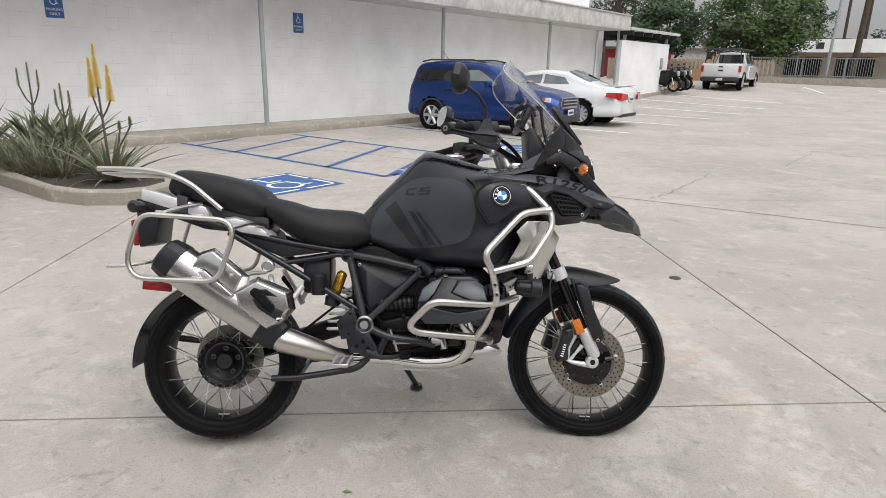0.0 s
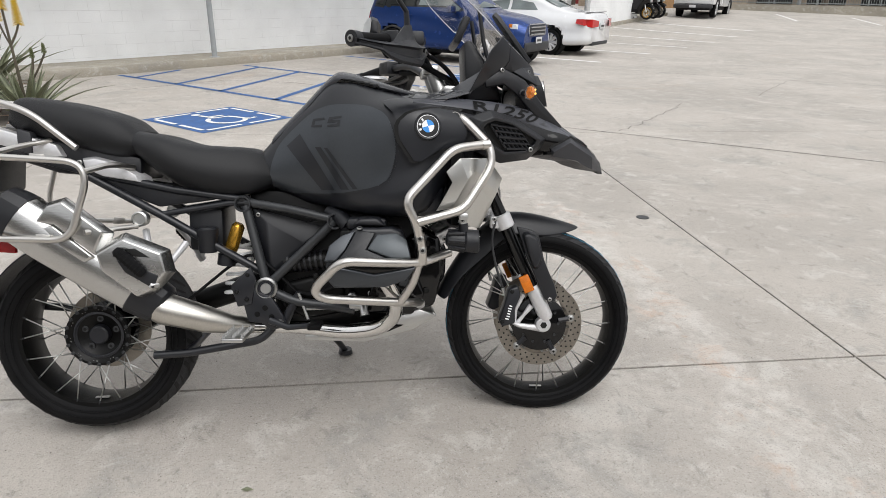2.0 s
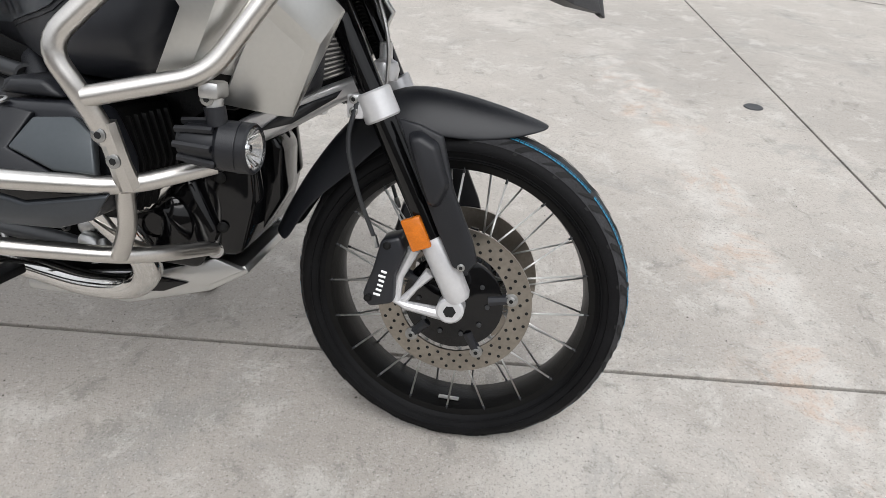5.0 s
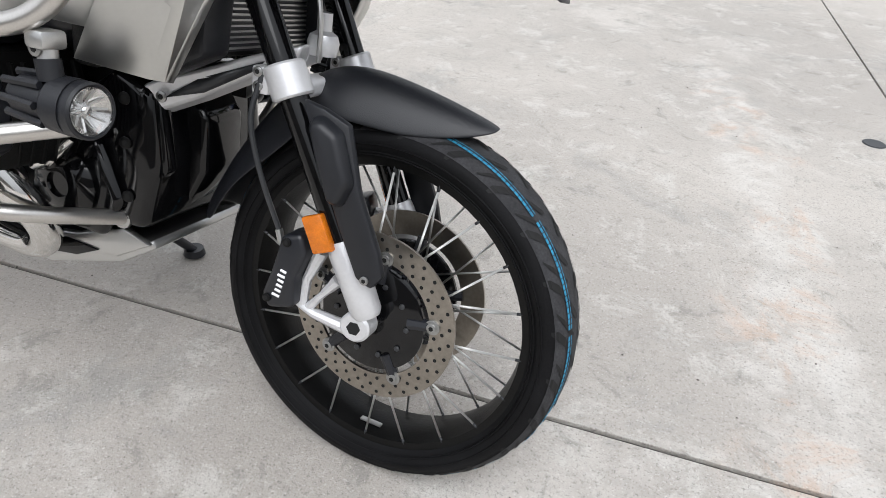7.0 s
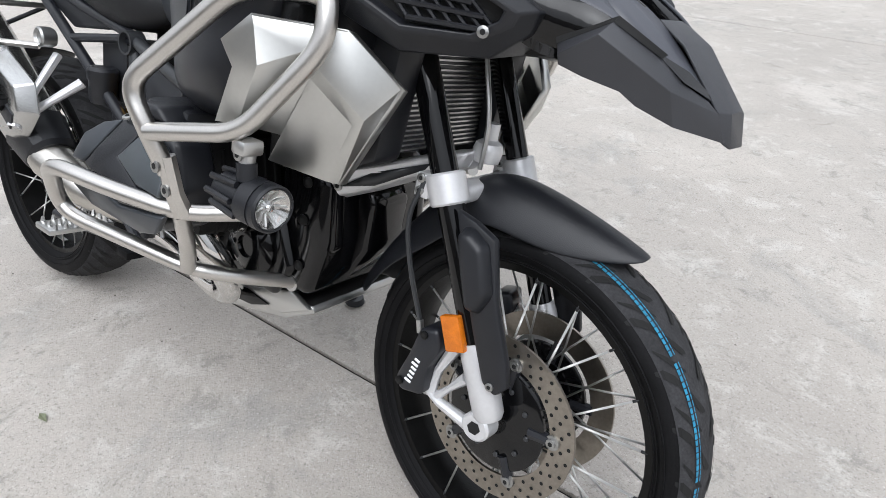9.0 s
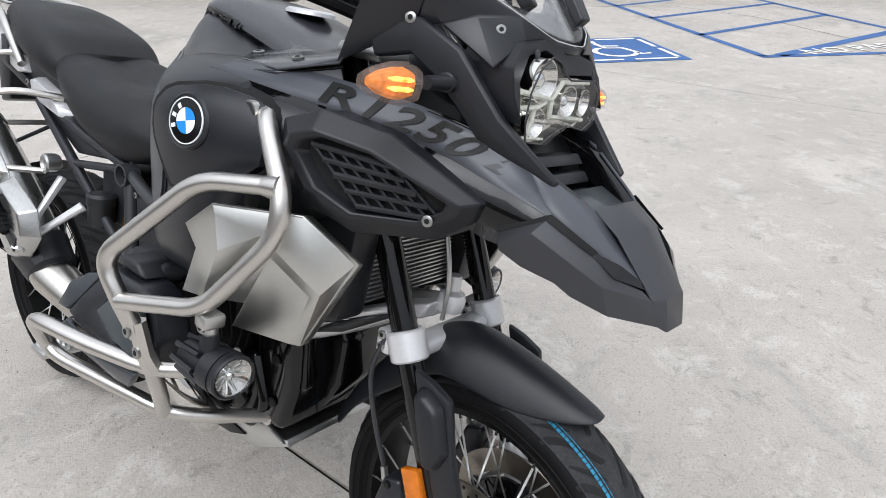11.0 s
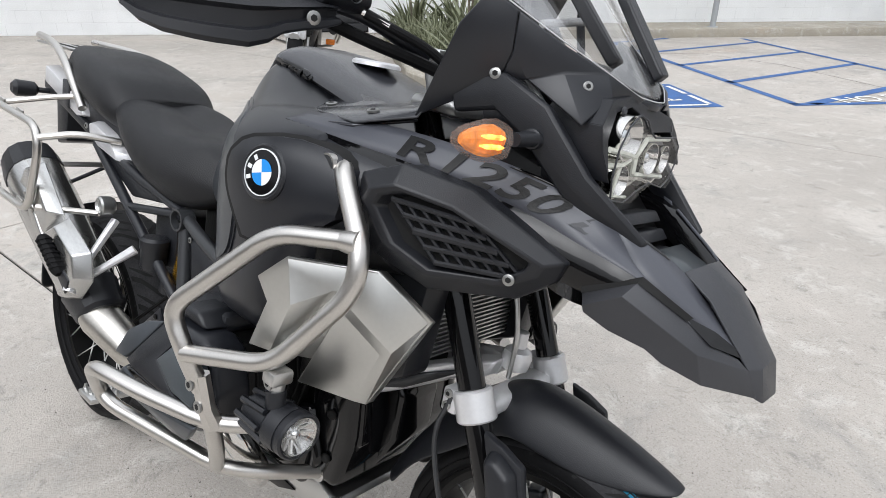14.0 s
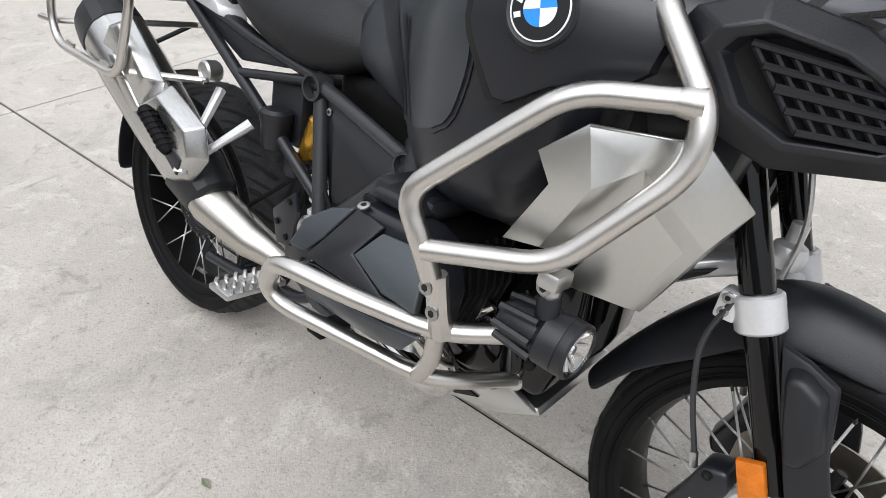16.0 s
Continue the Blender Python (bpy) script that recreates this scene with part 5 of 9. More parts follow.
    part("peg_joint", tube([(0.272, sg * 0.254, 0.545), (0.284, sg * 0.270, 0.516)], 0.015, 10), M["silver"], hang)
    peg_ = part("passenger_peg", tube([(0.262, sg * 0.282, 0.556), (0.256, sg * 0.283, 0.562), (0.196, sg * 0.296, 0.628), (0.190, sg * 0.297, 0.634)], [0.012, 0.016, 0.016, 0.010], 8), M["rubber"], hang, "folded rubber passenger peg")
    for k in range(7):
        c0 = Vector((0.252 - 0.0085 * k, sg * (0.284 + 0.0018 * k), 0.567 + 0.0092 * k))
        part("peg_rib", tube([c0, c0 + Vector((-0.003, 0, 0.0034))], 0.0185, 8), M["rubber"], peg_)
# rack plate
rack = part("luggage_rack", box(-0.455, -0.215, -0.095, 0.095, 1.058, 1.066, 0.003), M["alu"], bike, "slotted aluminium luggage rack")
for y in (-0.06, 0.0, 0.06):
    part("rack_slot", box(-0.425, -0.245, y - 0.012, y + 0.012, 1.0664, 1.0672), M["dark"], rack)
part("tail_body", prism([(-0.300, 1.000), (-0.05, 0.950), (0.20, 0.900), (0.20, 0.830), (-0.05, 0.850), (-0.290, 0.930)], -0.112, 0.112, 0.01), M["plastic"], bike)
part("tail_lamp", prism([(-0.358, 0.880), (-0.325, 0.886), (-0.318, 0.785), (-0.346, 0.776)], -0.070, 0.070, 0.008, 3), M["red"], bike, "red tail lamp")
part("plate_carrier", prism([(-0.328, 0.925), (-0.235, 0.935), (-0.250, 0.790), (-0.316, 0.772)], -0.085, 0.085, 0.008), M["plastic"], bike)
for sg in (-1, 1):
    part("rear_signal", tube([(-0.270, sg * 0.08, 0.932), (-0.274, sg * 0.15, 0.932), (-0.276, sg * 0.16, 0.932), (-0.280, sg * 0.205, 0.932), (-0.280, sg * 0.215, 0.932)], [0.008, 0.008, 0.022, 0.024, 0.014], 12), M["plastic"], bike)
part("rear_reflector", prism([(-0.250, 0.652), (-0.145, 0.642), (-0.146, 0.609), (-0.252, 0.618)], -0.195, -0.180, 0.003), M["red"], bike, "red side reflector")
part("reflector_stay", tube([(-0.22, -0.195, 0.635), (-0.20, -0.1, 0.67), (-0.15, 0, 0.74)], 0.006, 8), M["matblack"], bike)
# rear mudguard hugging the tyre
rows = []
for k in range(9):
    a = radians(112 + 9 * k)
    rows.append([(RC[0] + 0.352 * math.cos(a) - 0.02 * (abs(u) ** 2) * math.cos(a), 0.10 * u - 0.022, RC[1] + 0.352 * math.sin(a) - 0.02 * (abs(u) ** 2) * math.sin(a)) for u in (-1, -0.6, 0, 0.6, 1)])
bm = bmesh.new()
g = [[bm.verts.new(p) for p in r] for r in rows]
for r0, r1 in zip(g, g[1:]):
    for k in range(4):
        bm.faces.new((r0[k], r1[k], r1[k + 1], r0[k + 1]))
bmesh.ops.recalc_face_normals(bm, faces=bm.faces)
part("rear_mudguard", bm, M["plastic"], bike, "black rear wheel mudguard", sub=1, solid=0.005)
part("swing_arm", tube([(0.560, 0.12, 0.47), (0.30, 0.14, 0.38), (0.02, 0.14, 0.315)], [0.045, 0.042, 0.055], 14), M["engine"], bike, "black single-sided swing arm")
part("final_drive", lathe([(0.0, 0.09), (0.085, 0.09), (0.095, 0.12), (0.080, 0.165), (0.0, 0.175)], seg=32, centre=(RC[0], 0, RC[1])), M["engine"], bike)
part("mudguard_arm", tube([(-0.36, 0.06, 0.40), (-0.10, 0.13, 0.36), (0.0, 0.14, 0.32)], 0.014, 10), M["matblack"], bike)
# rear shock
spr = [Vector((0.455 + 0.040 * math.cos(a) + 0.0006 * a, -0.02 + 0.040 * math.sin(a), 0.43 + 0.0050 * a)) for a in [0.35 * k for k in range(110)]]
part("rear_spring", tube(spr, 0.006, 6), M["whiteemb"], bike)
part("shock_reservoir", tube([(0.452, -0.090, 0.590), (0.460, -0.090, 0.605), (0.485, -0.090, 0.680), (0.490, -0.090, 0.690)], [0.016, 0.021, 0.021, 0.013], 18), M["gold"], bike, "gold shock absorber reservoir")
part("shock_cap", tube([(0.447, -0.105, 0.555), (0.452, -0.105, 0.590)], 0.029, 18), M["plastic"], bike)
part("oil_reservoir", lathe([(0.0, 0), (0.026, 0), (0.030, 0.01), (0.030, 0.05), (0.033, 0.055), (0.033, 0.075), (0.026, 0.082), (0.0, 0.082)], axis="z", seg=20, centre=(0.400, -0.13, 0.60)), M["plastic"], bike)
part("tool_box", box(0.33, 0.44, -0.10, 0.10, 0.60, 0.74, 0.015), M["plastic"], bike)
part("battery_box", box(0.52, 0.80, -0.085, 0.085, 0.56, 0.80, 0.02), M["engine"], bike)

# -- exhaust --
axis_a, axis_b = Vector((-0.150, -0.215, 0.748)), Vector((0.262, -0.190, 0.450))
ad = (axis_b - axis_a).normalized()
av = Vector((-ad.z, 0, ad.x))
ay = Vector((0, 1, 0))


def can(u0, u1, prof, n=12, r=0.078, ry=0.066):
    secs = []
    for u, k in prof:
        c = axis_a + (axis_b - axis_a) * u
        ring = []
        for i in range(n):
            a = 2 * math.pi * (i + 0.5) / n
            q = 1.0 / max(abs(math.cos(a)), abs(math.sin(a))) ** 0.28
            ring.append(c + (av * math.cos(a) * r * q + ay * math.sin(a) * ry * q) * k)
        secs.append(ring)
    return loft(secs)


muff = part("muffler", can(0, 1, [(0.10, 1.0), (0.30, 1.03), (0.60, 1.0), (0.85, 0.92), (0.90, 0.88)], 16), M["muffler"], bike, "brushed steel muffler", angle=28, bev=0.003)
part("muffler_cap", can(0, 1, [(-0.035, 0.74), (-0.015, 0.92), (0.06, 1.01), (0.11, 1.03), (0.115, 0.95)], 16), M["plastic"], muff, "black muffler end cap", angle=25)
part("muffler_collar", can(0, 1, [(0.86, 0.90), (0.87, 0.96), (1.02, 0.82), (1.04, 0.70)], 16), M["plastic"], muff, angle=25)
steps = [("heat_shield", [(-0.036, 0.713), (-0.004, 0.757), (0.038, 0.770), (0.144, 0.683), (0.116, 0.618), (0.014, 0.704)], 0.010), ("heat_shield", [(-0.055, 0.692), (0.008, 0.700), (0.112, 0.609), (0.086, 0.592)], 0.006),
         ("heat_shield", [(0.127, 0.617), (0.202, 0.660), (0.306, 0.617), (0.318, 0.560), (0.271, 0.506), (0.233, 0.489), (0.140, 0.566)], 0.018)]
for nm, outline, deep in steps:
    part(nm, prism(outline, -0.2680 - deep * 0.45, -0.236, 0.005, 3, 1.24), M["muffler"], muff, "stepped silver heat shield")
part("shield_slot", prism([(0.183, 0.600), (0.225, 0.588), (0.300, 0.551), (0.284, 0.512), (0.206, 0.562)], -0.2795, -0.2745, 0.002), M["plastic"], muff)
part("shield_window", prism([(0.208, 0.632), (0.236, 0.634), (0.278, 0.606), (0.235, 0.610)], -0.2790, -0.2745, 0.0015), M["dark"], muff)
part("muffler_bolt", lathe([(0.0, -0.01), (0.012, -0.01), (0.012, 0.0)], seg=12, centre=(0.240, -0.266, 0.535)), M["steel"], muff)
part("link_pipe", tube([(0.240, -0.192, 0.455), (0.280, -0.190, 0.430), (0.400, -0.170, 0.388), (0.470, -0.140, 0.362), (0.530, -0.110, 0.350)], [0.050, 0.051, 0.043, 0.030, 0.026], 24), M["titan"], bike, "bead-blasted exhaust link pipe")
for sg in (-1, 1):
    head = [(0.975, sg * 0.285, 0.530), (1.008, sg * 0.250, 0.462), (1.004, sg * 0.215, 0.400), (0.950, sg * 0.185, 0.350), (0.840, sg * 0.155, 0.333), (0.680, sg * 0.115, 0.345), (0.500, sg * 0.110, 0.350)]
    part("header_pipe", tube(head, 0.024, 18, corner=0.05), M["chrome"], bike, "polished exhaust header pipe")

# -- engine --
blk = [(0.600, 0.360), (0.600, 0.640), (0.720, 0.700), (0.860, 0.740), (1.040, 0.730), (1.110, 0.660), (1.125, 0.480), (1.090, 0.400), (0.980, 0.340), (0.720, 0.320)]
eng = part("engine_block", prism(blk, -0.115, 0.115, 0.015, 3), M["engine"], bike, "black cast boxer engine")
fr = [(1.085, 0.410), (1.050, 0.420), (1.030, 0.640), (1.090, 0.680), (1.150, 0.650), (1.160, 0.520), (1.130, 0.410)]
part("front_cover", prism(fr, -0.150, 0.150, 0.018, 3), M["gloss"], eng, "glossy black engine front cover")
part("cover_wedge", prism([(1.118, 0.412), (1.172, 0.500), (1.176, 0.600), (1.140, 0.655), (1.120, 0.600)], -0.055, 0.055, 0.012, 3, 0.9), M["gloss"], eng)
for sg in (-1, 1):
    part("cover_blade", prism([(1.100, 0.440), (1.165, 0.520), (1.150, 0.660), (1.125, 0.640)], sg * 0.105, sg * 0.135, 0.008, 3), M["gloss"], eng)
    part("cam_cover", lathe([(0.0, sg * 0.0), (0.055, sg * 0.0), (0.060, sg * 0.010), (0.045, sg * 0.022), (0.022, sg * 0.024), (0.020, sg * 0.018), (0.0, sg * 0.018)], seg=28, centre=(1.000, sg * 0.165, 0.475)), M["gloss"], eng)
    part("oil_line", tube([(0.960, sg * 0.19, 0.500), (1.000, sg * 0.20, 0.520), (1.040, sg * 0.19, 0.560)], [0.010, 0.014, 0.008], 12), M["chrome"], eng)
    part("sump_cover", prism([(0.900, 0.400), (0.930, 0.520), (1.060, 0.560), (1.100, 0.460), (1.060, 0.390)], sg * 0.145, sg * 0.168, 0.014, 3), M["gloss"], eng)
for k, (y, z) in enumerate(((-0.15, 0.63), (-0.153, 0.56), (-0.153, 0.47), (-0.12, 0.42))):
    bolt(eng, (1.105, y, z), 0.010, (0.2, -1, 0), material=M["engine"])
DOME = [(0.52, 0.368), (0.56, 0.392), (0.605, 0.394), (0.65, 0.380), (0.70, 0.352)]
for sg in (-1, 1):
    cyl = [(0.800, 0.590), (0.835, 0.655), (0.890, 0.700), (1.000, 0.702), (1.030, 0.690), (1.055, 0.620), (1.050, 0.560), (1.010, 0.535), (0.950, 0.526), (0.850, 0.526), (0.808, 0.560)]
    part("cylinder", prism([(0.84, 0.52), (0.84, 0.69), (1.02, 0.69), (1.04, 0.60), (1.02, 0.52)], sg * 0.145, sg * 0.300, 0.01), M["engine"], eng, "black cylinder")
    for k in range(6):
        y = sg * (0.165 + 0.020 * k)
        part("cooling_fin", prism([(0.85, 0.52), (0.85, 0.675), (1.030, 0.675), (1.045, 0.60), (1.02, 0.52)], y - 0.003, y + 0.003, 0.0015), M["engine"], eng)
    hc = part("cylinder_head", prism(cyl, sg * 0.285, sg * 0.352, 0.012, 3), M["matblack"], eng, "black cylinder head cover")
    def dome(z):
        for (z0, y0), (z1, y1) in zip(DOME, DOME[1:]):
            if z <= z1:
                return y0 + (y1 - y0) * max(0.0, (z - z0) / (z1 - z0))
        return DOME[-1][1]
    def head_panel(name, outline, lift, material, label=""):
        shape = outward(faces([(x, -dome(z) - lift, z) for x, z in outline], [tuple(range(len(outline)))], sg > 0), sg)
        part(name, shape, material, hc, label, solid=0.016, bev=0.0035)
    head_panel("head_trim", [(0.806, 0.609), (0.820, 0.654), (0.854, 0.681), (0.893, 0.694), (0.866, 0.642), (0.839, 0.611)], 0.002, M["greypaint"], "granite grey head cover panel")
    head_panel("head_trim", [(0.930, 0.644), (0.957, 0.684), (1.014, 0.688), (1.045, 0.669), (1.057, 0.617), (0.998, 0.618)], 0.004, M["headgrey"], "granite grey head cover panel")
    head_panel("head_band", [(0.897, 0.696), (0.953, 0.689), (0.926, 0.642), (0.995, 0.614), (1.060, 0.613), (1.056, 0.600), (0.868, 0.603), (0.843, 0.609), (0.868, 0.641)], 0.0, M["plastic"], "black band across the head cover")
    head_panel("head_trim", [(0.842, 0.594), (0.869, 0.601), (1.056, 0.598), (1.072, 0.591), (0.950, 0.570)], 0.0, M["gloss"])
    head_panel("head_trim", [(0.807, 0.563), (0.840, 0.591), (0.950, 0.567), (1.072, 0.588), (1.040, 0.548), (0.980, 0.527), (0.831, 0.526)], 0.003, M["greypaint"], "granite grey lower head cover")
    part("head_cap", prism([(0.879, 0.706), (0.900, 0.728), (0.958, 0.730), (0.985, 0.703)], sg * 0.270, sg * 0.335, 0.008, 3, 0.9), M["plastic"], hc)
    bolt(hc, (0.905, sg * 0.352, 0.700), 0.009, (0, sg * 0.4, 1))
    part("throttle_body", tube([(0.860, sg * 0.20, 0.690), (0.830, sg * 0.17, 0.715), (0.790, sg * 0.13, 0.730)], [0.026, 0.026, 0.026], 16), M["plastic"], eng)
    part("coil_cover", box(0.86, 0.98, sg * 0.25 - 0.05, sg * 0.25 + 0.05, 0.69, 0.725, 0.012), M["plastic"], eng)
    part("starter_cover", tube([(0.640, sg * 0.115, 0.560), (0.780, sg * 0.130, 0.575)], 0.030, 16), M["engine"], eng)
    for k in range(7):
        c0 = Vector((0.650 + 0.018 * k, sg * (0.116 + 0.0019 * k), 0.561 + 0.0019 * k))
        part("starter_rib", tube([c0, c0 + Vector((0.007, 0, 0.001))], 0.0335, 16), M["plastic"], eng)
    part("oil_hose", tube(rounded([(0.660, sg * 0.13, 0.47), (0.740, sg * 0.155, 0.455), (0.820, sg * 0.150, 0.500), (0.860, sg * 0.13, 0.560)], 0.05, 6), 0.008, 10), M["rubber"], eng)
    part("steel_line", tube(rounded([(0.700, sg * 0.135, 0.410), (0.780, sg * 0.160, 0.418), (0.880, sg * 0.155, 0.405), (0.930, sg * 0.14, 0.440)], 0.04, 6), 0.006, 10), M["alu"], eng)
    part("sensor_plug", tube([(0.860, sg * 0.140, 0.452), (0.860, sg * 0.168, 0.452), (0.860, sg * 0.172, 0.452)], [0.016, 0.016, 0.010], 12), M["alu"], eng)
    part("gear_cover", prism([(0.62, 0.42), (0.63, 0.50), (0.76, 0.53), (0.84, 0.48), (0.83, 0.39), (0.70, 0.37)], sg * 0.110, sg * 0.138, 0.014, 3, 0.9), M["engine"], eng)
    for k, (x, z) in enumerate(((0.66, 0.43), (0.74, 0.52), (0.80, 0.44), (0.85, 0.43), (0.92, 0.46))):
        bolt(eng, (x, sg * 0.140, z), 0.010, (0, sg, 0), material=M["alu"] if k > 1 else M["engine"])
    part("sump_lug", tube([(0.86, sg * 0.17, 0.43), (0.90, sg * 0.19, 0.43), (0.905, sg * 0.20, 0.40)], 0.016, 12), M["alu"], eng)
sk = [(0.700, 0.302), (0.900, 0.292), (1.060, 0.332), (1.140, 0.378), (1.132, 0.392), (1.050, 0.360), (0.900, 0.318), (0.700, 0.322)]
skid = part("skid_plate", prism(sk, -0.135, 0.135, 0.005), M["alu"], bike, "silver aluminium skid plate")
for sg in (-1, 1):
    part("skid_side", prism([(0.740, 0.310), (1.060, 0.345), (1.135, 0.385), (1.080, 0.405), (0.980, 0.372), (0.800, 0.350)], sg * 0.130, sg * 0.145, 0.005), M["alu"], skid)
    part("skid_insert", prism([(0.80, 0.312), (0.98, 0.330), (1.03, 0.352), (0.96, 0.360), (0.83, 0.340)], sg * 0.144, sg * 0.149, 0.003), M["gloss"], skid)

# -- crash bars, satin stainless tubes --
for sg in (-1, 1):
    bar = part("crash_bar", tube([(1.196, sg * 0.282, 1.032), (1.214, sg * 0.298, 1.024), (1.294, sg * 0.324, 0.943), (1.298, sg * 0.330, 0.885), (1.211, sg * 0.374, 0.756), (1.074, sg * 0.418, 0.724)], 0.0135, 16, corner=0.035), M["steel"], bike, "satin stainless engine crash bar")
    part("bar_tube", tube([(1.284, sg * 0.322, 0.950), (1.180, sg * 0.368, 0.935), (1.040, sg * 0.428, 0.785), (1.072, sg * 0.418, 0.724), (1.084, sg * 0.395, 0.665)], 0.0135, 16, corner=0.035), M["steel"], bar)
    part("bar_end", tube([(1.192, sg * 0.236, 1.031), (1.187, sg * 0.306, 1.029)], 0.0165, 20), M["steel"], bar, "open steel tube end")
    part("bar_hole", tube([(1.187, sg * 0.3055, 1.029), (1.1869, sg * 0.3072, 1.029)], 0.0138, 18), M["framegrey"], bar)
    part("weld_bead", tube([(1.288, sg * 0.3225, 0.949), (1.274, sg * 0.3275, 0.948), (1.266, sg * 0.331, 0.947)], [0.0172, 0.0160, 0.0138], 16), M["steel"], bar)
    plate = part("bar_plate", tube([(1.083, sg * 0.398, 0.690), (1.090, sg * 0.388, 0.635), (1.088, sg * 0.372, 0.600)], [0.014, 0.014, 0.016], 8), M["steel"], bar)
    bolt(plate, (1.083, sg * 0.412, 0.676), 0.010, (0, sg, 0))
    bolt(plate, (1.091, sg * 0.401, 0.640), 0.010, (0, sg, 0))
    lo = part("lower_bar", tube([(1.175, sg * 0.300, 0.620), (1.085, sg * 0.372, 0.598), (0.960, sg * 0.425, 0.610), (0.862, sg * 0.455, 0.620), (0.775, sg * 0.405, 0.528), (0.800, sg * 0.395, 0.500), (1.024, sg * 0.315, 0.468), (1.060, sg * 0.260, 0.455), (1.085, sg * 0.140, 0.425)], 0.0135, 16, corner=0.04), M["steel"], bar)
    part("bar_link", tube([(1.080, sg * 0.370, 0.595), (1.062, sg * 0.345, 0.530), (1.024, sg * 0.318, 0.470)], 0.013, 14, corner=0.03), M["steel"], bar)
    part("bar_foot", lathe([(0.0, 0.0), (0.018, 0.0), (0.018, 0.010), (0.010, 0.016), (0.0, 0.016)], seg=16, centre=(1.084, sg * 0.150, 0.425)), M["alu"], bar)
    part("bar_clamp", box(1.198, 1.226, sg * 0.362 - 0.017, sg * 0.362 + 0.017, 0.726, 0.748, 0.005), M["alu"], bar)
    part("clamp_stud", tube([(1.212, sg * 0.360, 0.738), (1.212, sg * 0.362, 0.705)], 0.011, 12), M["alu"], bar)
    bolt(bar, (1.208, sg * 0.372, 0.726), 0.009, (0, sg, 0))
    # fog lamp under the bar
    fa, fb = Vector((1.162, sg * 0.364, 0.668)), Vector((1.256, sg * 0.350, 0.660))
    fd = (fb - fa).normalized()
    fog = part("fog_lamp", tube([fa, fa + fd * 0.012, fa + fd * 0.050, fa + fd * 0.056, fb - fd * 0.020, fb - fd * 0.016], [0.017, 0.026, 0.028, 0.034, 0.035, 0.035], 24), M["plastic"], bike, "black auxiliary fog lamp")
    part("lamp_bezel", lathe([(0.0351, -0.018), (0.0351, 0.001), (0.0325, 0.004), (0.0299, 0.003), (0.0291, -0.002)], axis="x", seg=32, centre=fb, full=False), M["plastic"], fog)
    for k in range(8):
        a = 2 * math.pi * k / 8
        off = Vector((0, math.cos(a), math.sin(a))) * 0.031
        part("lamp_fin", rod(fa + fd * 0.005 + off * 0.85, fa + fd * 0.055 + off * 1.05, 0.005, 6), M["plastic"], fog)
    part("lamp_reflector", lathe([(0.0000, -0.014), (0.0103, -0.013), (0.0205, -0.006), (0.0274, 0.0), (0.0291, 0.001)], axis="x", seg=32, centre=fb, full=False), M["chrome"], fog)
    for k in range(10):
        a = 2 * math.pi * k / 10
        o0, o1 = Vector((-0.010, 0.0103 * math.cos(a), 0.0103 * math.sin(a))), Vector((-0.001, 0.0257 * math.cos(a), 0.0257 * math.sin(a)))
        part("reflector_rib", rod(fb + o0, fb + o1, 0.0016, 5), M["alu"], fog)
    part("lamp_bulb", lathe([(0.0000, -0.002), (0.0051, -0.003), (0.0094, -0.008), (0.0103, -0.014)], axis="x", seg=18, centre=fb, full=False), M["mirror"], fog)
    lz = part("lamp_lens", lathe([(0.0299, 0.002), (0.0291, 0.005), (0.0171, 0.008), (0.0000, 0.009)], axis="x", seg=32, centre=fb, full=False), M["lens"], fog, solid=0.0015)
    lz.visible_shadow = False
    part("lamp_bracket", tube([(1.212, sg * 0.362, 0.715), (1.215, sg * 0.362, 0.690)], 0.014, 12), M["plastic"], fog)

# -- silver radiator shields --
SH = dict(S1=(1.202, -0.362, 0.908), S2=(1.160, -0.374, 0.868), S3=(1.178, -0.368, 0.836), S4=(1.132, -0.357, 0.752), S5=(1.180, -0.356, 0.760), S6=(1.200, -0.318, 0.712), S7=(1.272, -0.250, 0.690), S8=(1.344, -0.231, 0.845),
          S9=(1.292, -0.286, 0.909), R1=(1.206, -0.361, 0.894), R2=(1.252, -0.320, 0.872), R3=(1.224, -0.366, 0.847), T3=(1.250, -0.302, 0.838), T5=(1.210, -0.306, 0.750), Q1=(1.284, -0.298, 0.838), Q2=(1.321, -0.268, 0.797), Q3=(1.299, -0.266, 0.786), Q4=(1.258, -0.262, 0.692))
CORNERS = list(SH)
SHF = ("S1 S2 S3 R3 R1", "S3 S4 S5 R3", "R3 S5 T5 T3", "R1 R3 R2", "R3 T3 R2", "S1 R1 R2 S9", "R2 Q1 S9", "R2 T3 Q3 Q1", "T3 T5 S6", "T3 S6 Q4 Q3", "Q1 Q3 Q2", "S9 Q1 Q2 S8", "Q2 Q3 Q4 S7", "S8 Q2 S7")
bm = faces(list(SH.values()), [tuple(CORNERS.index(k) for k in q.split()) for q in SHF])
bmesh.ops.recalc_face_normals(bm, faces=bm.faces)
if sum(f.normal.y for f in bm.faces) > 0:
    bmesh.ops.reverse_faces(bm, faces=bm.faces)
rim_bm = faces([SH[k] for k in ("S1", "S9", "S8", "S7")] + [(x - 0.006, y + 0.022, z - 0.004) for x, y, z in (SH[k] for k in ("S1", "S9", "S8", "S7"))], [(0, 1, 5, 4), (1, 2, 6, 5), (2, 3, 7, 6)])
pair("radiator_shield", bm, M["shield"], "creased satin silver radiator shield", solid=0.005, bev=0.0060, angle=80)
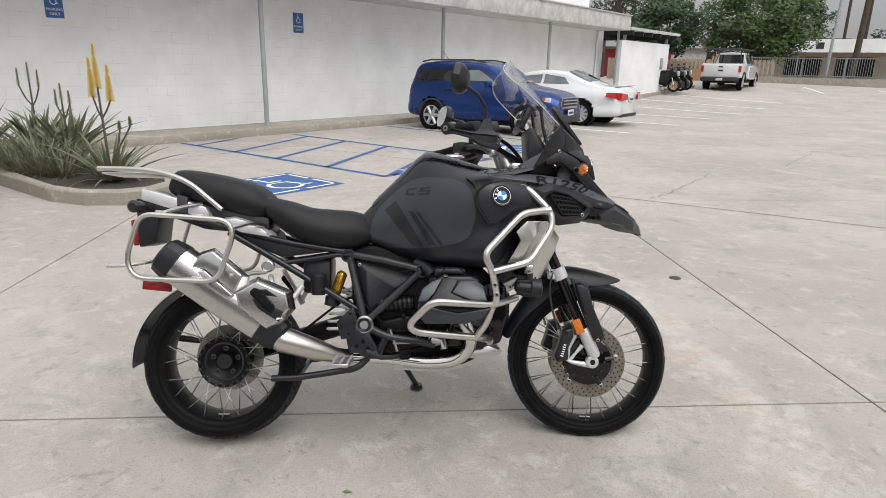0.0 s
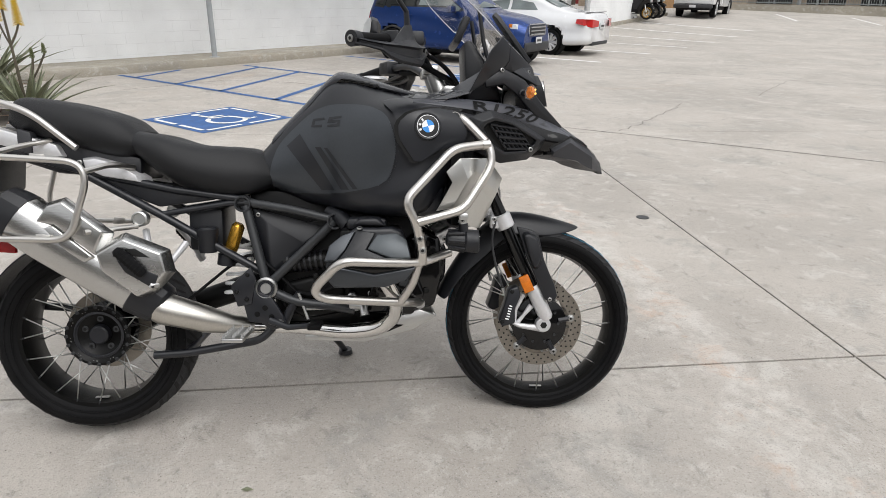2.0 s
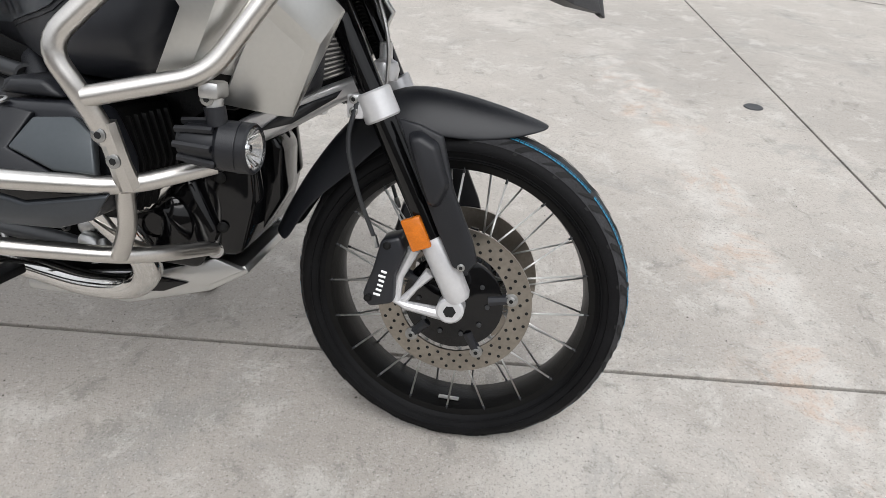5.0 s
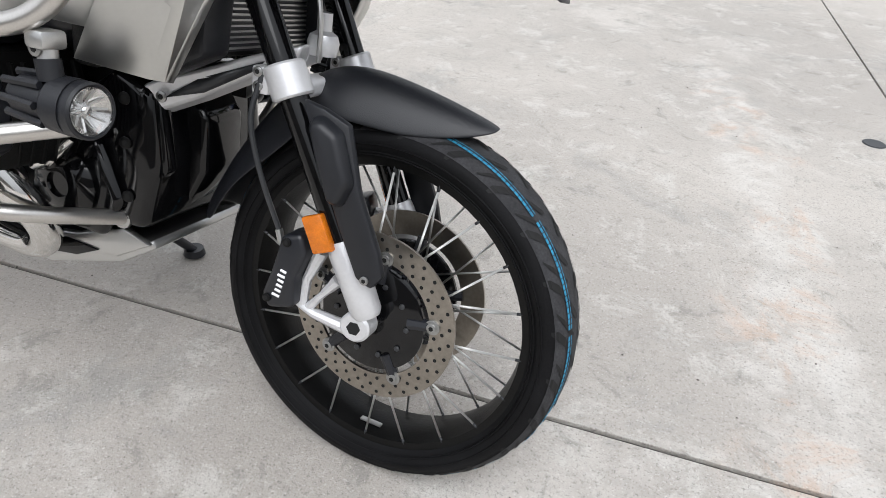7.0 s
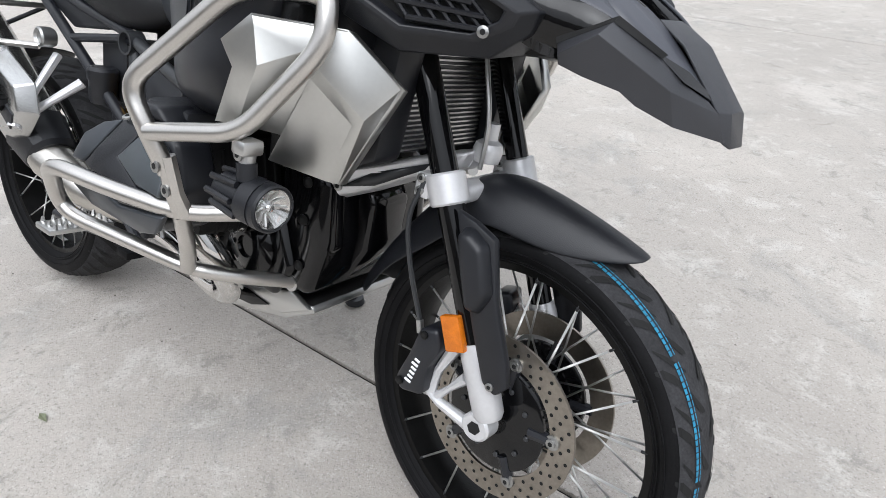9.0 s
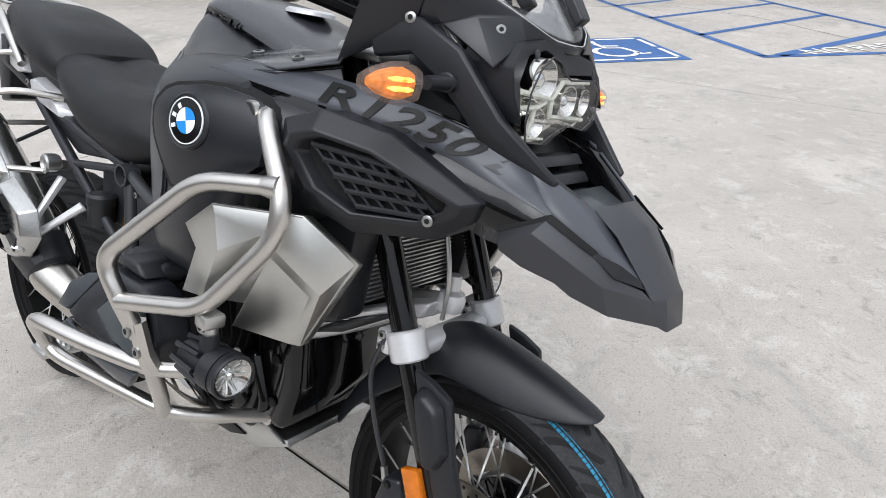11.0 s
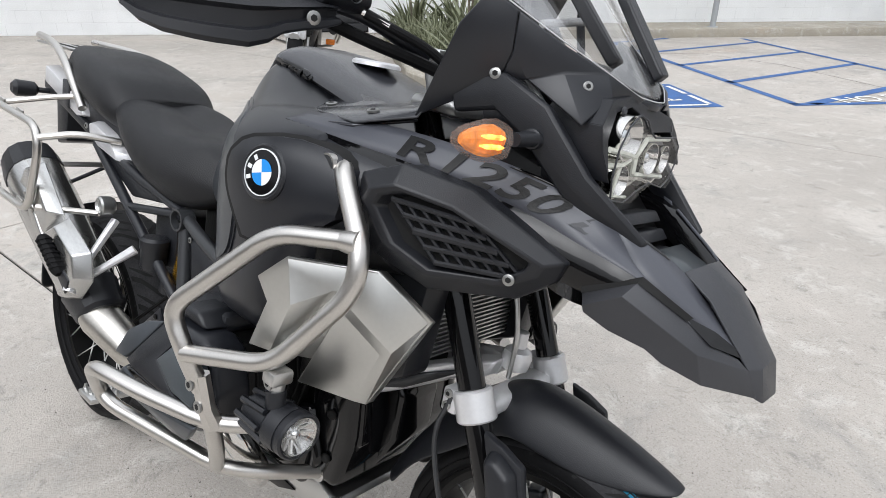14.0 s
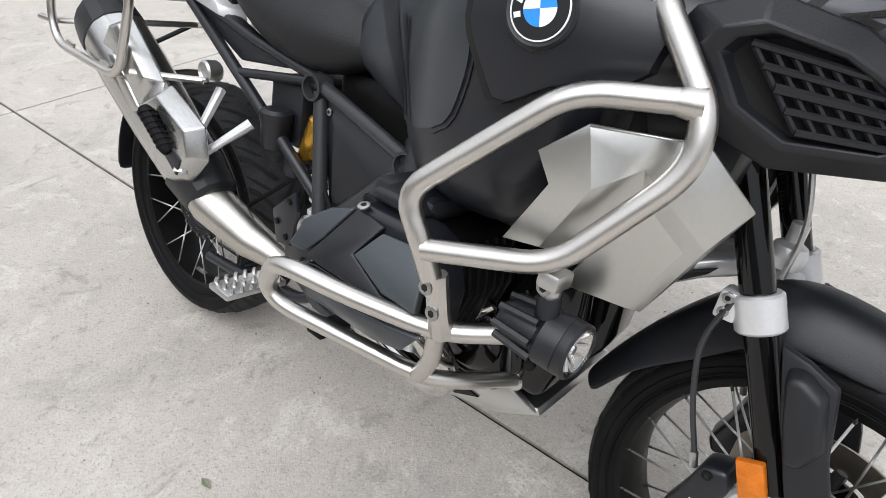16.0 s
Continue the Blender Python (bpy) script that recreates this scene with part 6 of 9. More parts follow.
pair("shield_rim", rim_bm, M["shield"], solid=0.003)
rad = part("radiator", box(1.175, 1.215, -0.300, 0.300, 0.700, 0.930, 0.01), M["engine"], bike, "black radiator")
part("radiator_core", box(1.240, 1.250, -0.130, 0.130, 0.720, 0.930, 0.0), M["greyplastic"], rad)
for k in range(24):
    z = 0.724 + 0.0082 * k
    part("radiator_fin", box(1.250, 1.254, -0.128, 0.128, z, z + 0.0030), M["alu"], rad)
for sg in (-1, 1):
    part("radiator_duct", prism([(1.10, 0.72), (1.10, 0.90), (1.22, 0.95), (1.30, 0.90), (1.28, 0.72), (1.20, 0.68)], sg * 0.13, sg * 0.190, 0.01), M["plastic"], bike, "black radiator duct")
    low_fairing = [(0.902, 0.766), (0.955, 0.728), (1.083, 0.722), (1.150, 0.728), (1.165, 0.800), (1.150, 0.900), (1.047, 0.920), (0.943, 0.930), (0.901, 0.866)]
    lf = part("tank_skirt", prism(low_fairing, sg * 0.150, sg * 0.284, 0.022, 3, 0.94), M["matblack"], bike, "black lower tank fairing")
    bolt(lf, (1.029, sg * 0.302, 0.781), 0.009, (0, sg, 0))


# -- nose: side strips, air scoops, beak --
def grid_faces(a, b):
    """Quads between two point rows of equal length: corners and faces."""
    n = len(a)
    return list(a) + list(b), [(i, n + i, n + i + 1, i + 1) for i in range(n - 1)]


TOP = [(1.060, -0.245, 1.086), (1.180, -0.222, 1.092), (1.330, -0.192, 1.084), (1.462, -0.150, 1.060), (1.557, -0.095, 1.018), (1.612, -0.070, 0.984), (1.689, -0.052, 0.914)]
LOW = [(1.060, -0.285, 1.072), (1.180, -0.268, 1.062), (1.300, -0.228, 1.048), (1.404, -0.188, 1.028), (1.490, -0.164, 1.004), (1.580, -0.140, 0.979), (1.690, -0.056, 0.912)]
SIDE = [(1.120, -0.290, 1.030), (1.220, -0.275, 1.000), (1.330, -0.230, 0.985), (1.420, -0.180, 0.955), (1.490, -0.150, 0.925), (1.570, -0.132, 0.925), (1.640, -0.070, 0.915)]
INNER = [(1.100, -0.120, 1.080), (1.200, -0.110, 1.075), (1.330, -0.120, 1.060), (1.450, -0.115, 1.020), (1.545, -0.075, 0.985), (1.620, -0.045, 0.940), (1.690, -0.015, 0.890)]
def drawn(line):
    """A fine smooth row of points through a few."""
    return [tuple(spline([p[k] for p in line], 6 * i / 36) for k in range(3)) for i in range(37)]


for mirrored in (False, True):
    sg = 1 if mirrored else -1
    top, low = drawn(TOP), drawn(LOW)
    # a crease leaves the upper edge and falls to the lower one; the facet above it looks at the sky
    def crease(i):
        w = min(1.0, max(0.0, (i / 6 - 3.35) / 1.95))
        c = [a + (b - a) * w for a, b in zip(top[i], low[i])]
        out = 0.0075 * math.sin(math.pi * w)
        return (c[0] + out * 0.2, c[1] - out, c[2] + out * 0.35)
    mid = [crease(i) for i in range(37)]
    def ruled(a, b, n=3):
        """Rows between two edges, so that the shading runs evenly."""
        rows = [[tuple(p[k] + (q[k] - p[k]) * j / n for k in range(3)) for p, q in zip(a, b)] for j in range(n + 1)]
        m = len(a)
        return [p for r in rows for p in r], [(j * m + i, (j + 1) * m + i, (j + 1) * m + i + 1, j * m + i + 1) for j in range(n) for i in range(m - 1)]
    v, f = ruled(mid[:32], low[:32])
    st = part("nose_strip", faces(v, f, mirrored), M["stripgrey"], bike, "satin grey nose strip with dark model figures", solid=0.004, angle=60)
    v, f = ruled(top[21:], mid[21:])
    part("nose_strip", faces(v, f, mirrored), M["stripgrey"], bike, "satin grey upper facet of the nose strip", solid=0.004, angle=60)
    v, f = grid_faces(drawn(LOW), drawn(SIDE))
    part("nose_flank", faces(v, f, mirrored), M["gloss"], bike, "gloss black nose flank", solid=0.004)
    v, f = grid_faces(drawn(INNER), drawn(TOP))
    part("nose_inner", faces(v, f, mirrored), M["gloss"], bike, solid=0.004)
    # dark model figures along the strip
    def strip_pt(u, w):
        a = Vector([spline([p[k] for p in TOP], u) for k in range(3)])
        b = Vector([spline([p[k] for p in LOW], u) for k in range(3)])
        return a.lerp(b, w) + Vector((0.1, -0.6, 0.75)) * 0.0026
    fig = bpy.data.curves.new("figures", "FONT")
    fig.body, fig.size, fig.resolution_u, fig.space_character, fig.shear = "R1250", 1.0, 3, 1.10, 0.0
    fig.offset = 0.022
    fob = bpy.data.objects.new("figures", fig)
    tmp = fob.to_mesh()
    fbm = bmesh.new()
    fbm.from_mesh(tmp)
    fob.to_mesh_clear()
    bpy.data.objects.remove(fob)
    bmesh.ops.subdivide_edges(fbm, edges=[e for e in fbm.edges if e.calc_length() > 0.2], cuts=2)
    wide = max(w_.co.x for w_ in fbm.verts)
    for w_ in fbm.verts:
        a_, b_ = w_.co.x / wide, w_.co.y / 0.72
        if mirrored:
            a_ = 1 - a_
        w_.co = strip_pt(1.42 + 1.86 * a_ + 0.10 * (1 - b_), 0.90 - 0.74 * b_)
        if mirrored:
            w_.co.y = -w_.co.y
    bmesh.ops.recalc_face_normals(fbm, faces=fbm.faces)
    part("lettering", fbm, M["engine"], st, smooth=False)
    for w0, w1, u0, u1 in ((0.20, 0.44, 3.52, 3.86), (0.50, 0.74, 3.58, 3.84)):
        vs = [strip_pt(u, w) for u, w in ((u0, w0), (u1, w0), (u1 + 0.03, w1), (u0 + 0.03, w1))]
        part("letter_bar", faces([tuple(p) for p in vs], [(3, 2, 1, 0)], mirrored), M["greyplastic"], st, smooth=False)
    # air scoop with slotted insert
    OUT = [(1.205, -0.262, 1.000), (1.235, -0.285, 1.032), (1.295, -0.275, 1.056), (1.372, -0.226, 1.040), (1.492, -0.176, 0.974), (1.480, -0.165, 0.945), (1.432, -0.175, 0.905), (1.335, -0.235, 0.893), (1.262, -0.270, 0.925)]
    RIM = [(1.258, -0.302, 1.000), (1.272, -0.304, 1.018), (1.304, -0.296, 1.030), (1.370, -0.258, 1.018), (1.474, -0.196, 0.966), (1.466, -0.192, 0.950), (1.428, -0.203, 0.926), (1.345, -0.258, 0.920), (1.292, -0.286, 0.948)]
    MID = [(x * 0.86 + 1.362 * 0.14, y * 0.86 - 0.25 * 0.14, z * 0.86 + 0.975 * 0.14) for x, y, z in RIM]
    FLR = [(x * 0.80 + 1.362 * 0.20, y * 0.80 - 0.25 * 0.20 + 0.016, z * 0.80 + 0.975 * 0.20) for x, y, z in RIM]
    BACK = [(x, -0.10, z * 0.9 + 0.098) for x, y, z in OUT]
    n = len(OUT)
    rings = [BACK, OUT, RIM, MID, FLR]
    v = [p for r in rings for p in r]
    f = [(k * n + i, k * n + (i + 1) % n, (k + 1) * n + (i + 1) % n, (k + 1) * n + i) for k in range(4) for i in range(n)]
    f = [q[::-1] for q in f]
    pod = part("air_scoop", faces(v, f, mirrored), M["plastic"], bike, "black plastic air scoop with slotted insert", bev=0.006, angle=30)
    part("scoop_floor", faces(FLR, [tuple(range(n))[::-1]], mirrored), M["dark"], pod, smooth=False)
    fx = Vector((0.88, 0.38, -0.27)).normalized()
    for j in range(5):
        a = Vector((1.296, -0.297, 1.010)).lerp(Vector((1.352, -0.262, 0.938)), j / 4.0)
        b = Vector((1.392, -0.246, 1.000)).lerp(Vector((1.445, -0.203, 0.940)), j / 4.0)
        if mirrored:
            a.y, b.y = -a.y, -b.y
        inw = Vector((0, 0.010 if not mirrored else -0.010, 0))
        part("scoop_bar", rod(a + inw, b + inw, 0.0052 if j == 2 else 0.0038, 6), M["plastic"], pod)
    for i in range(7):
        a = Vector((1.296, -0.297, 1.010)).lerp(Vector((1.392, -0.246, 1.000)), i / 6.0)
        b = Vector((1.352, -0.262, 0.938)).lerp(Vector((1.445, -0.203, 0.940)), i / 6.0)
        if mirrored:
            a.y, b.y = -a.y, -b.y
        inw = Vector((0, 0.013 if not mirrored else -0.013, 0))
        part("scoop_bar", rod(a + inw, b + inw, 0.0032, 6), M["plastic"], pod)
    bolt(pod, (1.437, sg * 0.206, 0.938), 0.008, (0.3, sg, 0))
    # lower cheek of the beak: crisp facets round a long crease, with a slot let into its top edge
    CH = [(1.513, -0.151, 0.942), (1.519, -0.148, 0.917), (1.524, -0.164, 0.930), (1.574, -0.169, 0.962), (1.580, -0.147, 0.979), (1.661, -0.122, 0.915), (1.640, -0.121, 0.950), (1.667, -0.106, 0.927),
          (1.689, -0.060, 0.910), (1.703, -0.052, 0.898), (1.716, -0.038, 0.864), (1.668, -0.100, 0.874), (1.626, -0.130, 0.890), (1.606, -0.142, 0.903), (1.560, -0.154, 0.910), (1.540, 0.0, 0.925), (1.640, 0.0, 0.900), (1.716, 0.0, 0.866)]
    CHF = [(0, 1, 2), (0, 2, 3, 4), (4, 3, 5, 6), (6, 5, 7), (7, 5, 9, 8), (2, 1, 14, 3), (3, 14, 13, 5), (13, 12, 5), (5, 12, 11), (5, 11, 10, 9), (1, 15, 14), (14, 15, 16, 13), (13, 16, 12), (12, 16, 11), (11, 16, 17, 10)]
    part("beak_cheek", faces(CH, CHF, mirrored), M["greyplastic"], bike, "dark grey plastic beak cheek", solid=0.003, bev=0.0022, angle=24)
    part("beak_slot", faces([(1.628, -0.128, 0.957), (1.669, -0.109, 0.9275), (1.691, -0.061, 0.9125), (1.683, -0.062, 0.922), (1.664, -0.090, 0.940)], [(0, 1, 2, 3, 4)], mirrored), M["gloss"], bike, smooth=False)
    part("beak_gap", faces([(1.508, -0.150, 0.950), (1.513, -0.153, 0.941), (1.580, -0.149, 0.978), (1.640, -0.124, 0.949), (1.644, -0.118, 0.954), (1.582, -0.142, 0.986)], [(0, 1, 2, 5), (5, 2, 3, 4)], mirrored), M["dark"], bike, smooth=False)
BK = [(1.602, -0.070, 0.992), (1.604, 0.0, 0.996), (1.602, 0.070, 0.992), (1.642, -0.068, 0.968), (1.652, 0.0, 0.972), (1.642, 0.068, 0.968), (1.702, -0.053, 0.900), (1.711, 0.0, 0.902), (1.702, 0.053, 0.900), (1.716, -0.037, 0.863), (1.724, -0.026, 0.858), (1.724, 0.026, 0.858), (1.716, 0.037, 0.863), (1.712, -0.030, 0.900), (1.712, 0.030, 0.900), (1.590, -0.030, 0.960), (1.590, 0.030, 0.960)]
BKF = [(0, 1, 4, 3), (1, 2, 5, 4), (3, 4, 7, 13, 6), (4, 5, 8, 14, 7), (6, 13, 10, 9), (13, 7, 14, 11, 10), (14, 8, 12, 11), (1, 0, 15, 16, 2)]
part("beak_top", faces(BK, [q[::-1] for q in BKF]), M["greyplastic"], bike, "dark grey plastic beak plate", solid=0.004, bev=0.0022, angle=22)
part("beak_insert", faces([(1.545, -0.070, 0.998), (1.545, 0.070, 0.998), (1.612, 0.058, 0.975), (1.612, -0.058, 0.975)], [(0, 3, 2, 1)]), M["headgrey"], bike, "pale grey insert behind the beak plate", solid=0.003)
part("nose_core", prism([(1.08, 0.96), (1.08, 1.06), (1.30, 1.10), (1.44, 1.06), (1.52, 0.98), (1.50, 0.92), (1.30, 0.90)], -0.105, 0.105, 0.01), M["engine"], bike)
for k in range(3):
    z = 1.030 - 0.024 * k
    x = 1.495 + 0.016 * k
    part("nose_louvre", prism([(x - 0.04, z), (x, z + 0.006), (x + 0.012, z - 0.008), (x - 0.04, z - 0.012)], -0.075 - 0.004 * k, 0.062 + 0.004 * k, 0.003), M["plastic"], bike)

# -- headlamp --
HL = [(-0.083, 1.168), (-0.060, 1.163), (-0.042, 1.148), (-0.026, 1.142), (0.060, 1.145), (0.084, 1.133), (0.089, 1.108), (0.074, 1.083), (0.046, 1.072), (-0.012, 1.080), (-0.044, 1.068), (-0.072, 1.053), (-0.110, 1.056), (-0.119, 1.084), (-0.118, 1.120), (-0.105, 1.150)]


def facing(outline, x0, x1, grow=0.0, bev=0.0, slope=0.10):
    """A lamp-shaped solid from an outline of (y, z), its depth along x."""
    cy, cz = sum(p[0] for p in outline) / len(outline), sum(p[1] for p in outline) / len(outline)
    pr = [(cy + (y - cy) * (1 + grow), cz + (z - cz) * (1 + grow)) for y, z in outline]
    bm = bmesh.new()
    a = [bm.verts.new((x0, y, z)) for y, z in pr]
    b = [bm.verts.new((x1 - slope * (z - 1.10), y, z)) for y, z in pr]
    bm.faces.new(a)
    bm.faces.new(b[::-1])
    m_ = len(pr)
    for i in range(m_):
        bm.faces.new((a[i], b[i], b[(i + 1) % m_], a[(i + 1) % m_]))
    bmesh.ops.recalc_face_normals(bm, faces=bm.faces)
    if bev:
        bmesh.ops.bevel(bm, geom=bm.edges[:], offset=bev, segments=2, affect="EDGES", clamp_overlap=True)
    return bm


lampshell = part("headlamp", facing(HL, 1.400, 1.462, 0.20, 0.006), M["plastic"], bike, "asymmetric headlamp with clear lens and lit strips")
part("lamp_mask", facing(HL, 1.440, 1.478, 0.0, 0.002), M["reflector"], lampshell, "bright reflector behind the lens")
part("lamp_bezel", facing([(-0.020, 1.138), (0.056, 1.141), (0.078, 1.130), (0.082, 1.106), (0.068, 1.086), (0.040, 1.078), (-0.012, 1.086), (-0.036, 1.096), (-0.034, 1.122)], 1.470, 1.481, 0.0, 0.002), M["framegrey"], lampshell)
for cy_, cz_, r_ in ((-0.086, 1.136, 0.028), (-0.014, 1.112, 0.021), (0.040, 1.112, 0.019), (-0.088, 1.080, 0.020)):
    part("lamp_bowl", lathe([(0.0, 0.000), (r_ * 0.4, 0.002), (r_ * 0.75, 0.009), (r_, 0.018), (r_ * 1.06, 0.018), (r_ * 1.08, 0.0)], axis="x", seg=32, centre=(1.4745, cy_, cz_), full=False), M["chrome"], lampshell)
    part("lamp_eye", lathe([(r_ * 0.42, 0.0), (r_ * 0.42, 0.008), (r_ * 0.28, 0.012), (0.0, 0.014)], axis="x", seg=24, centre=(1.4755, cy_, cz_), full=False), M["mirror"], lampshell)
for pts, wd in (([(-0.121, 1.127), (-0.084, 1.124), (-0.046, 1.120)], 0.0052), ([(-0.046, 1.120), (-0.024, 1.145)], 0.0048), ([(-0.024, 1.145), (0.060, 1.148)], 0.0040), ([(-0.046, 1.120), (-0.044, 1.098)], 0.0050), ([(-0.044, 1.097), (0.060, 1.094)], 0.0048),
                ([(-0.120, 1.106), (-0.082, 1.108), (-0.060, 1.116)], 0.0050), ([(-0.082, 1.107), (-0.092, 1.066)], 0.0036), ([(-0.104, 1.068), (-0.050, 1.066)], 0.0030)):
    part("light_strip", tube([(1.490 - 0.02 * (z - 1.10), y - 0.010, z - 0.007) for y, z in pts], wd * 0.75, 6), M["ledwhite"], lampshell, "lit daytime running strip")
lens = part("headlamp_lens", facing(HL, 1.494, 1.500, 0.0, 0.002), M["lens"], lampshell)
lens.visible_shadow = False
for i in range(0, len(HL)):
    p_, q_ = HL[i], HL[(i + 1) % len(HL)]
    part("lens_rim", rod((1.496, p_[0], p_[1]), (1.496, q_[0], q_[1]), 0.0013, 6), M["greyplastic"], lampshell)
hood = [(-0.128, 1.090), (-0.142, 1.125), (-0.140, 1.158), (-0.110, 1.190), (-0.060, 1.200), (-0.020, 1.192), (0.040, 1.188), (0.090, 1.182), (0.114, 1.160), (0.118, 1.115), (0.100, 1.142), (0.078, 1.162), (-0.010, 1.158), (-0.028, 1.176), (-0.062, 1.186), (-0.102, 1.176), (-0.127, 1.142), (-0.130, 1.100)]
hood = [(y * 1.02 - 0.004, z - 0.011) for y, z in hood]
part("headlamp_hood", facing(hood, 1.395, 1.496, 0.0, 0.004, 0.30), M["plastic"], lampshell, "black plastic headlamp hood")
for yy, zz in ((-0.093, 1.169), (0.088, 1.156)):
    bolt(lampshell, (1.476, yy, zz), 0.005, (1, 0, 0.2), material=M["greyplastic"])

# -- screen, cowls, deflectors --
SR = [[(1.473, 0.0, 1.188), (1.470, 0.048, 1.190), (1.448, 0.100, 1.211), (1.405, 0.152, 1.239), (1.333, 0.215, 1.285)],
      [(1.385, 0.0, 1.288), (1.380, 0.048, 1.291), (1.366, 0.095, 1.299), (1.325, 0.160, 1.320), (1.265, 0.222, 1.352)],
      [(1.298, 0.0, 1.395), (1.293, 0.048, 1.397), (1.280, 0.095, 1.403), (1.245, 0.160, 1.412), (1.190, 0.215, 1.420)],
      [(1.215, 0.0, 1.500), (1.210, 0.046, 1.500), (1.198, 0.090, 1.500), (1.170, 0.145, 1.490), (1.130, 0.190, 1.470)],
      [(1.158, 0.0, 1.575), (1.155, 0.036, 1.572), (1.149, 0.070, 1.567), (1.132, 0.115, 1.545), (1.112, 0.150, 1.510)]]
bm = bmesh.new()
g = [[bm.verts.new((x, -y, z)) for x, y, z in r[:0:-1]] + [bm.verts.new(p) for p in r] for r in SR]
for r0, r1 in zip(g, g[1:]):
    for k in range(8):
        bm.faces.new((r0[k], r0[k + 1], r1[k + 1], r1[k]))
bmesh.ops.recalc_face_normals(bm, faces=bm.faces)
screen = part("windscreen", bm, M["clear"], bike, "tall clear windscreen", sub=2, solid=0.003)
screen.visible_shadow = False
rimline = [(x, -y, z) for x, y, z in SR[0][::-1]] + [p for p in SR[0][1:]]
part("screen_edge", tube(rounded(rimline, 0.012, 4), 0.0010, 6), M["silver"], screen)
edge = [(x, -y, z) for x, y, z in [r[4] for r in SR]] + [(1.132, -0.115, 1.545), (1.150, -0.065, 1.568), (1.158, 0, 1.575), (1.150, 0.065, 1.568), (1.132, 0.115, 1.545)] + [r[4] for r in SR[::-1]]
part("screen_edge", tube(rounded(edge, 0.03, 4), 0.0015, 6), M["silver"], screen)
for sg in (-1, 1):
    a, b = Vector((1.440, sg * 0.084, 1.218)), Vector((1.314, sg * 0.116, 1.366))
    d = (b - a).normalized()
    side = Vector((0.15, sg * 1, 0.1)).normalized()
    nrm = d.cross(side).normalized()
    if nrm.x < 0:
        nrm = -nrm
    secs = []
    for u, wd in ((0.0, 0.010), (0.04, 0.013), (0.5, 0.015), (0.9, 0.014), (1.0, 0.006)):
        c = a.lerp(b, u) + nrm * 0.010
        secs.append([c + side * wd + nrm * 0.007, c - side * wd + nrm * 0.007, c - side * wd * 1.1 - nrm * 0.010, c + side * wd * 1.1 - nrm * 0.010])
    part("screen_spoiler", loft(secs), M["plastic"], bike, "black rubber strip on the windscreen", bev=0.003)
    m_ = sg > 0
    CW = dict(A=(1.233, -0.204, 1.112), B=(1.300, -0.222, 1.240), C=(1.335, -0.216, 1.284), S=(1.362, -0.192, 1.264), D=(1.405, -0.154, 1.236), E=(1.448, -0.102, 1.209), F=(1.472, -0.040, 1.187), G=(1.362, -0.188, 1.216), T=(1.3625, -0.1879, 1.2155),
              H=(1.410, -0.142, 1.200), I=(1.336, -0.170, 1.176), J=(1.376, -0.166, 1.186), K=(1.461, -0.160, 1.140), L=(1.458, -0.098, 1.180), N=(1.466, -0.046, 1.178), P=(1.3625, -0.1916, 1.2635))
    def sheet(polys):
        used = sorted(set("".join(polys)))
        return faces([CW[k] for k in used], [tuple(used.index(k) for k in q) for q in polys], m_)
    part("screen_cowl", sheet(("BCSG", "ABGI")), M["matblack"], bike, "matt black screen side cowl", solid=0.005, bev=0.004, angle=25)
    part("front_cowl_side", sheet(("PDHT", "DEH", "THJ", "TJI", "JHK", "HELK", "EFNL")), M["matblack"], bike, "matt black front cowl panel", solid=0.005, bev=0.003, angle=25)
    part("cowl_seam", faces([(1.3600, -0.1950, 1.2640), (1.3634, -0.1918, 1.2616), (1.3640, -0.1888, 1.2145), (1.3606, -0.1904, 1.2160)], [(0, 3, 2, 1)], m_), M["dark"], bike, smooth=False)
    bolt(bike, (1.438, sg * 0.126, 1.190), 0.0065, (0.75, sg * 0.7, 0.25))
    bolt(bike, (1.342, sg * 0.188, 1.186), 0.0075, (0.4, sg * 0.9, 0.1))
    part("cowl_rod", tube([(1.362, sg * 0.150, 1.190), (1.402, sg * 0.146, 1.150)], 0.0045, 10), M["alu"], bike)
    ARM = [(1.285, sg * 0.186, 1.148), (1.350, sg * 0.178, 1.166), (1.402, sg * 0.168, 1.138), (1.470, sg * 0.150, 1.066), (1.555, sg * 0.112, 1.010)]
    secs = []
    for i, p in enumerate(ARM):
        q = Vector(p)
        t = (Vector(ARM[min(i + 1, 4)]) - Vector(ARM[max(i - 1, 0)])).normalized()
        up = Vector((0, 1, 0)).cross(t).normalized()
        if up.z < 0:
            up = -up
        hgt = (0.020, 0.024, 0.026, 0.022, 0.008)[i]
        wd = (0.012, 0.014, 0.014, 0.013, 0.008)[i]
        yv = Vector((0, 1, 0))
        secs.append([q + up * hgt + yv * wd * 0.6, q + up * hgt - yv * wd * 0.6, q - yv * wd, q - up * hgt - yv * wd * 0.6, q - up * hgt + yv * wd * 0.6, q + yv * wd])
    part("nose_arm", loft(secs), M["plastic"], bike, "black plastic nose side arm", bev=0.004)
    FP = [(0.934, -0.178, 1.098), (1.068, -0.266, 1.074), (1.160, -0.248, 1.084), (1.210, -0.170, 1.106), (1.100, -0.135, 1.118), (0.960, -0.130, 1.128)]
    part("side_fairing", faces(FP, [(0, 1, 4, 5), (1, 2, 3, 4)], m_), M["satin"], bike, "satin black fairing beside the tank cover", solid=0.006, bev=0.003)
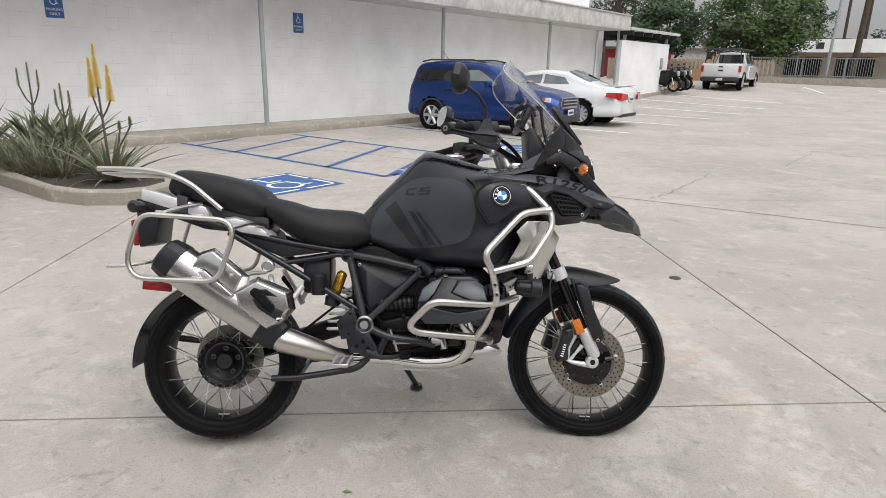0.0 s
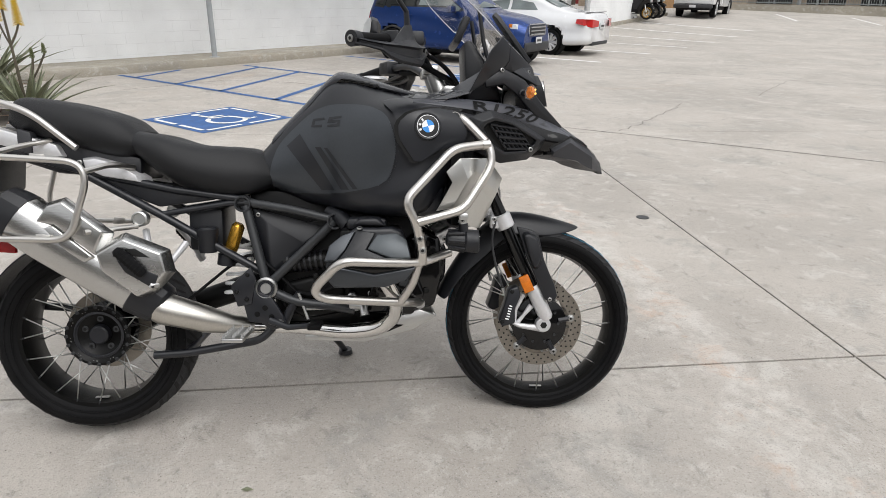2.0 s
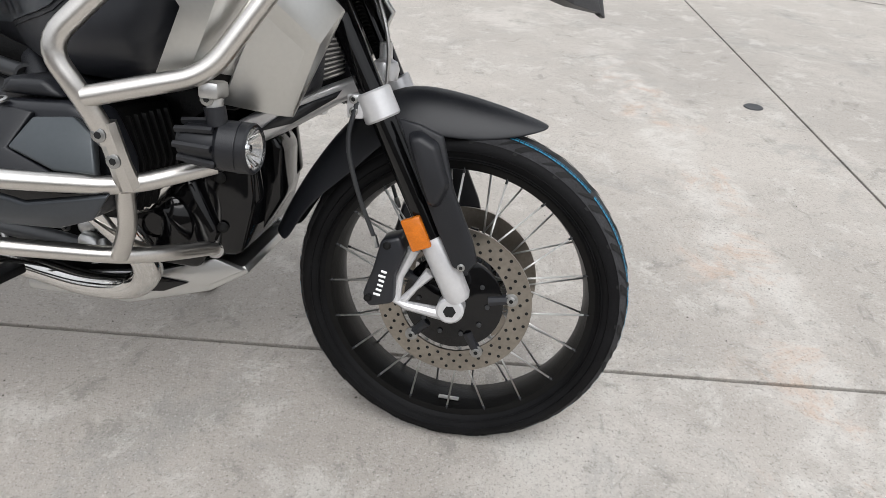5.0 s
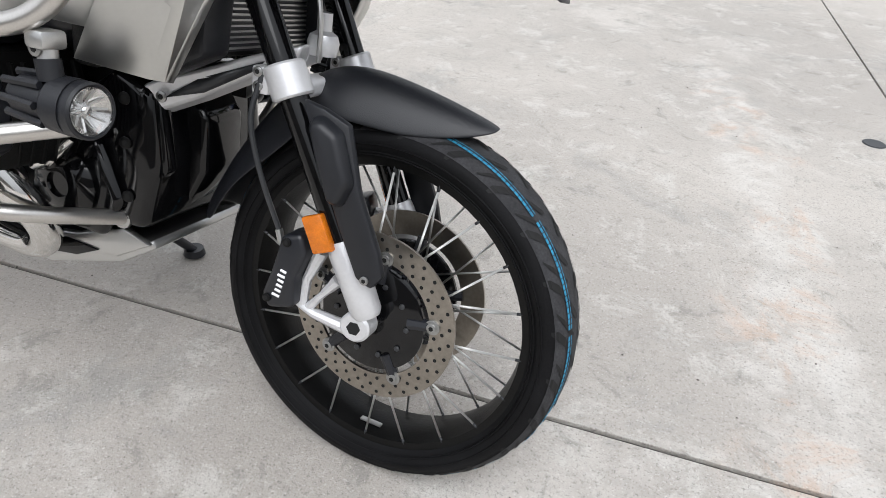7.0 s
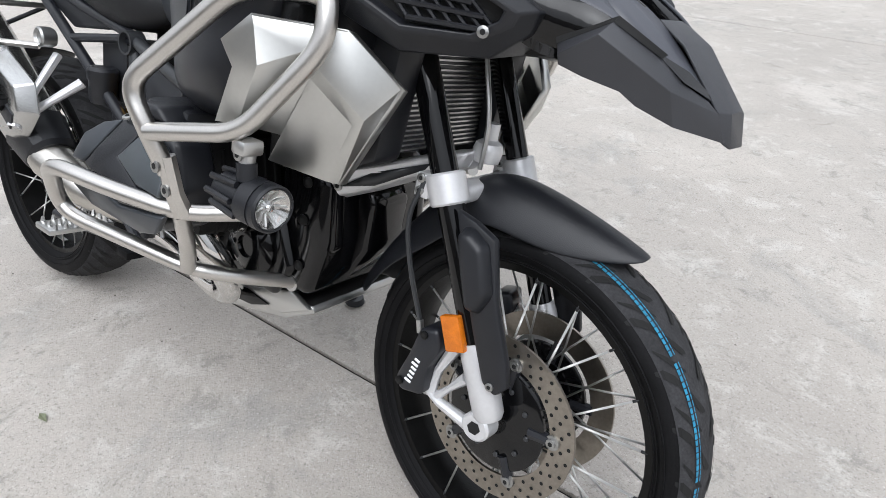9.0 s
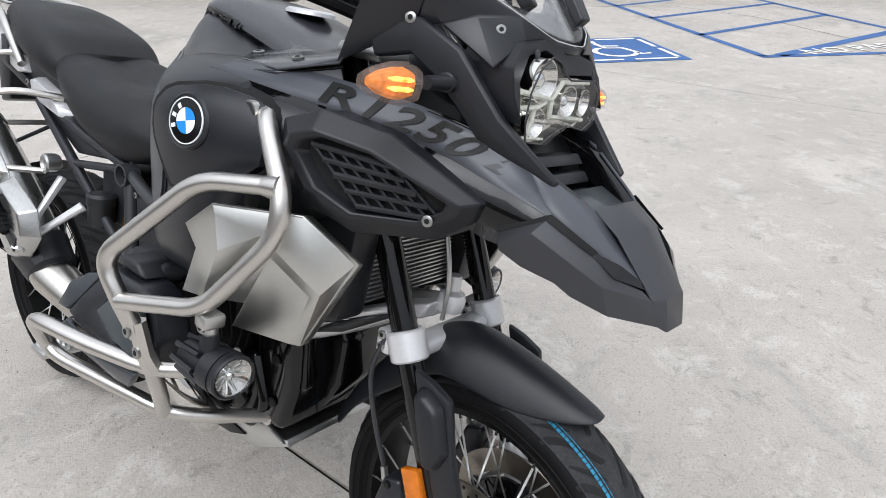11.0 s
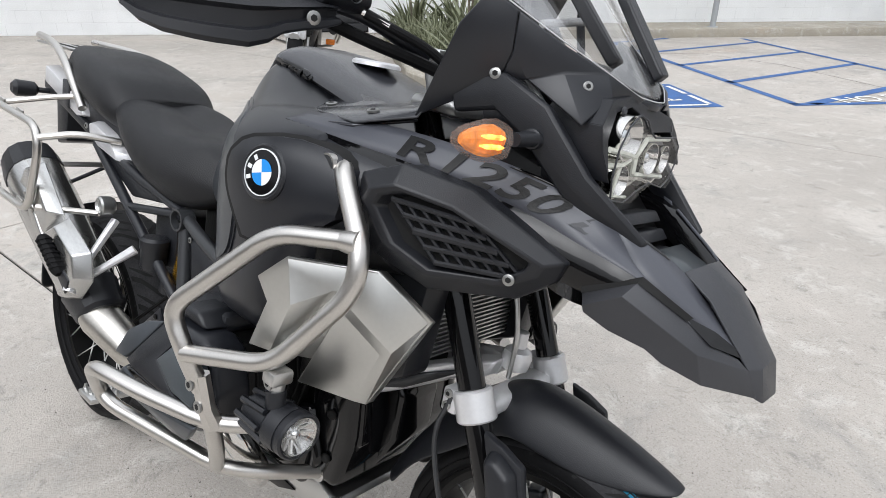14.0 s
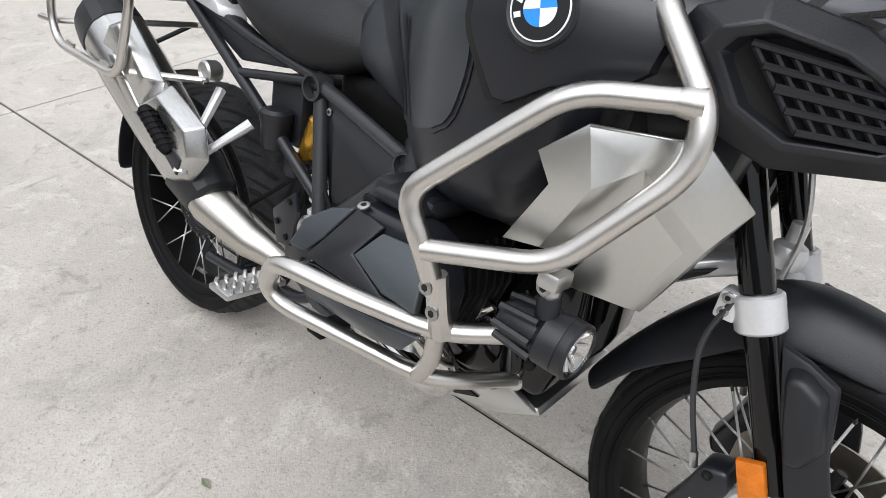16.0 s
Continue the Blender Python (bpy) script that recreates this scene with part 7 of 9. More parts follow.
    WD = [(1.040, -0.225, 1.089), (1.160, -0.246, 1.088), (1.240, -0.208, 1.112), (1.288, -0.205, 1.190), (1.180, -0.140, 1.130)]
    part("side_deflector", faces(WD, [(0, 1, 4), (1, 2, 4), (2, 3, 4)], m_), M["smoke"], bike, "smoky grey side wind deflector", solid=0.004, bev=0.002)
    bolt(bike, (1.054, sg * 0.200, 1.099), 0.009, (0, sg * 0.3, 1))
    bolt(bike, (1.152, sg * 0.205, 1.104), 0.009, (0, sg * 0.3, 1))
    # turn signals, lit
    def pod_of(k2, y0, y1):
        return loft([[(1.419 + dx * k * k2, sg * (y0 + (y1 - y0) * y), 1.109 + dz * k * k2) for dx, dz in ((0.017, 0.004), (0.012, 0.020), (0.0, 0.026), (-0.012, 0.020), (-0.017, -0.004), (-0.012, -0.020), (0.0, -0.026), (0.012, -0.020))]
                     for y, k in ((0.0, 0.30), (0.10, 0.82), (0.30, 1.0), (0.55, 0.92), (0.85, 0.62), (1.0, 0.30))])
    sig = part("turn_signal", pod_of(0.74, 0.252, 0.326), M["signalon"], bike, "lit amber turn signal under a clear smoky cover", angle=25)
    for dz in (0.005, -0.006):
        part("signal_bulb", tube([(1.4325, sg * 0.266, 1.110 + dz), (1.434, sg * 0.276, 1.110 + dz), (1.432, sg * 0.296, 1.110 + dz), (1.429, sg * 0.304, 1.110 + dz)], [0.0015, 0.0032, 0.0030, 0.0012], 8), M["signalhot"], sig, "bright amber lamp")
    part("signal_cover", pod_of(1.0, 0.240, 0.337), M["signalcover"], sig, "clear smoky cover", angle=25).visible_shadow = False
    part("signal_stalk", tube([(1.405, sg * 0.130, 1.116), (1.412, sg * 0.185, 1.115), (1.414, sg * 0.186, 1.115), (1.418, sg * 0.228, 1.113)], [0.014, 0.013, 0.010, 0.009], 14), M["plastic"], sig)
part("front_cowl", faces([(1.466, -0.048, 1.177), (1.472, -0.042, 1.187), (1.474, 0.0, 1.186), (1.472, 0.042, 1.187), (1.466, 0.048, 1.177), (1.475, 0.0, 1.176), (1.34, -0.10, 1.200), (1.34, 0.10, 1.200)],
                         [(0, 5, 2, 1), (5, 4, 3, 2), (0, 6, 7, 4, 5)]), M["matblack"], bike, "matt black front cowl", solid=0.004)
glassline = [(x - 0.004, y, z - 0.006) for x, y, z in [(a, -b, c) for a, b, c in SR[0][:0:-1]] + SR[0]]
inner = [(1.318, -0.196, 1.284), (1.338, -0.150, 1.256), (1.366, -0.096, 1.240), (1.386, -0.046, 1.228), (1.390, 0.0, 1.226), (1.386, 0.046, 1.228), (1.366, 0.096, 1.240), (1.338, 0.150, 1.256), (1.318, 0.196, 1.284)]
v, f = grid_faces(inner, glassline)
part("screen_base", faces(v, f), M["satin"], bike, "satin grey panel behind the foot of the screen", solid=0.004)

# -- cockpit --
yoke = part("top_yoke", prism([(1.150, 1.120), (1.160, 1.142), (1.240, 1.138), (1.250, 1.116)], -0.140, 0.140, 0.008), M["alu"], bike, "silver top yoke")
part("steering_stem", tube([(1.200, 0.0, 1.10), (1.215, 0, 1.16)], 0.024, 16), M["alu"], bike)
for sg in (-1, 1):
    part("bar_riser", tube([(1.150, sg * 0.055, 1.130), (1.120, sg * 0.055, 1.195)], [0.026, 0.022], 16), M["alu"], bike, "silver handlebar riser")
    part("riser_cap", box(1.092, 1.142, sg * 0.055 - 0.022, sg * 0.055 + 0.022, 1.180, 1.212, 0.006), M["alu"], bike)
    gr = [(1.118, 0.0, 1.195), (1.116, sg * 0.08, 1.196), (1.070, sg * 0.185, 1.245), (1.000, sg * 0.290, 1.246), (0.900, sg * 0.430, 1.225)]
    part("handlebar", tube(gr, 0.012, 14, corner=0.05), M["matblack"], bike, "black tapered handlebar")
    part("grip", tube([(0.982, sg * 0.316, 1.243), (0.979, sg * 0.320, 1.242), (0.912, sg * 0.414, 1.228)], [0.020, 0.018, 0.018], 16), M["rubber"], bike, "black rubber grip")
    part("bar_weight", tube([(0.912, sg * 0.414, 1.228), (0.895, sg * 0.438, 1.224)], [0.020, 0.022], 18), M["plastic"], bike)
    bolt(bike, (0.894, sg * 0.439, 1.224), 0.010, (-0.58, sg * 0.8, -0.1))
    part("switch_box", box(-0.030, 0.030, -0.034, 0.034, -0.024, 0.024, 0.008), M["plastic"], bike).matrix_basis = Matrix.Translation((1.005, sg * 0.292, 1.247)) @ Matrix.Rotation(sg * radians(28), 4, "Z")
    part("lever", tube([(1.060, sg * 0.255, 1.232), (1.050, sg * 0.320, 1.228), (1.000, sg * 0.410, 1.212), (0.985, sg * 0.436, 1.212)], [0.008, 0.007, 0.006, 0.008], 10, corner=0.0), M["matblack"], bike, "black hand lever")
    rows = []
    # (x, y, lower edge, ridge, top of the wing) along the guard, from the bar end round to the front
    for x, y, lo, ri, wi in ((0.908, 0.448, 1.206, 1.226, 1.232), (0.945, 0.474, 1.196, 1.214, 1.220), (0.985, 0.486, 1.184, 1.206, 1.211), (1.003, 0.474, 1.170, 1.208, 1.212), (1.025, 0.455, 1.162, 1.211, 1.222), (1.051, 0.425, 1.160, 1.214, 1.256), (1.063, 0.406, 1.160, 1.216, 1.272), (1.085, 0.371, 1.162, 1.220, 1.280),
                              (1.089, 0.345, 1.172, 1.224, 1.274), (1.092, 0.326, 1.187, 1.226, 1.265), (1.096, 0.296, 1.197, 1.232, 1.250), (1.097, 0.270, 1.203, 1.238, 1.244), (1.094, 0.238, 1.214, 1.240, 1.243)):
        h = ri - lo
        nx_, ny_ = (x - 0.93) / 0.20, (y - 0.30) / 0.20
        nl = math.hypot(nx_, ny_)
        nx_, ny_ = nx_ / nl, ny_ / nl
        rows.append([(x + nx_ * o, sg * (y + ny_ * o), z) for o, z in ((-0.020, lo + 0.004), (-0.002, lo), (0.004, lo + h * 0.12), (0.003, lo + h * 0.36), (-0.007, lo + h * 0.44), (-0.006, lo + h * 0.80), (0.002, ri - h * 0.10), (-0.006, ri), (-0.022, ri + (wi - ri) * 0.30), (-0.030, ri + (wi - ri) * 0.8), (-0.032, wi))])
    bm = bmesh.new()
    g = [[bm.verts.new(p) for p in r] for r in rows]
    for r0, r1 in zip(g, g[1:]):
        for k in range(10):
            bm.faces.new((r0[k], r1[k], r1[k + 1], r0[k + 1]))
    bmesh.ops.recalc_face_normals(bm, faces=bm.faces)
    guard = part("hand_guard", bm, M["plastic"], bike, "black plastic hand guard with a stepped lower edge", solid=0.004, bev=0.0015, angle=38)
    bolt(bike, (1.098, sg * 0.286, 1.216), 0.010, (0.95, sg * 0.3, 0.0))
    part("guard_stay", tube([(0.900, sg * 0.432, 1.222), (0.985, sg * 0.462, 1.205), (1.06, sg * 0.36, 1.205), (1.085, sg * 0.27, 1.215), (1.05, sg * 0.23, 1.240)], 0.008, 10, corner=0.03), M["matblack"], bike)
    # mirrors
    stem = part("mirror_stem", tube([(1.045, sg * 0.262, 1.255), (1.040, sg * 0.270, 1.335), (1.010, sg * 0.312, 1.370), (0.965, sg * 0.372, 1.388)], [0.012, 0.008, 0.007, 0.007], 12), M["matblack"], bike, "black mirror stem")
    part("stem_boot", tube([(1.046, sg * 0.260, 1.250), (1.043, sg * 0.265, 1.285)], [0.014, 0.010], 12), M["rubber"], stem)
    hm = Matrix.Translation((0.935, sg * 0.400, 1.405)) @ Matrix.Rotation(sg * radians(14), 4, "Z") @ Matrix.Rotation(radians(10), 4, "Y")
    secs = []
    for x, k in ((0.040, 0.25), (0.034, 0.62), (0.016, 0.95), (-0.006, 1.0), (-0.010, 0.97)):
        secs.append([(x, k * sg * y * 1.0, k * z) for y, z in ((-0.075, -0.012), (-0.070, 0.030), (-0.040, 0.048), (0.030, 0.052), (0.072, 0.040), (0.082, 0.0), (0.060, -0.040), (0.0, -0.050), (-0.050, -0.044))])
    head = part("mirror_head", loft(secs), M["plastic"], stem, "black mirror housing", angle=40)
    head.matrix_basis = hm
    gl = [(-0.0115, 0.94 * sg * y, 0.94 * z) for y, z in ((-0.075, -0.012), (-0.070, 0.030), (-0.040, 0.048), (0.030, 0.052), (0.072, 0.040), (0.082, 0.0), (0.060, -0.040), (0.0, -0.050), (-0.050, -0.044))]
    mg = part("mirror_glass", faces(gl, [tuple(range(9))]), M["mirror"], stem, smooth=False)
    mg.matrix_basis = hm
res = part("brake_reservoir", prism([(1.030, 1.238), (1.034, 1.284), (1.092, 1.284), (1.096, 1.250), (1.076, 1.236)], -0.262, -0.182, 0.006), M["plastic"], bike, "black brake fluid reservoir")
part("reservoir_glass", lathe([(0.0, 0.0), (0.010, 0.0), (0.0115, -0.002)], axis="x", seg=20, centre=(1.0975, -0.218, 1.262)), M["gloss"], res)
part("reservoir_ring", lathe([(0.0115, 0.0), (0.0125, 0.0012), (0.0135, 0.0)], axis="x", seg=24, centre=(1.098, -0.218, 1.262), full=False), M["framegrey"], res)
part("hose", tube(rounded([(1.085, -0.185, 1.240), (1.110, -0.160, 1.228), (1.160, -0.110, 1.205), (1.215, -0.06, 1.15), (1.230, -0.05, 1.05)], 0.05, 6), 0.0075, 10), M["rubber"], bike, "black brake hose")
part("hose_fitting", tube([(1.082, -0.188, 1.242), (1.112, -0.160, 1.228)], 0.0062, 10), M["chrome"], bike)
part("wiring_hose", tube(rounded([(1.040, -0.240, 1.225), (1.075, -0.180, 1.205), (1.13, -0.10, 1.185), (1.20, -0.05, 1.16), (1.25, -0.04, 1.08)], 0.05, 6), 0.010, 10), M["rubber"], bike)
part("wiring_hose", tube(rounded([(1.040, 0.240, 1.225), (1.10, 0.16, 1.215), (1.16, 0.10, 1.195), (1.22, 0.05, 1.14)], 0.05, 6), 0.009, 10), M["rubber"], bike)
dash = part("display", box(-0.012, 0.012, -0.085, 0.085, -0.048, 0.048, 0.008), M["plastic"], bike, "black instrument display")
dash.matrix_basis = Matrix.Translation((1.222, 0.04, 1.335)) @ Matrix.Rotation(radians(24), 4, "Y")
dg = part("display_glass", box(-0.0135, -0.0125, -0.078, 0.078, -0.042, 0.042), M["gloss"], dash)
part("display_mount", prism([(1.235, 1.10), (1.225, 1.290), (1.250, 1.300), (1.330, 1.190), (1.360, 1.10)], -0.070, 0.070, 0.012), M["plastic"], bike)
part("screen_stay", tube([(1.32, -0.085, 1.185), (1.290, -0.085, 1.290), (1.275, -0.085, 1.390)], 0.007, 10), M["matblack"], bike)
part("screen_stay", tube([(1.32, 0.085, 1.185), (1.290, 0.085, 1.290), (1.275, 0.085, 1.390)], 0.007, 10), M["matblack"], bike)
part("screen_stay", tube([(1.335, -0.10, 1.262), (1.345, 0.0, 1.285), (1.335, 0.10, 1.262)], 0.006, 10), M["silver"], bike)

# -- foot controls and stands --
for sg in (-1, 1):
    hp = [(0.510, 0.470), (0.545, 0.500), (0.560, 0.480), (0.605, 0.462), (0.640, 0.400), (0.655, 0.358), (0.600, 0.352), (0.570, 0.375), (0.530, 0.380)]
    plate = part("peg_plate", prism(hp, sg * 0.165, sg * 0.180, 0.004), M["matblack"], bike, "black footrest plate")
    part("heel_guard", prism([(0.480, 0.500), (0.545, 0.560), (0.560, 0.520), (0.545, 0.440), (0.500, 0.430)], sg * 0.175, sg * 0.185, 0.004), M["matblack"], plate)
    for x, z in ((0.500, 0.480), (0.535, 0.535), (0.530, 0.455)):
        bolt(plate, (x, sg * 0.186, z), 0.007, (0, sg, 0), material=M["engine"])
    peg = part("foot_peg", box(0.488, 0.552, min(sg * 0.19, sg * 0.325), max(sg * 0.19, sg * 0.325), 0.352, 0.366, 0.004), M["alu"], plate, "serrated aluminium foot peg")
    for k in range(6):
        for x in (0.492, 0.520, 0.546):
            part("peg_tooth", rod((x, sg * (0.205 + 0.021 * k), 0.364), (x, sg * (0.205 + 0.021 * k), 0.376), 0.0055, 6, 0.003), M["alu"], peg)
for x, z in ((0.585, 0.425), (0.605, 0.395), (0.560, 0.405)):
    part("plate_hole", lathe([(0.0, 0.0), (0.009, 0.0)], seg=14, centre=(x, -0.1812, z)), M["dark"], bike)
part("brake_cylinder", tube([(0.640, -0.160, 0.360), (0.655, -0.160, 0.400), (0.690, -0.160, 0.470)], [0.012, 0.015, 0.011], 12), M["plastic"], bike, "black rear brake cylinder")
part("brake_rod", tube([(0.690, -0.168, 0.470), (0.720, -0.178, 0.385)], 0.005, 8), M["alu"], bike)
part("heel_bolt", lathe([(0.0, -0.010), (0.010, -0.010), (0.012, -0.004), (0.012, 0.0)], seg=14, centre=(0.632, -0.180, 0.375)), M["alu"], bike)
part("brake_hose", tube(rounded([(0.680, -0.150, 0.470), (0.610, -0.150, 0.545), (0.540, -0.130, 0.600), (0.470, -0.115, 0.560), (0.300, -0.120, 0.420)], 0.06, 6), 0.005, 8), M["rubber"], bike)
part("brake_pedal", tube([(0.600, -0.185, 0.385), (0.660, -0.200, 0.365), (0.720, -0.215, 0.372), (0.750, -0.225, 0.380)], [0.012, 0.010, 0.009, 0.010], 10), M["matblack"], bike, "black brake pedal")
part("pedal_pad", box(0.735, 0.775, -0.285, -0.215, 0.375, 0.392, 0.004), M["rubber"], bike)
part("centre_stand", tube([(0.600, -0.140, 0.350), (0.560, -0.150, 0.310), (0.330, -0.160, 0.275), (0.230, -0.165, 0.272)], 0.013, 12, corner=0.03), M["matblack"], bike, "black folded centre stand")
part("centre_stand", tube([(0.600, 0.140, 0.350), (0.560, 0.150, 0.310), (0.330, 0.160, 0.275), (0.230, 0.165, 0.272)], 0.013, 12, corner=0.03), M["matblack"], bike)
part("stand_bar", tube([(0.330, -0.160, 0.275), (0.330, 0.160, 0.275)], 0.012, 12), M["matblack"], bike)
st_top, st_foot = Vector((0.700, 0.150, 0.330)), LEANED.inverted() @ Vector((0.800, 0.430, 0.016))
part("side_stand", tube([st_top, st_foot], [0.015, 0.012], 12), M["matblack"], bike, "black side stand carrying the leaning machine")
part("stand_foot", tube([st_foot + Vector((0, 0.003, -0.012)), st_foot + Vector((0, 0, 0.006))], [0.030, 0.026], 16), M["matblack"], bike)

# the beak points a little towards the right flank
for ob in bike.children:
    if ob.name.startswith(("beak", "nose_strip", "nose_flank", "nose_inner")):
        for sub_ in [ob] + list(ob.children):
            for v in sub_.data.vertices:
                v.co.y -= 0.10 * max(0.0, v.co.x - 1.45)

# the flanks sit a touch further back than the middle plane
SWEEP = 0.0698
done = set()
for ob in bike.children_recursive:
    top = ob
    while top.parent is not bike:
        top = top.parent
    if top.name.startswith(("front_wheel", "rear_wheel")) or ob.type != "MESH":
        continue
    if ob.matrix_basis.is_identity:
        if ob.parent.matrix_basis.is_identity or ob.parent is bike:
            if ob.data.name not in done:
                done.add(ob.data.name)
                for v in ob.data.vertices:
                    v.co.x -= SWEEP * abs(v.co.y)
    else:
        ob.location.x -= SWEEP * abs(ob.location.y)


# ---- parked vehicles ----
M["bluecar"] = mat("metallic_blue_car_paint", (0.006, 0.036, 0.17), 0.25, metal=0.5, var=0.05, coat=0.3)
M["whitecar"] = mat("white_car_paint", (0.74, 0.75, 0.76), 0.25, var=0.02, coat=0.8)
M["carglass"] = mat("dark_car_glass", (0.012, 0.014, 0.015), 0.05, var=0.1, coat=0.5)
M["paleglass"] = mat("grey_car_glass", (0.16, 0.19, 0.19), 0.05, var=0.25, scale=2, coat=0.5)
M["blackplastic"] = mat("weathered_car_plastic", (0.035, 0.036, 0.038), 0.6, var=0.1)
M["alloy"] = mat("silver_alloy_wheel", (0.55, 0.55, 0.56), 0.3, 0.8, var=0.05)
M["plate"] = mat("number_plate_white", (0.62, 0.63, 0.64), 0.4, var=0.05)
M["redlamp"] = mat("red_tail_lens", (0.50, 0.020, 0.020), 0.12, var=0.1, coat=0.5)
M["clearlamp"] = mat("clear_head_lens", (0.62, 0.64, 0.66), 0.08, metal=0.4, var=0.1, coat=0.5)


def car_wheel(parent, x, y, r, width, spokes=6):
    sg = 1 if y > 0 else -1
    w_ = part("wheel", lathe([(r * 0.68, -width / 2), (r * 0.92, -width / 2), (r, -width * 0.36), (r, width * 0.36), (r * 0.92, width / 2), (r * 0.68, width / 2)], seg=32, full=False), M["rubber"], parent, "black car tyre on an alloy rim")
    w_.matrix_basis = Matrix.Translation((x, y, r))
    f = sg * width / 2
    part("rim", lathe([(r * 0.69, f), (r * 0.66, f), (r * 0.62, f - sg * 0.03), (r * 0.60, f - sg * 0.10), (0.0, f - sg * 0.10)], seg=32, full=False), M["blackplastic"], w_)
    part("rim_ring", lathe([(r * 0.70, f + sg * 0.002), (r * 0.64, f + sg * 0.004), (r * 0.62, f - sg * 0.02)], seg=32, full=False), M["alloy"], w_)
    for k in range(spokes):
        a = 2 * math.pi * k / spokes
        part("rim_spoke", tube([(0.03 * math.cos(a), f - sg * 0.02, 0.03 * math.sin(a)), (r * 0.64 * math.cos(a), f - sg * 0.01, r * 0.64 * math.sin(a))], [0.050, 0.040], 6), M["alloy"], w_)
    part("rim_cap", lathe([(0.045, f - sg * 0.02), (0.04, f + sg * 0.004), (0.0, f + sg * 0.006)], seg=16), M["alloy"], w_)
    return w_


def cut_arches(bm, xs, r, w_):
    """Presses wheel arches into the flanks."""
    for v in bm.verts:
        for cx in xs:
            d = math.hypot(v.co.x - cx, v.co.z - r)
            if d < r * 1.16 and abs(v.co.y) > w_ * 0.55:
                v.co.y *= 0.72


def outline_panel(profile, tree, side, off, material, name, parent, label="", thick=0.0):
    return part(name, decal(profile, tree, side, off, 0.12, thick), material, parent, label, smooth=True)


def body_of(parent, stations, material, xs, r, label):
    bm = dense(stations, 8, 5)
    half = max(q[0] for s in stations for q in s[1])
    tree = tree_of(bm)
    cut_arches(bm, xs, r, half)
    ob = part("body", bm, material, parent, label, angle=50)
    return ob, tree


def car_decal(profile, tree, side, off=0.006, step=0.08):
    """A flank panel in the car's own x and z."""
    bm = decal([(x, z) for x, z in profile], tree_far(tree), side, off, step)
    return bm


def tree_far(t):
    return t


# blue compact SUV, nose out
suv = thing("car", "metallic blue compact SUV parked nose out beside the wall", "car", m=WM @ Matrix.Translation((-7.98, 11.74, 0)) @ Matrix.Rotation(radians(5), 4, "Z"))
ST = [
    (-0.78, [(0, 1.18), (0.45, 1.17), (0.62, 1.12), (0.72, 0.95), (0.78, 0.70), (0.76, 0.38), (0, 0.36)]),
    (-0.66, [(0, 1.52), (0.50, 1.49), (0.62, 1.30), (0.78, 1.02), (0.85, 0.72), (0.83, 0.34), (0, 0.30)]),
    (-0.30, [(0, 1.61), (0.54, 1.58), (0.66, 1.34), (0.82, 1.04), (0.875, 0.72), (0.85, 0.32), (0, 0.27)]),
    (0.40, [(0, 1.645), (0.56, 1.61), (0.68, 1.36), (0.84, 1.03), (0.885, 0.70), (0.86, 0.30), (0, 0.26)]),
    (1.20, [(0, 1.61), (0.55, 1.57), (0.67, 1.36), (0.83, 1.01), (0.885, 0.68), (0.86, 0.30), (0, 0.26)]),
    (1.62, [(0, 1.48), (0.52, 1.43), (0.68, 1.26), (0.82, 1.00), (0.88, 0.68), (0.86, 0.31), (0, 0.27)]),
    (2.05, [(0, 1.16), (0.50, 1.14), (0.70, 1.08), (0.81, 0.97), (0.87, 0.70), (0.85, 0.33), (0, 0.28)]),
    (2.55, [(0, 1.06), (0.50, 1.04), (0.68, 0.98), (0.78, 0.90), (0.85, 0.68), (0.82, 0.34), (0, 0.28)]),
    (2.95, [(0, 0.99), (0.45, 0.97), (0.60, 0.92), (0.70, 0.84), (0.76, 0.66), (0.74, 0.36), (0, 0.30)]),
    (3.18, [(0, 0.88), (0.40, 0.87), (0.50, 0.83), (0.58, 0.76), (0.64, 0.62), (0.62, 0.40), (0, 0.34)]),
]
body, tr = body_of(suv, ST, M["bluecar"], (0.0, 2.52), 0.335, "metallic blue body")
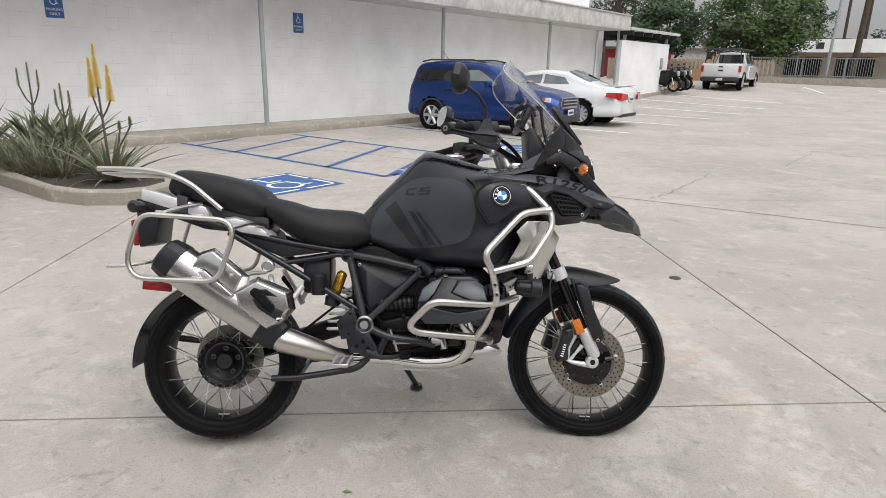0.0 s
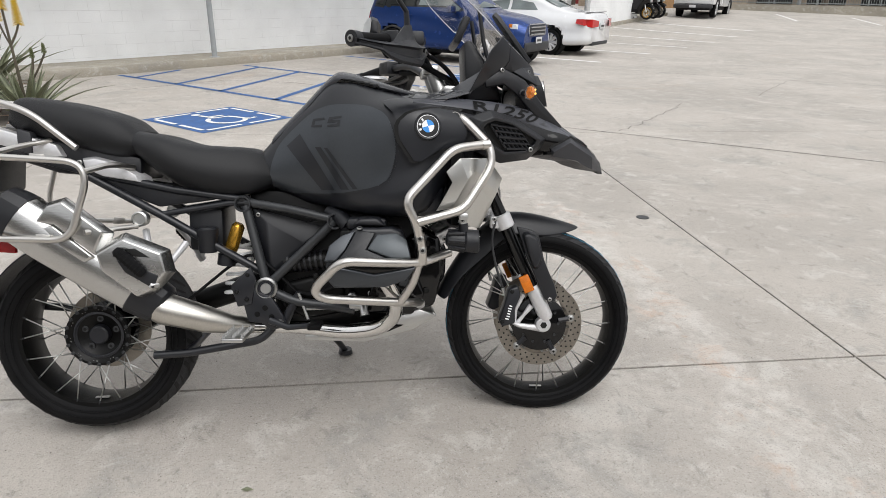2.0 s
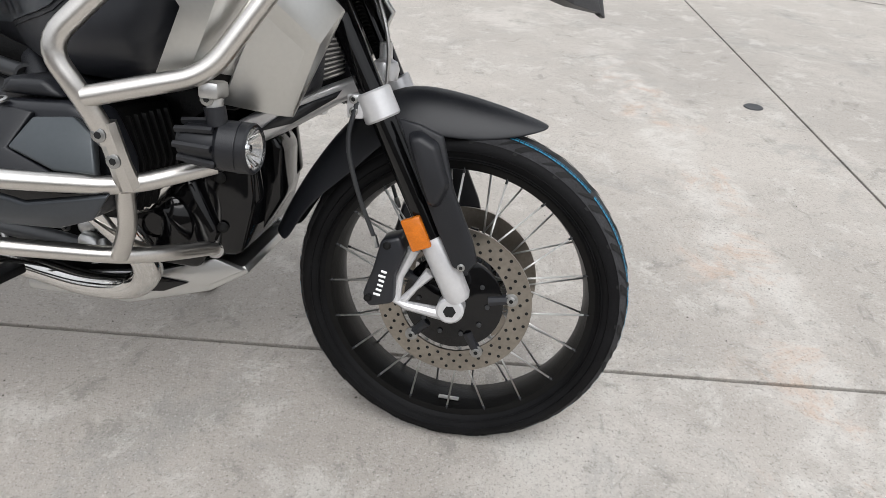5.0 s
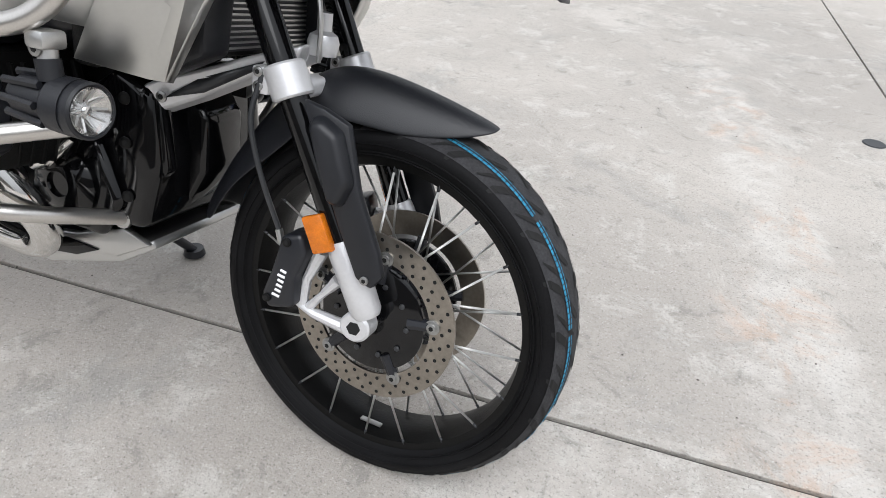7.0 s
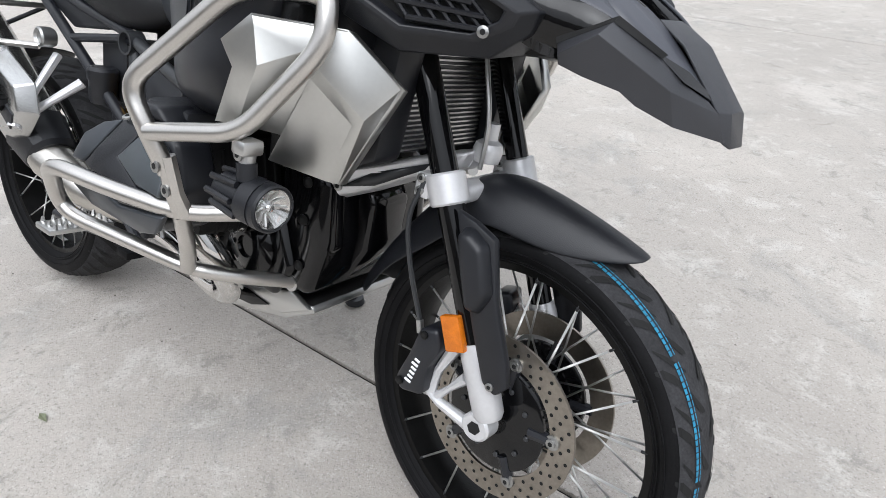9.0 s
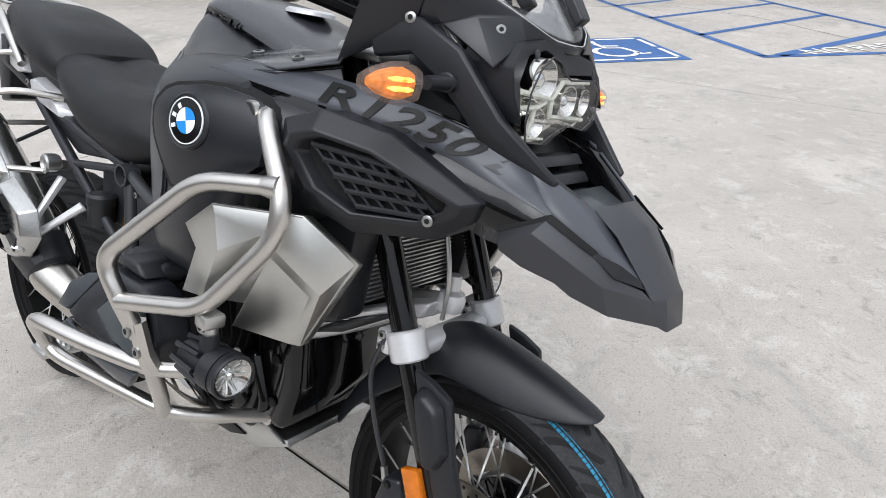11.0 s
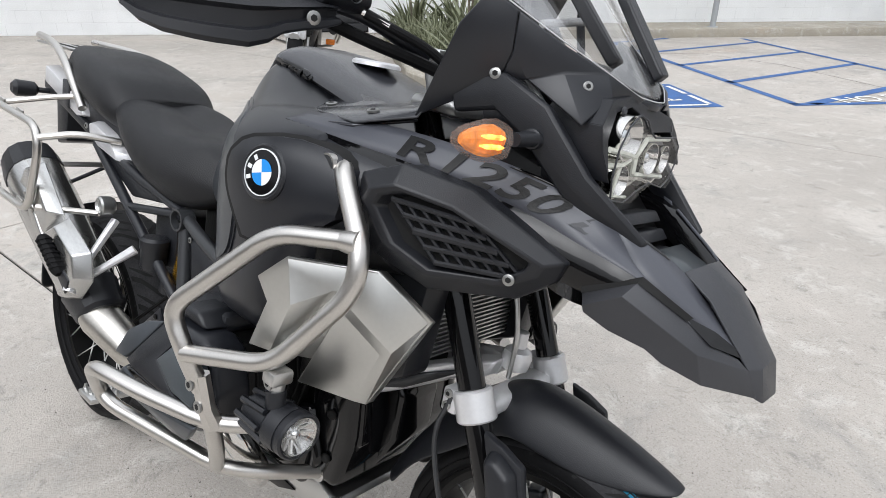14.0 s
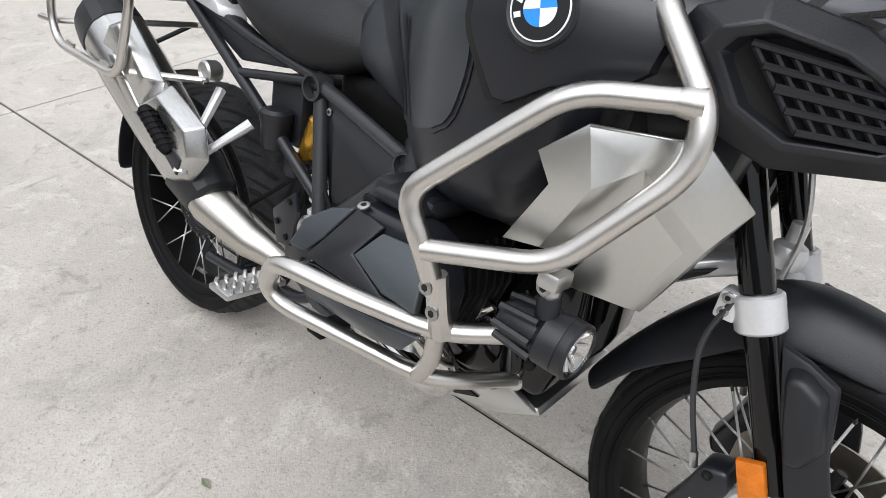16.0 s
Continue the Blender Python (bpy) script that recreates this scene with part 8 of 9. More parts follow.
for sg in (-1, 1):
    part("window_band", decal([(-0.62, 1.14), (-0.52, 1.42), (0.20, 1.46), (1.20, 1.45), (1.80, 1.10), (1.60, 1.05), (0.0, 1.07)], tr, sg, 0.004, 0.10), M["carglass"], suv, "black window surround", smooth=True, angle=60)
    for pf, m_, nm in (([(0.62, 1.08), (0.66, 1.40), (1.18, 1.42), (1.70, 1.14), (1.66, 1.08)], "paleglass", "side_window"), ([(-0.22, 1.12), (-0.20, 1.40), (0.56, 1.42), (0.54, 1.08)], "carglass", "side_window"),
                       ([(-0.62, 1.20), (-0.52, 1.36), (-0.30, 1.40), (-0.30, 1.16)], "carglass", "quarter_window"),
                       ([(-0.70, 0.36), (-0.68, 0.55), (-0.42, 0.66), (2.95, 0.56), (3.05, 0.36), (2.0, 0.30), (0.5, 0.30)], "blackplastic", "sill_cladding"), ([(-0.74, 0.86), (-0.72, 1.06), (-0.60, 1.04), (-0.58, 0.90)], "redlamp", "tail_lamp")):
        part(nm, decal(pf, tr, sg, 0.012, 0.10), M[m_], suv, "", smooth=True, angle=60)
    for cx in (0.0, 2.52):
        arch = [(0.395 * math.cos(a) + cx, sg * 0.885, 0.335 + 0.395 * math.sin(a)) for a in [math.pi * k / 12 for k in range(13)]]
        part("wheel_arch", tube(arch, 0.026, 8), M["blackplastic"], suv)
        well = lathe([(0.0, sg * 0.60), (0.385, sg * 0.60), (0.385, sg * 0.885), (0.375, sg * 0.885), (0.375, sg * 0.62), (0.0, sg * 0.62)], seg=28, centre=(cx, 0, 0.335))
        part("wheel_well", well, M["dark"], suv)
        car_wheel(suv, cx, sg * 0.815, 0.345, 0.20, 6)
    part("roof_rail", tube([(-0.55, sg * 0.52, 1.60), (-0.30, sg * 0.54, 1.645), (0.9, sg * 0.54, 1.655), (1.25, sg * 0.52, 1.60)], 0.018, 8), M["blackplastic"], suv)
    mir = part("door_mirror", box(1.52, 1.66, sg * 0.98 - 0.10, sg * 0.98 + 0.10, 1.05, 1.20, 0.04, 3), M["bluecar"], suv)
    part("mirror_foot", rod((1.58, sg * 0.80, 1.07), (1.58, sg * 0.92, 1.10), 0.03, 8), M["blackplastic"], suv)
    part("door_handle", tube([(0.30, sg * 0.885, 0.98), (0.36, sg * 0.905, 0.98), (0.48, sg * 0.905, 0.98), (0.52, sg * 0.885, 0.98)], 0.014, 8), M["bluecar"], suv)
    part("headlamp", loft([[(2.98, sg * 0.62, 0.78), (2.98, sg * 0.62, 0.88), (2.90, sg * 0.76, 0.86), (2.90, sg * 0.76, 0.78)], [(3.17, sg * 0.45, 0.77), (3.12, sg * 0.45, 0.86), (2.99, sg * 0.70, 0.86), (3.03, sg * 0.70, 0.77)]]), M["clearlamp"], suv, "clear headlamp")
    part("corner_lamp", box(2.86, 2.93, sg * 0.74 - 0.02, sg * 0.74 + 0.02, 0.80, 0.87, 0.01), M["orange"], suv)
    part("fog_lamp", box(3.10, 3.16, sg * 0.52 - 0.07, sg * 0.52 + 0.07, 0.55, 0.64, 0.02), M["blackplastic"], suv)
gr = part("grille", box(3.14, 3.21, -0.42, 0.42, 0.62, 0.84, 0.05, 3), M["blackplastic"], suv, "black grille with bright bars")
for z in (0.66, 0.73, 0.80):
    part("grille_bar", box(3.20, 3.225, -0.38, 0.38, z - 0.012, z + 0.012, 0.004), M["alloy"], gr)
part("grille_frame", tube([(3.19, -0.42, 0.64), (3.18, -0.44, 0.73), (3.17, -0.40, 0.86), (3.18, 0.40, 0.86), (3.18, 0.44, 0.73), (3.19, 0.42, 0.64)], 0.016, 8, closed=True), M["alloy"], gr)
part("front_bumper", box(3.02, 3.23, -0.62, 0.62, 0.30, 0.50, 0.05, 3), M["blackplastic"], suv)
part("plate_front", box(3.23, 3.24, -0.16, 0.16, 0.47, 0.60, 0.004), M["plate"], suv, "pale plate with plain bars")
part("plate_bar", box(3.241, 3.243, -0.11, 0.11, 0.51, 0.555), M["greyplastic"], suv)
part("windscreen", faces([(1.26, -0.50, 1.58), (2.00, -0.62, 1.16), (2.06, 0, 1.18), (2.00, 0.62, 1.16), (1.26, 0.50, 1.58), (1.27, 0, 1.62)], [(0, 1, 2, 5), (5, 2, 3, 4)]), M["paleglass"], suv, solid=0.01)
part("rear_window", faces([(-0.76, -0.46, 1.18), (-0.65, -0.46, 1.48), (-0.65, 0.46, 1.48), (-0.76, 0.46, 1.18)], [(0, 1, 2, 3)]), M["carglass"], suv, solid=0.012)
part("aerial", rod((-0.10, 0, 1.64), (-0.30, 0, 1.86), 0.006, 6), M["blackplastic"], suv)
part("dark_underside", box(-0.4, 2.9, -0.70, 0.70, 0.20, 0.34), M["dark"], suv)

# white saloon, nose in
sedan = thing("car", "white four-door saloon parked nose in beside the blue SUV", "car", m=WM @ Matrix.Translation((-5.95, 15.62, 0)) @ Matrix.Rotation(radians(180 + 4), 4, "Z"))
SD = [
    (-1.05, [(0, 0.90), (0.45, 0.89), (0.60, 0.84), (0.68, 0.72), (0.70, 0.56), (0.66, 0.34), (0, 0.32)]),
    (-0.90, [(0, 1.06), (0.55, 1.04), (0.70, 0.97), (0.80, 0.80), (0.83, 0.58), (0.80, 0.30), (0, 0.28)]),
    (-0.45, [(0, 1.09), (0.60, 1.06), (0.74, 0.99), (0.86, 0.82), (0.90, 0.58), (0.88, 0.27), (0, 0.24)]),
    (0.05, [(0, 1.22), (0.56, 1.18), (0.72, 1.04), (0.87, 0.84), (0.91, 0.58), (0.89, 0.25), (0, 0.23)]),
    (0.60, [(0, 1.42), (0.54, 1.38), (0.68, 1.18), (0.86, 0.90), (0.91, 0.60), (0.89, 0.25), (0, 0.23)]),
    (1.30, [(0, 1.47), (0.55, 1.43), (0.68, 1.20), (0.86, 0.90), (0.91, 0.60), (0.89, 0.25), (0, 0.23)]),
    (2.05, [(0, 1.38), (0.52, 1.33), (0.68, 1.14), (0.85, 0.88), (0.91, 0.60), (0.89, 0.25), (0, 0.23)]),
    (2.60, [(0, 1.06), (0.50, 1.04), (0.70, 0.97), (0.84, 0.84), (0.90, 0.58), (0.88, 0.26), (0, 0.24)]),
    (3.20, [(0, 0.92), (0.50, 0.90), (0.66, 0.85), (0.78, 0.75), (0.84, 0.55), (0.80, 0.28), (0, 0.25)]),
    (3.72, [(0, 0.72), (0.40, 0.71), (0.50, 0.68), (0.58, 0.62), (0.62, 0.50), (0.58, 0.34), (0, 0.30)]),
]
body, tr = body_of(sedan, SD, M["whitecar"], (0.0, 2.776), 0.325, "white body")
for sg in (-1, 1):
    for pf, m_, nm in (([(0.34, 0.98), (0.62, 1.26), (1.22, 1.34), (1.22, 0.98)], "paleglass", "side_window"), ([(1.30, 0.98), (1.30, 1.33), (1.90, 1.27), (2.36, 1.02), (2.30, 0.98)], "paleglass", "side_window")):
        part(nm, decal(pf, tr, sg, 0.006, 0.10), M[m_], sedan, "", smooth=True, angle=60)
    for cx in (0.0, 2.776):
        part("wheel_well", lathe([(0.0, sg * 0.62), (0.37, sg * 0.62), (0.37, sg * 0.905), (0.355, sg * 0.905), (0.355, sg * 0.64), (0.0, sg * 0.64)], seg=28, centre=(cx, 0, 0.325)), M["dark"], sedan)
        car_wheel(sedan, cx, sg * 0.80, 0.325, 0.21, 10)
    part("tail_lamp", loft([[(-1.12, sg * 0.40, 0.72), (-1.12, sg * 0.40, 0.86), (-1.07, sg * 0.72, 0.90), (-1.07, sg * 0.74, 0.70)], [(-0.88, sg * 0.89, 0.76), (-0.88, sg * 0.87, 0.90), (-0.70, sg * 0.90, 0.90), (-0.68, sg * 0.91, 0.80)]]), M["redlamp"], sedan, "red tail lamp", bev=0.006)
    part("door_mirror", box(2.10, 2.22, sg * 1.0 - 0.09, sg * 1.0 + 0.09, 0.98, 1.10, 0.03, 3), M["whitecar"], sedan)
part("rear_window", faces([(-0.10, -0.50, 1.12), (0.56, -0.48, 1.41), (0.56, 0, 1.435), (0.56, 0.48, 1.41), (-0.10, 0.50, 1.12), (-0.12, 0, 1.14)], [(0, 5, 2, 1), (5, 4, 3, 2)]), M["paleglass"], sedan, solid=0.01).location.z = 0.014
part("boot_spoiler", box(-0.94, -0.80, -0.66, 0.66, 1.06, 1.085, 0.012, 3), M["whitecar"], sedan)
part("plate_rear", box(-1.085, -1.06, -0.16, 0.16, 0.66, 0.80, 0.004), M["plate"], sedan, "pale plate with plain bars")
part("plate_bar", box(-1.088, -1.0855, -0.11, 0.11, 0.71, 0.755), M["greyplastic"], sedan)
part("boot_badge", box(-1.04, -1.015, -0.06, 0.06, 0.86, 0.89, 0.004), M["alloy"], sedan)
part("rear_valance", box(-1.06, -0.78, -0.60, 0.60, 0.26, 0.36, 0.03), M["blackplastic"], sedan)

# white pickup far off, tail towards the car park
tz = rise(32.8)
pick = thing("pickup_truck", "white pickup truck with a black ladder rack, parked far off", "truck", m=Matrix.Translation((15.45, 32.75, tz)) @ Matrix.Rotation(radians(56), 4, "Z"))
part("cargo_bed", box(-0.95, 1.25, -0.98, 0.98, 0.62, 1.32, 0.05, 3), M["whitecar"], pick)
part("bed_opening", box(-0.85, 1.20, -0.82, 0.82, 1.30, 1.326), M["dark"], pick)
part("tailgate", box(-1.0, -0.94, -0.84, 0.84, 0.66, 1.28, 0.02), M["whitecar"], pick)
part("gate_badge", box(-1.012, -1.0, -0.12, 0.12, 0.94, 1.02, 0.01), M["blackplastic"], pick)
part("gate_handle", box(-1.012, -1.0, -0.11, 0.11, 1.14, 1.20, 0.01), M["blackplastic"], pick)
cab = half_loft([(1.27, [(0, 1.94), (0.62, 1.90), (0.80, 1.30), (0.99, 1.22), (1.0, 0.55), (0, 0.52)]), (2.5, [(0, 1.96), (0.64, 1.92), (0.82, 1.32), (1.0, 1.22), (1.0, 0.52), (0, 0.50)]),
                 (3.3, [(0, 1.34), (0.70, 1.32), (0.84, 1.27), (0.98, 1.18), (1.0, 0.52), (0, 0.50)]), (4.6, [(0, 1.18), (0.66, 1.16), (0.80, 1.12), (0.92, 1.05), (0.94, 0.55), (0, 0.52)])])
part("cab", cab, M["whitecar"], pick, bev=0.04)
part("rear_window", box(1.255, 1.27, -0.62, 0.62, 1.38, 1.82, 0.0), M["carglass"], pick)
for sg in (-1, 1):
    part("side_window", faces([(1.45, sg * 0.845, 1.36), (1.45, sg * 0.70, 1.82), (2.45, sg * 0.70, 1.84), (3.0, sg * 0.845, 1.36)], [(0, 1, 2, 3)]), M["carglass"], pick, solid=0.012)
    part("tail_lamp", box(-0.99, -0.90, sg * 0.92 - 0.06, sg * 0.92 + 0.06, 0.90, 1.22, 0.01), M["redlamp"], pick)
    for cx in (0.0, 3.6):
        car_wheel(pick, cx, sg * 0.84, 0.39, 0.26, 6)
        part("wheel_arch", tube([(0.46 * math.cos(a) + cx, sg * 0.975, 0.42 + 0.46 * math.sin(a)) for a in [math.pi * k / 10 for k in range(11)]], 0.05, 8), M["dark"], pick)
    for x in (-0.7, 1.1):
        part("rack_post", rod((x, sg * 0.88, 1.30), (x, sg * 0.80, 2.05), 0.025, 8), M["blackplastic"], pick)
    part("rack_rail", rod((-0.9, sg * 0.80, 2.05), (3.0, sg * 0.80, 2.08), 0.025, 8), M["blackplastic"], pick)
for x in (-0.7, 1.1, 2.9):
    part("rack_bar", rod((x, -0.8, 2.06), (x, 0.8, 2.06), 0.022, 8), M["blackplastic"], pick)
part("rear_bumper", box(-1.12, -0.95, -0.95, 0.95, 0.45, 0.62, 0.03), M["blackplastic"], pick)
part("plate_rear", box(-1.13, -1.12, -0.16, 0.16, 0.48, 0.60), M["plate"], pick)
part("dark_underside", box(-0.9, 4.3, -0.80, 0.80, 0.35, 0.62), M["dark"], pick)


# other motorcycles
def spare_bike(name, label, m, paint, group="", rimcol="blackplastic", touring=False):
    tb = thing(name, label, "motorcycle", group, m=m)
    for cx, r in ((0.0, 0.31), (1.40, 0.31)):
        wh = part("wheel", lathe([(r * 0.72, -0.05), (r * 0.90, -0.075), (r * 0.98, -0.045), (r, 0), (r * 0.98, 0.045), (r * 0.90, 0.075), (r * 0.72, 0.05)], seg=36, full=False), M["rubber"], tb)
        wh.matrix_basis = Matrix.Translation((cx, 0, r))
        part("rim", lathe([(r * 0.74, -0.04), (r * 0.66, -0.035), (r * 0.66, 0.035), (r * 0.74, 0.04)], seg=36, full=False), M[rimcol], wh)
        for k in range(5):
            a = 2 * math.pi * k / 5
            part("rim_spoke", rod((0.03 * math.cos(a), 0, 0.03 * math.sin(a)), (r * 0.68 * math.cos(a), 0, r * 0.68 * math.sin(a)), 0.018, 6), M[rimcol], wh)
    for sg in (-1, 1):
        part("fork_leg", rod((1.40, sg * 0.10, 0.31), (1.20, sg * 0.10, 0.85), 0.025, 10), M["alu"], tb)
        part("brake_disc", lathe([(0.10, sg * 0.07), (0.155, sg * 0.07), (0.155, sg * 0.075), (0.10, sg * 0.075)], seg=24, centre=(1.40, 0, 0.31), full=False), M["discsteel"], tb)
    w2 = 0.80 if touring else 1.0
    part("fairing", dense([(0.75, [(0, 0.98), (0.10, 0.96), (0.20 * w2, 0.80), (0.22 * w2, 0.55), (0.12, 0.32), (0, 0.30)]), (1.05, [(0, 1.06), (0.12, 1.03), (0.24 * w2, 0.86), (0.24 * w2, 0.60), (0.12, 0.36), (0, 0.34)]),
                           (1.28, [(0, 1.10), (0.12, 1.08), (0.23 * w2, 0.94), (0.22 * w2, 0.78), (0.10, 0.64), (0, 0.62)]), (1.48, [(0, 0.98), (0.08, 0.97), (0.15 * w2, 0.90), (0.14 * w2, 0.80), (0.06, 0.72), (0, 0.71)])], 6, 4), M["plastic" if touring else paint], tb, "painted fairing", angle=50)
    part("tank", dense([(0.45, [(0, 0.86), (0.08, 0.85), (0.12, 0.80), (0.08, 0.74), (0, 0.74)]), (0.70, [(0, 1.00), (0.12, 0.97), (0.18, 0.86), (0.12, 0.74), (0, 0.74)]), (0.95, [(0, 1.02), (0.12, 0.99), (0.18, 0.88), (0.12, 0.76), (0, 0.76)])], 5, 4), M[paint], tb, angle=50)
    part("seat", dense([(-0.25, [(0, 0.98), (0.08, 0.97), (0.10, 0.93), (0.06, 0.88), (0, 0.88)]), (0.10, [(0, 0.88), (0.12, 0.86), (0.15, 0.80), (0.08, 0.74), (0, 0.74)]), (0.50, [(0, 0.86), (0.10, 0.84), (0.12, 0.80), (0.08, 0.74), (0, 0.74)])], 5, 4), M["seat"], tb, angle=50)
    part("engine", box(0.45, 1.0, -0.18, 0.18, 0.25, 0.72, 0.04, 3), M["engine"], tb)
    part("exhaust", tube([(0.9, -0.15, 0.28), (0.3, -0.18, 0.28), (-0.25, -0.22, 0.50)], [0.03, 0.03, 0.055], 12), M["alu"], tb)
    part("swing_arm", rod((0.45, 0.10, 0.40), (0.0, 0.10, 0.31), 0.03, 8), M["alu"], tb)
    part("handlebar", tube([(1.05, -0.36, 1.05), (1.12, -0.15, 1.10), (1.12, 0.15, 1.10), (1.05, 0.36, 1.05)], 0.014, 8), M["matblack"], tb)
    part("headlamp", facing([(y, z + (0.07 if touring else 0.0)) for y, z in ((-0.09, 0.88), (-0.08, 0.98), (0.0, 1.00), (0.08, 0.98), (0.09, 0.88), (0.04, 0.76), (-0.04, 0.76))], 1.40, 1.53, 0, 0.01), M["clearlamp"], tb, "clear headlamp")
    part("mudguard", tube([(1.40 + 0.34 * math.cos(a), 0, 0.31 + 0.34 * math.sin(a)) for a in [radians(40 + 12 * k) for k in range(9)]], 0.06, 8), M[paint], tb)
    foot = rod((0.62, 0.14, 0.28), (0.72, 0.34, 0.02), 0.014, 8)
    part("side_stand", foot, M["matblack"], tb)
    for sg in (-1, 1):
        part("mirror", loft([[(1.25, sg * 0.34, 1.16), (1.25, sg * 0.34, 1.24), (1.25, sg * 0.48, 1.24), (1.25, sg * 0.48, 1.17)], [(1.31, sg * 0.36, 1.18), (1.31, sg * 0.36, 1.22), (1.31, sg * 0.46, 1.22), (1.31, sg * 0.46, 1.19)]]), M["plastic"], tb)
        part("mirror_stem", rod((1.26, sg * 0.20, 1.04), (1.27, sg * 0.38, 1.18), 0.01, 6), M["plastic"], tb)
    return tb


M["bikewhite"] = mat("white_bike_paint", (0.50, 0.51, 0.52), 0.25, var=0.03, coat=0.4)
tour = spare_bike("motorcycle", "white touring motorcycle with crash bars, parked facing out on its stand", Matrix.Translation(W(-7.02, 0.18)) @ Matrix.Rotation(WA - math.pi / 2 + radians(-3), 4, "Z") @ Matrix.Rotation(radians(-7), 4, "X"), "bikewhite", touring=True)
ws = faces([(1.30, -0.20, 1.06), (1.34, 0.0, 1.08), (1.30, 0.20, 1.06), (1.10, -0.24, 1.45), (1.14, 0.0, 1.50), (1.10, 0.24, 1.45)], [(0, 1, 4, 3), (1, 2, 5, 4)])
scr = part("windscreen", ws, M["paleglass"], tour, "tinted windscreen", solid=0.005)
for sg in (-1, 1):
    cowl = [(0.060, 1.10), (0.17, 1.15), (0.31, 1.13), (0.34, 1.02), (0.27, 0.90), (0.20, 0.84), (0.12, 0.78), (0.05, 0.76), (0.04, 0.84), (0.11, 0.88), (0.12, 1.00)]
    part("side_cowl", facing([(sg * y, z) for y, z in cowl], 1.16, 1.47, 0, 0.012, 0.55), M["bikewhite"], tour, "angular white front cowl")
    fin = [(0.20, 0.835), (0.33, 0.93), (0.34, 0.84), (0.27, 0.70), (0.20, 0.66), (0.23, 0.76)]
    part("cowl_fin", facing([(sg * y, z) for y, z in fin], 1.10, 1.36, 0, 0.010, 0.35), M["bikewhite"], tour, "white side fin")
    part("lamp_eye", facing([(sg * y, z) for y, z in ((0.09, 1.02), (0.20, 1.06), (0.25, 0.97), (0.20, 0.90), (0.10, 0.88))], 1.20, 1.487, 0, 0.008, 0.55), M["paleglass"], tour)
    part("crash_bar", tube([(0.95, sg * 0.20, 0.72), (1.02, sg * 0.36, 0.70), (1.02, sg * 0.42, 0.55), (1.0, sg * 0.36, 0.40), (0.95, sg * 0.18, 0.36)], 0.016, 10, corner=0.05), M["steel"], tour, "chrome crash bar")
    part("crash_bar", tube([(0.90, sg * 0.22, 0.70), (0.95, sg * 0.40, 0.68), (0.95, sg * 0.45, 0.55), (0.93, sg * 0.40, 0.42)], 0.014, 10, corner=0.05), M["steel"], tour)
    part("spot_lamp", lathe([(0.0, -0.05), (0.045, -0.03), (0.050, 0.04), (0.040, 0.045), (0.0, 0.04)], axis="x", seg=18, centre=(1.06, sg * 0.36, 0.58)), M["plastic"], tour)
    part("marker_lamp", box(1.02, 1.07, sg * 0.33 - 0.05, sg * 0.33 + 0.05, 0.41, 0.47, 0.01), M["orange"], tour, "amber marker lamp")
part("fairing_mouth", facing([(-0.16, 0.52), (-0.18, 0.70), (-0.06, 0.78), (0.06, 0.78), (0.18, 0.70), (0.16, 0.52)], 1.20, 1.42, 0, 0.02), M["dark"], tour)
part("front_fender", box(1.56, 1.62, -0.115, 0.115, 0.50, 0.64, 0.028, 3), M["bikewhite"], tour)
bz = rise(29.4) + WALK
for k, (x, y, col, rimc, lab) in enumerate(((11.45, 29.25, "gloss", "gold", "yellow and black sports motorcycle parked by the low wall"), (11.95, 29.75, "gloss", "blackplastic", "black sports motorcycle parked in a row"), (12.4, 30.3, "gloss", "blackplastic", "black sports motorcycle at the end of a row"))):
    spare_bike("motorcycle", lab, Matrix.Translation((x - 0.9, y + 0.8, rise(y) + WALK)) @ Matrix.Rotation(radians(-40), 4, "Z") @ Matrix.Rotation(radians(-8), 4, "X"), col, "row of sports motorcycles", rimc)


# ---- aloe plants in the planter ----
M["aloe"] = mat("aloe_leaf", (0.175, 0.190, 0.115), 0.5, var=0.34, scale=7, bump=0.2, bscale=80)
M["aloedry"] = mat("dry_aloe_leaf", (0.30, 0.21, 0.16), 0.7, var=0.35, scale=9, bump=0.3, bscale=80)
M["aloethin"] = mat("thin_grey_green_leaf", (0.185, 0.198, 0.118), 0.6, var=0.34, scale=9)
M["stalk"] = mat("flower_stalk", (0.10, 0.085, 0.06), 0.7, var=0.2)
M["bloom"] = mat("yellow_aloe_flower", (0.62, 0.42, 0.02), 0.5, var=0.25, scale=30)
M["bud"] = mat("green_flower_bud", (0.13, 0.15, 0.06), 0.6, var=0.25, scale=30)


def leaf_mesh(length, width, curl, thick, rng, material):
    """A tapered succulent leaf that bends outwards, channelled on top."""
    secs = []
    n = 6
    x = z = 0.0
    ang = radians(78)
    for i in range(n + 1):
        u = i / n
        wd = width * (1 - u) ** 0.75 * (0.75 + 0.6 * u * (1 - u)) + 0.002
        th = thick * (1 - u) + 0.0015
        dx, dz = math.cos(ang), math.sin(ang)
        nx_, nz_ = -dz, dx
        secs.append([(x, -wd, z), (x + nx_ * th * -0.2, 0, z + nz_ * th * -0.2), (x, wd, z), (x - nx_ * th, 0, z - nz_ * th)])
        x += dx * length / n
        z += dz * length / n
        ang -= radians(curl) / n
    return link_mesh("leaf", loft(secs), material)


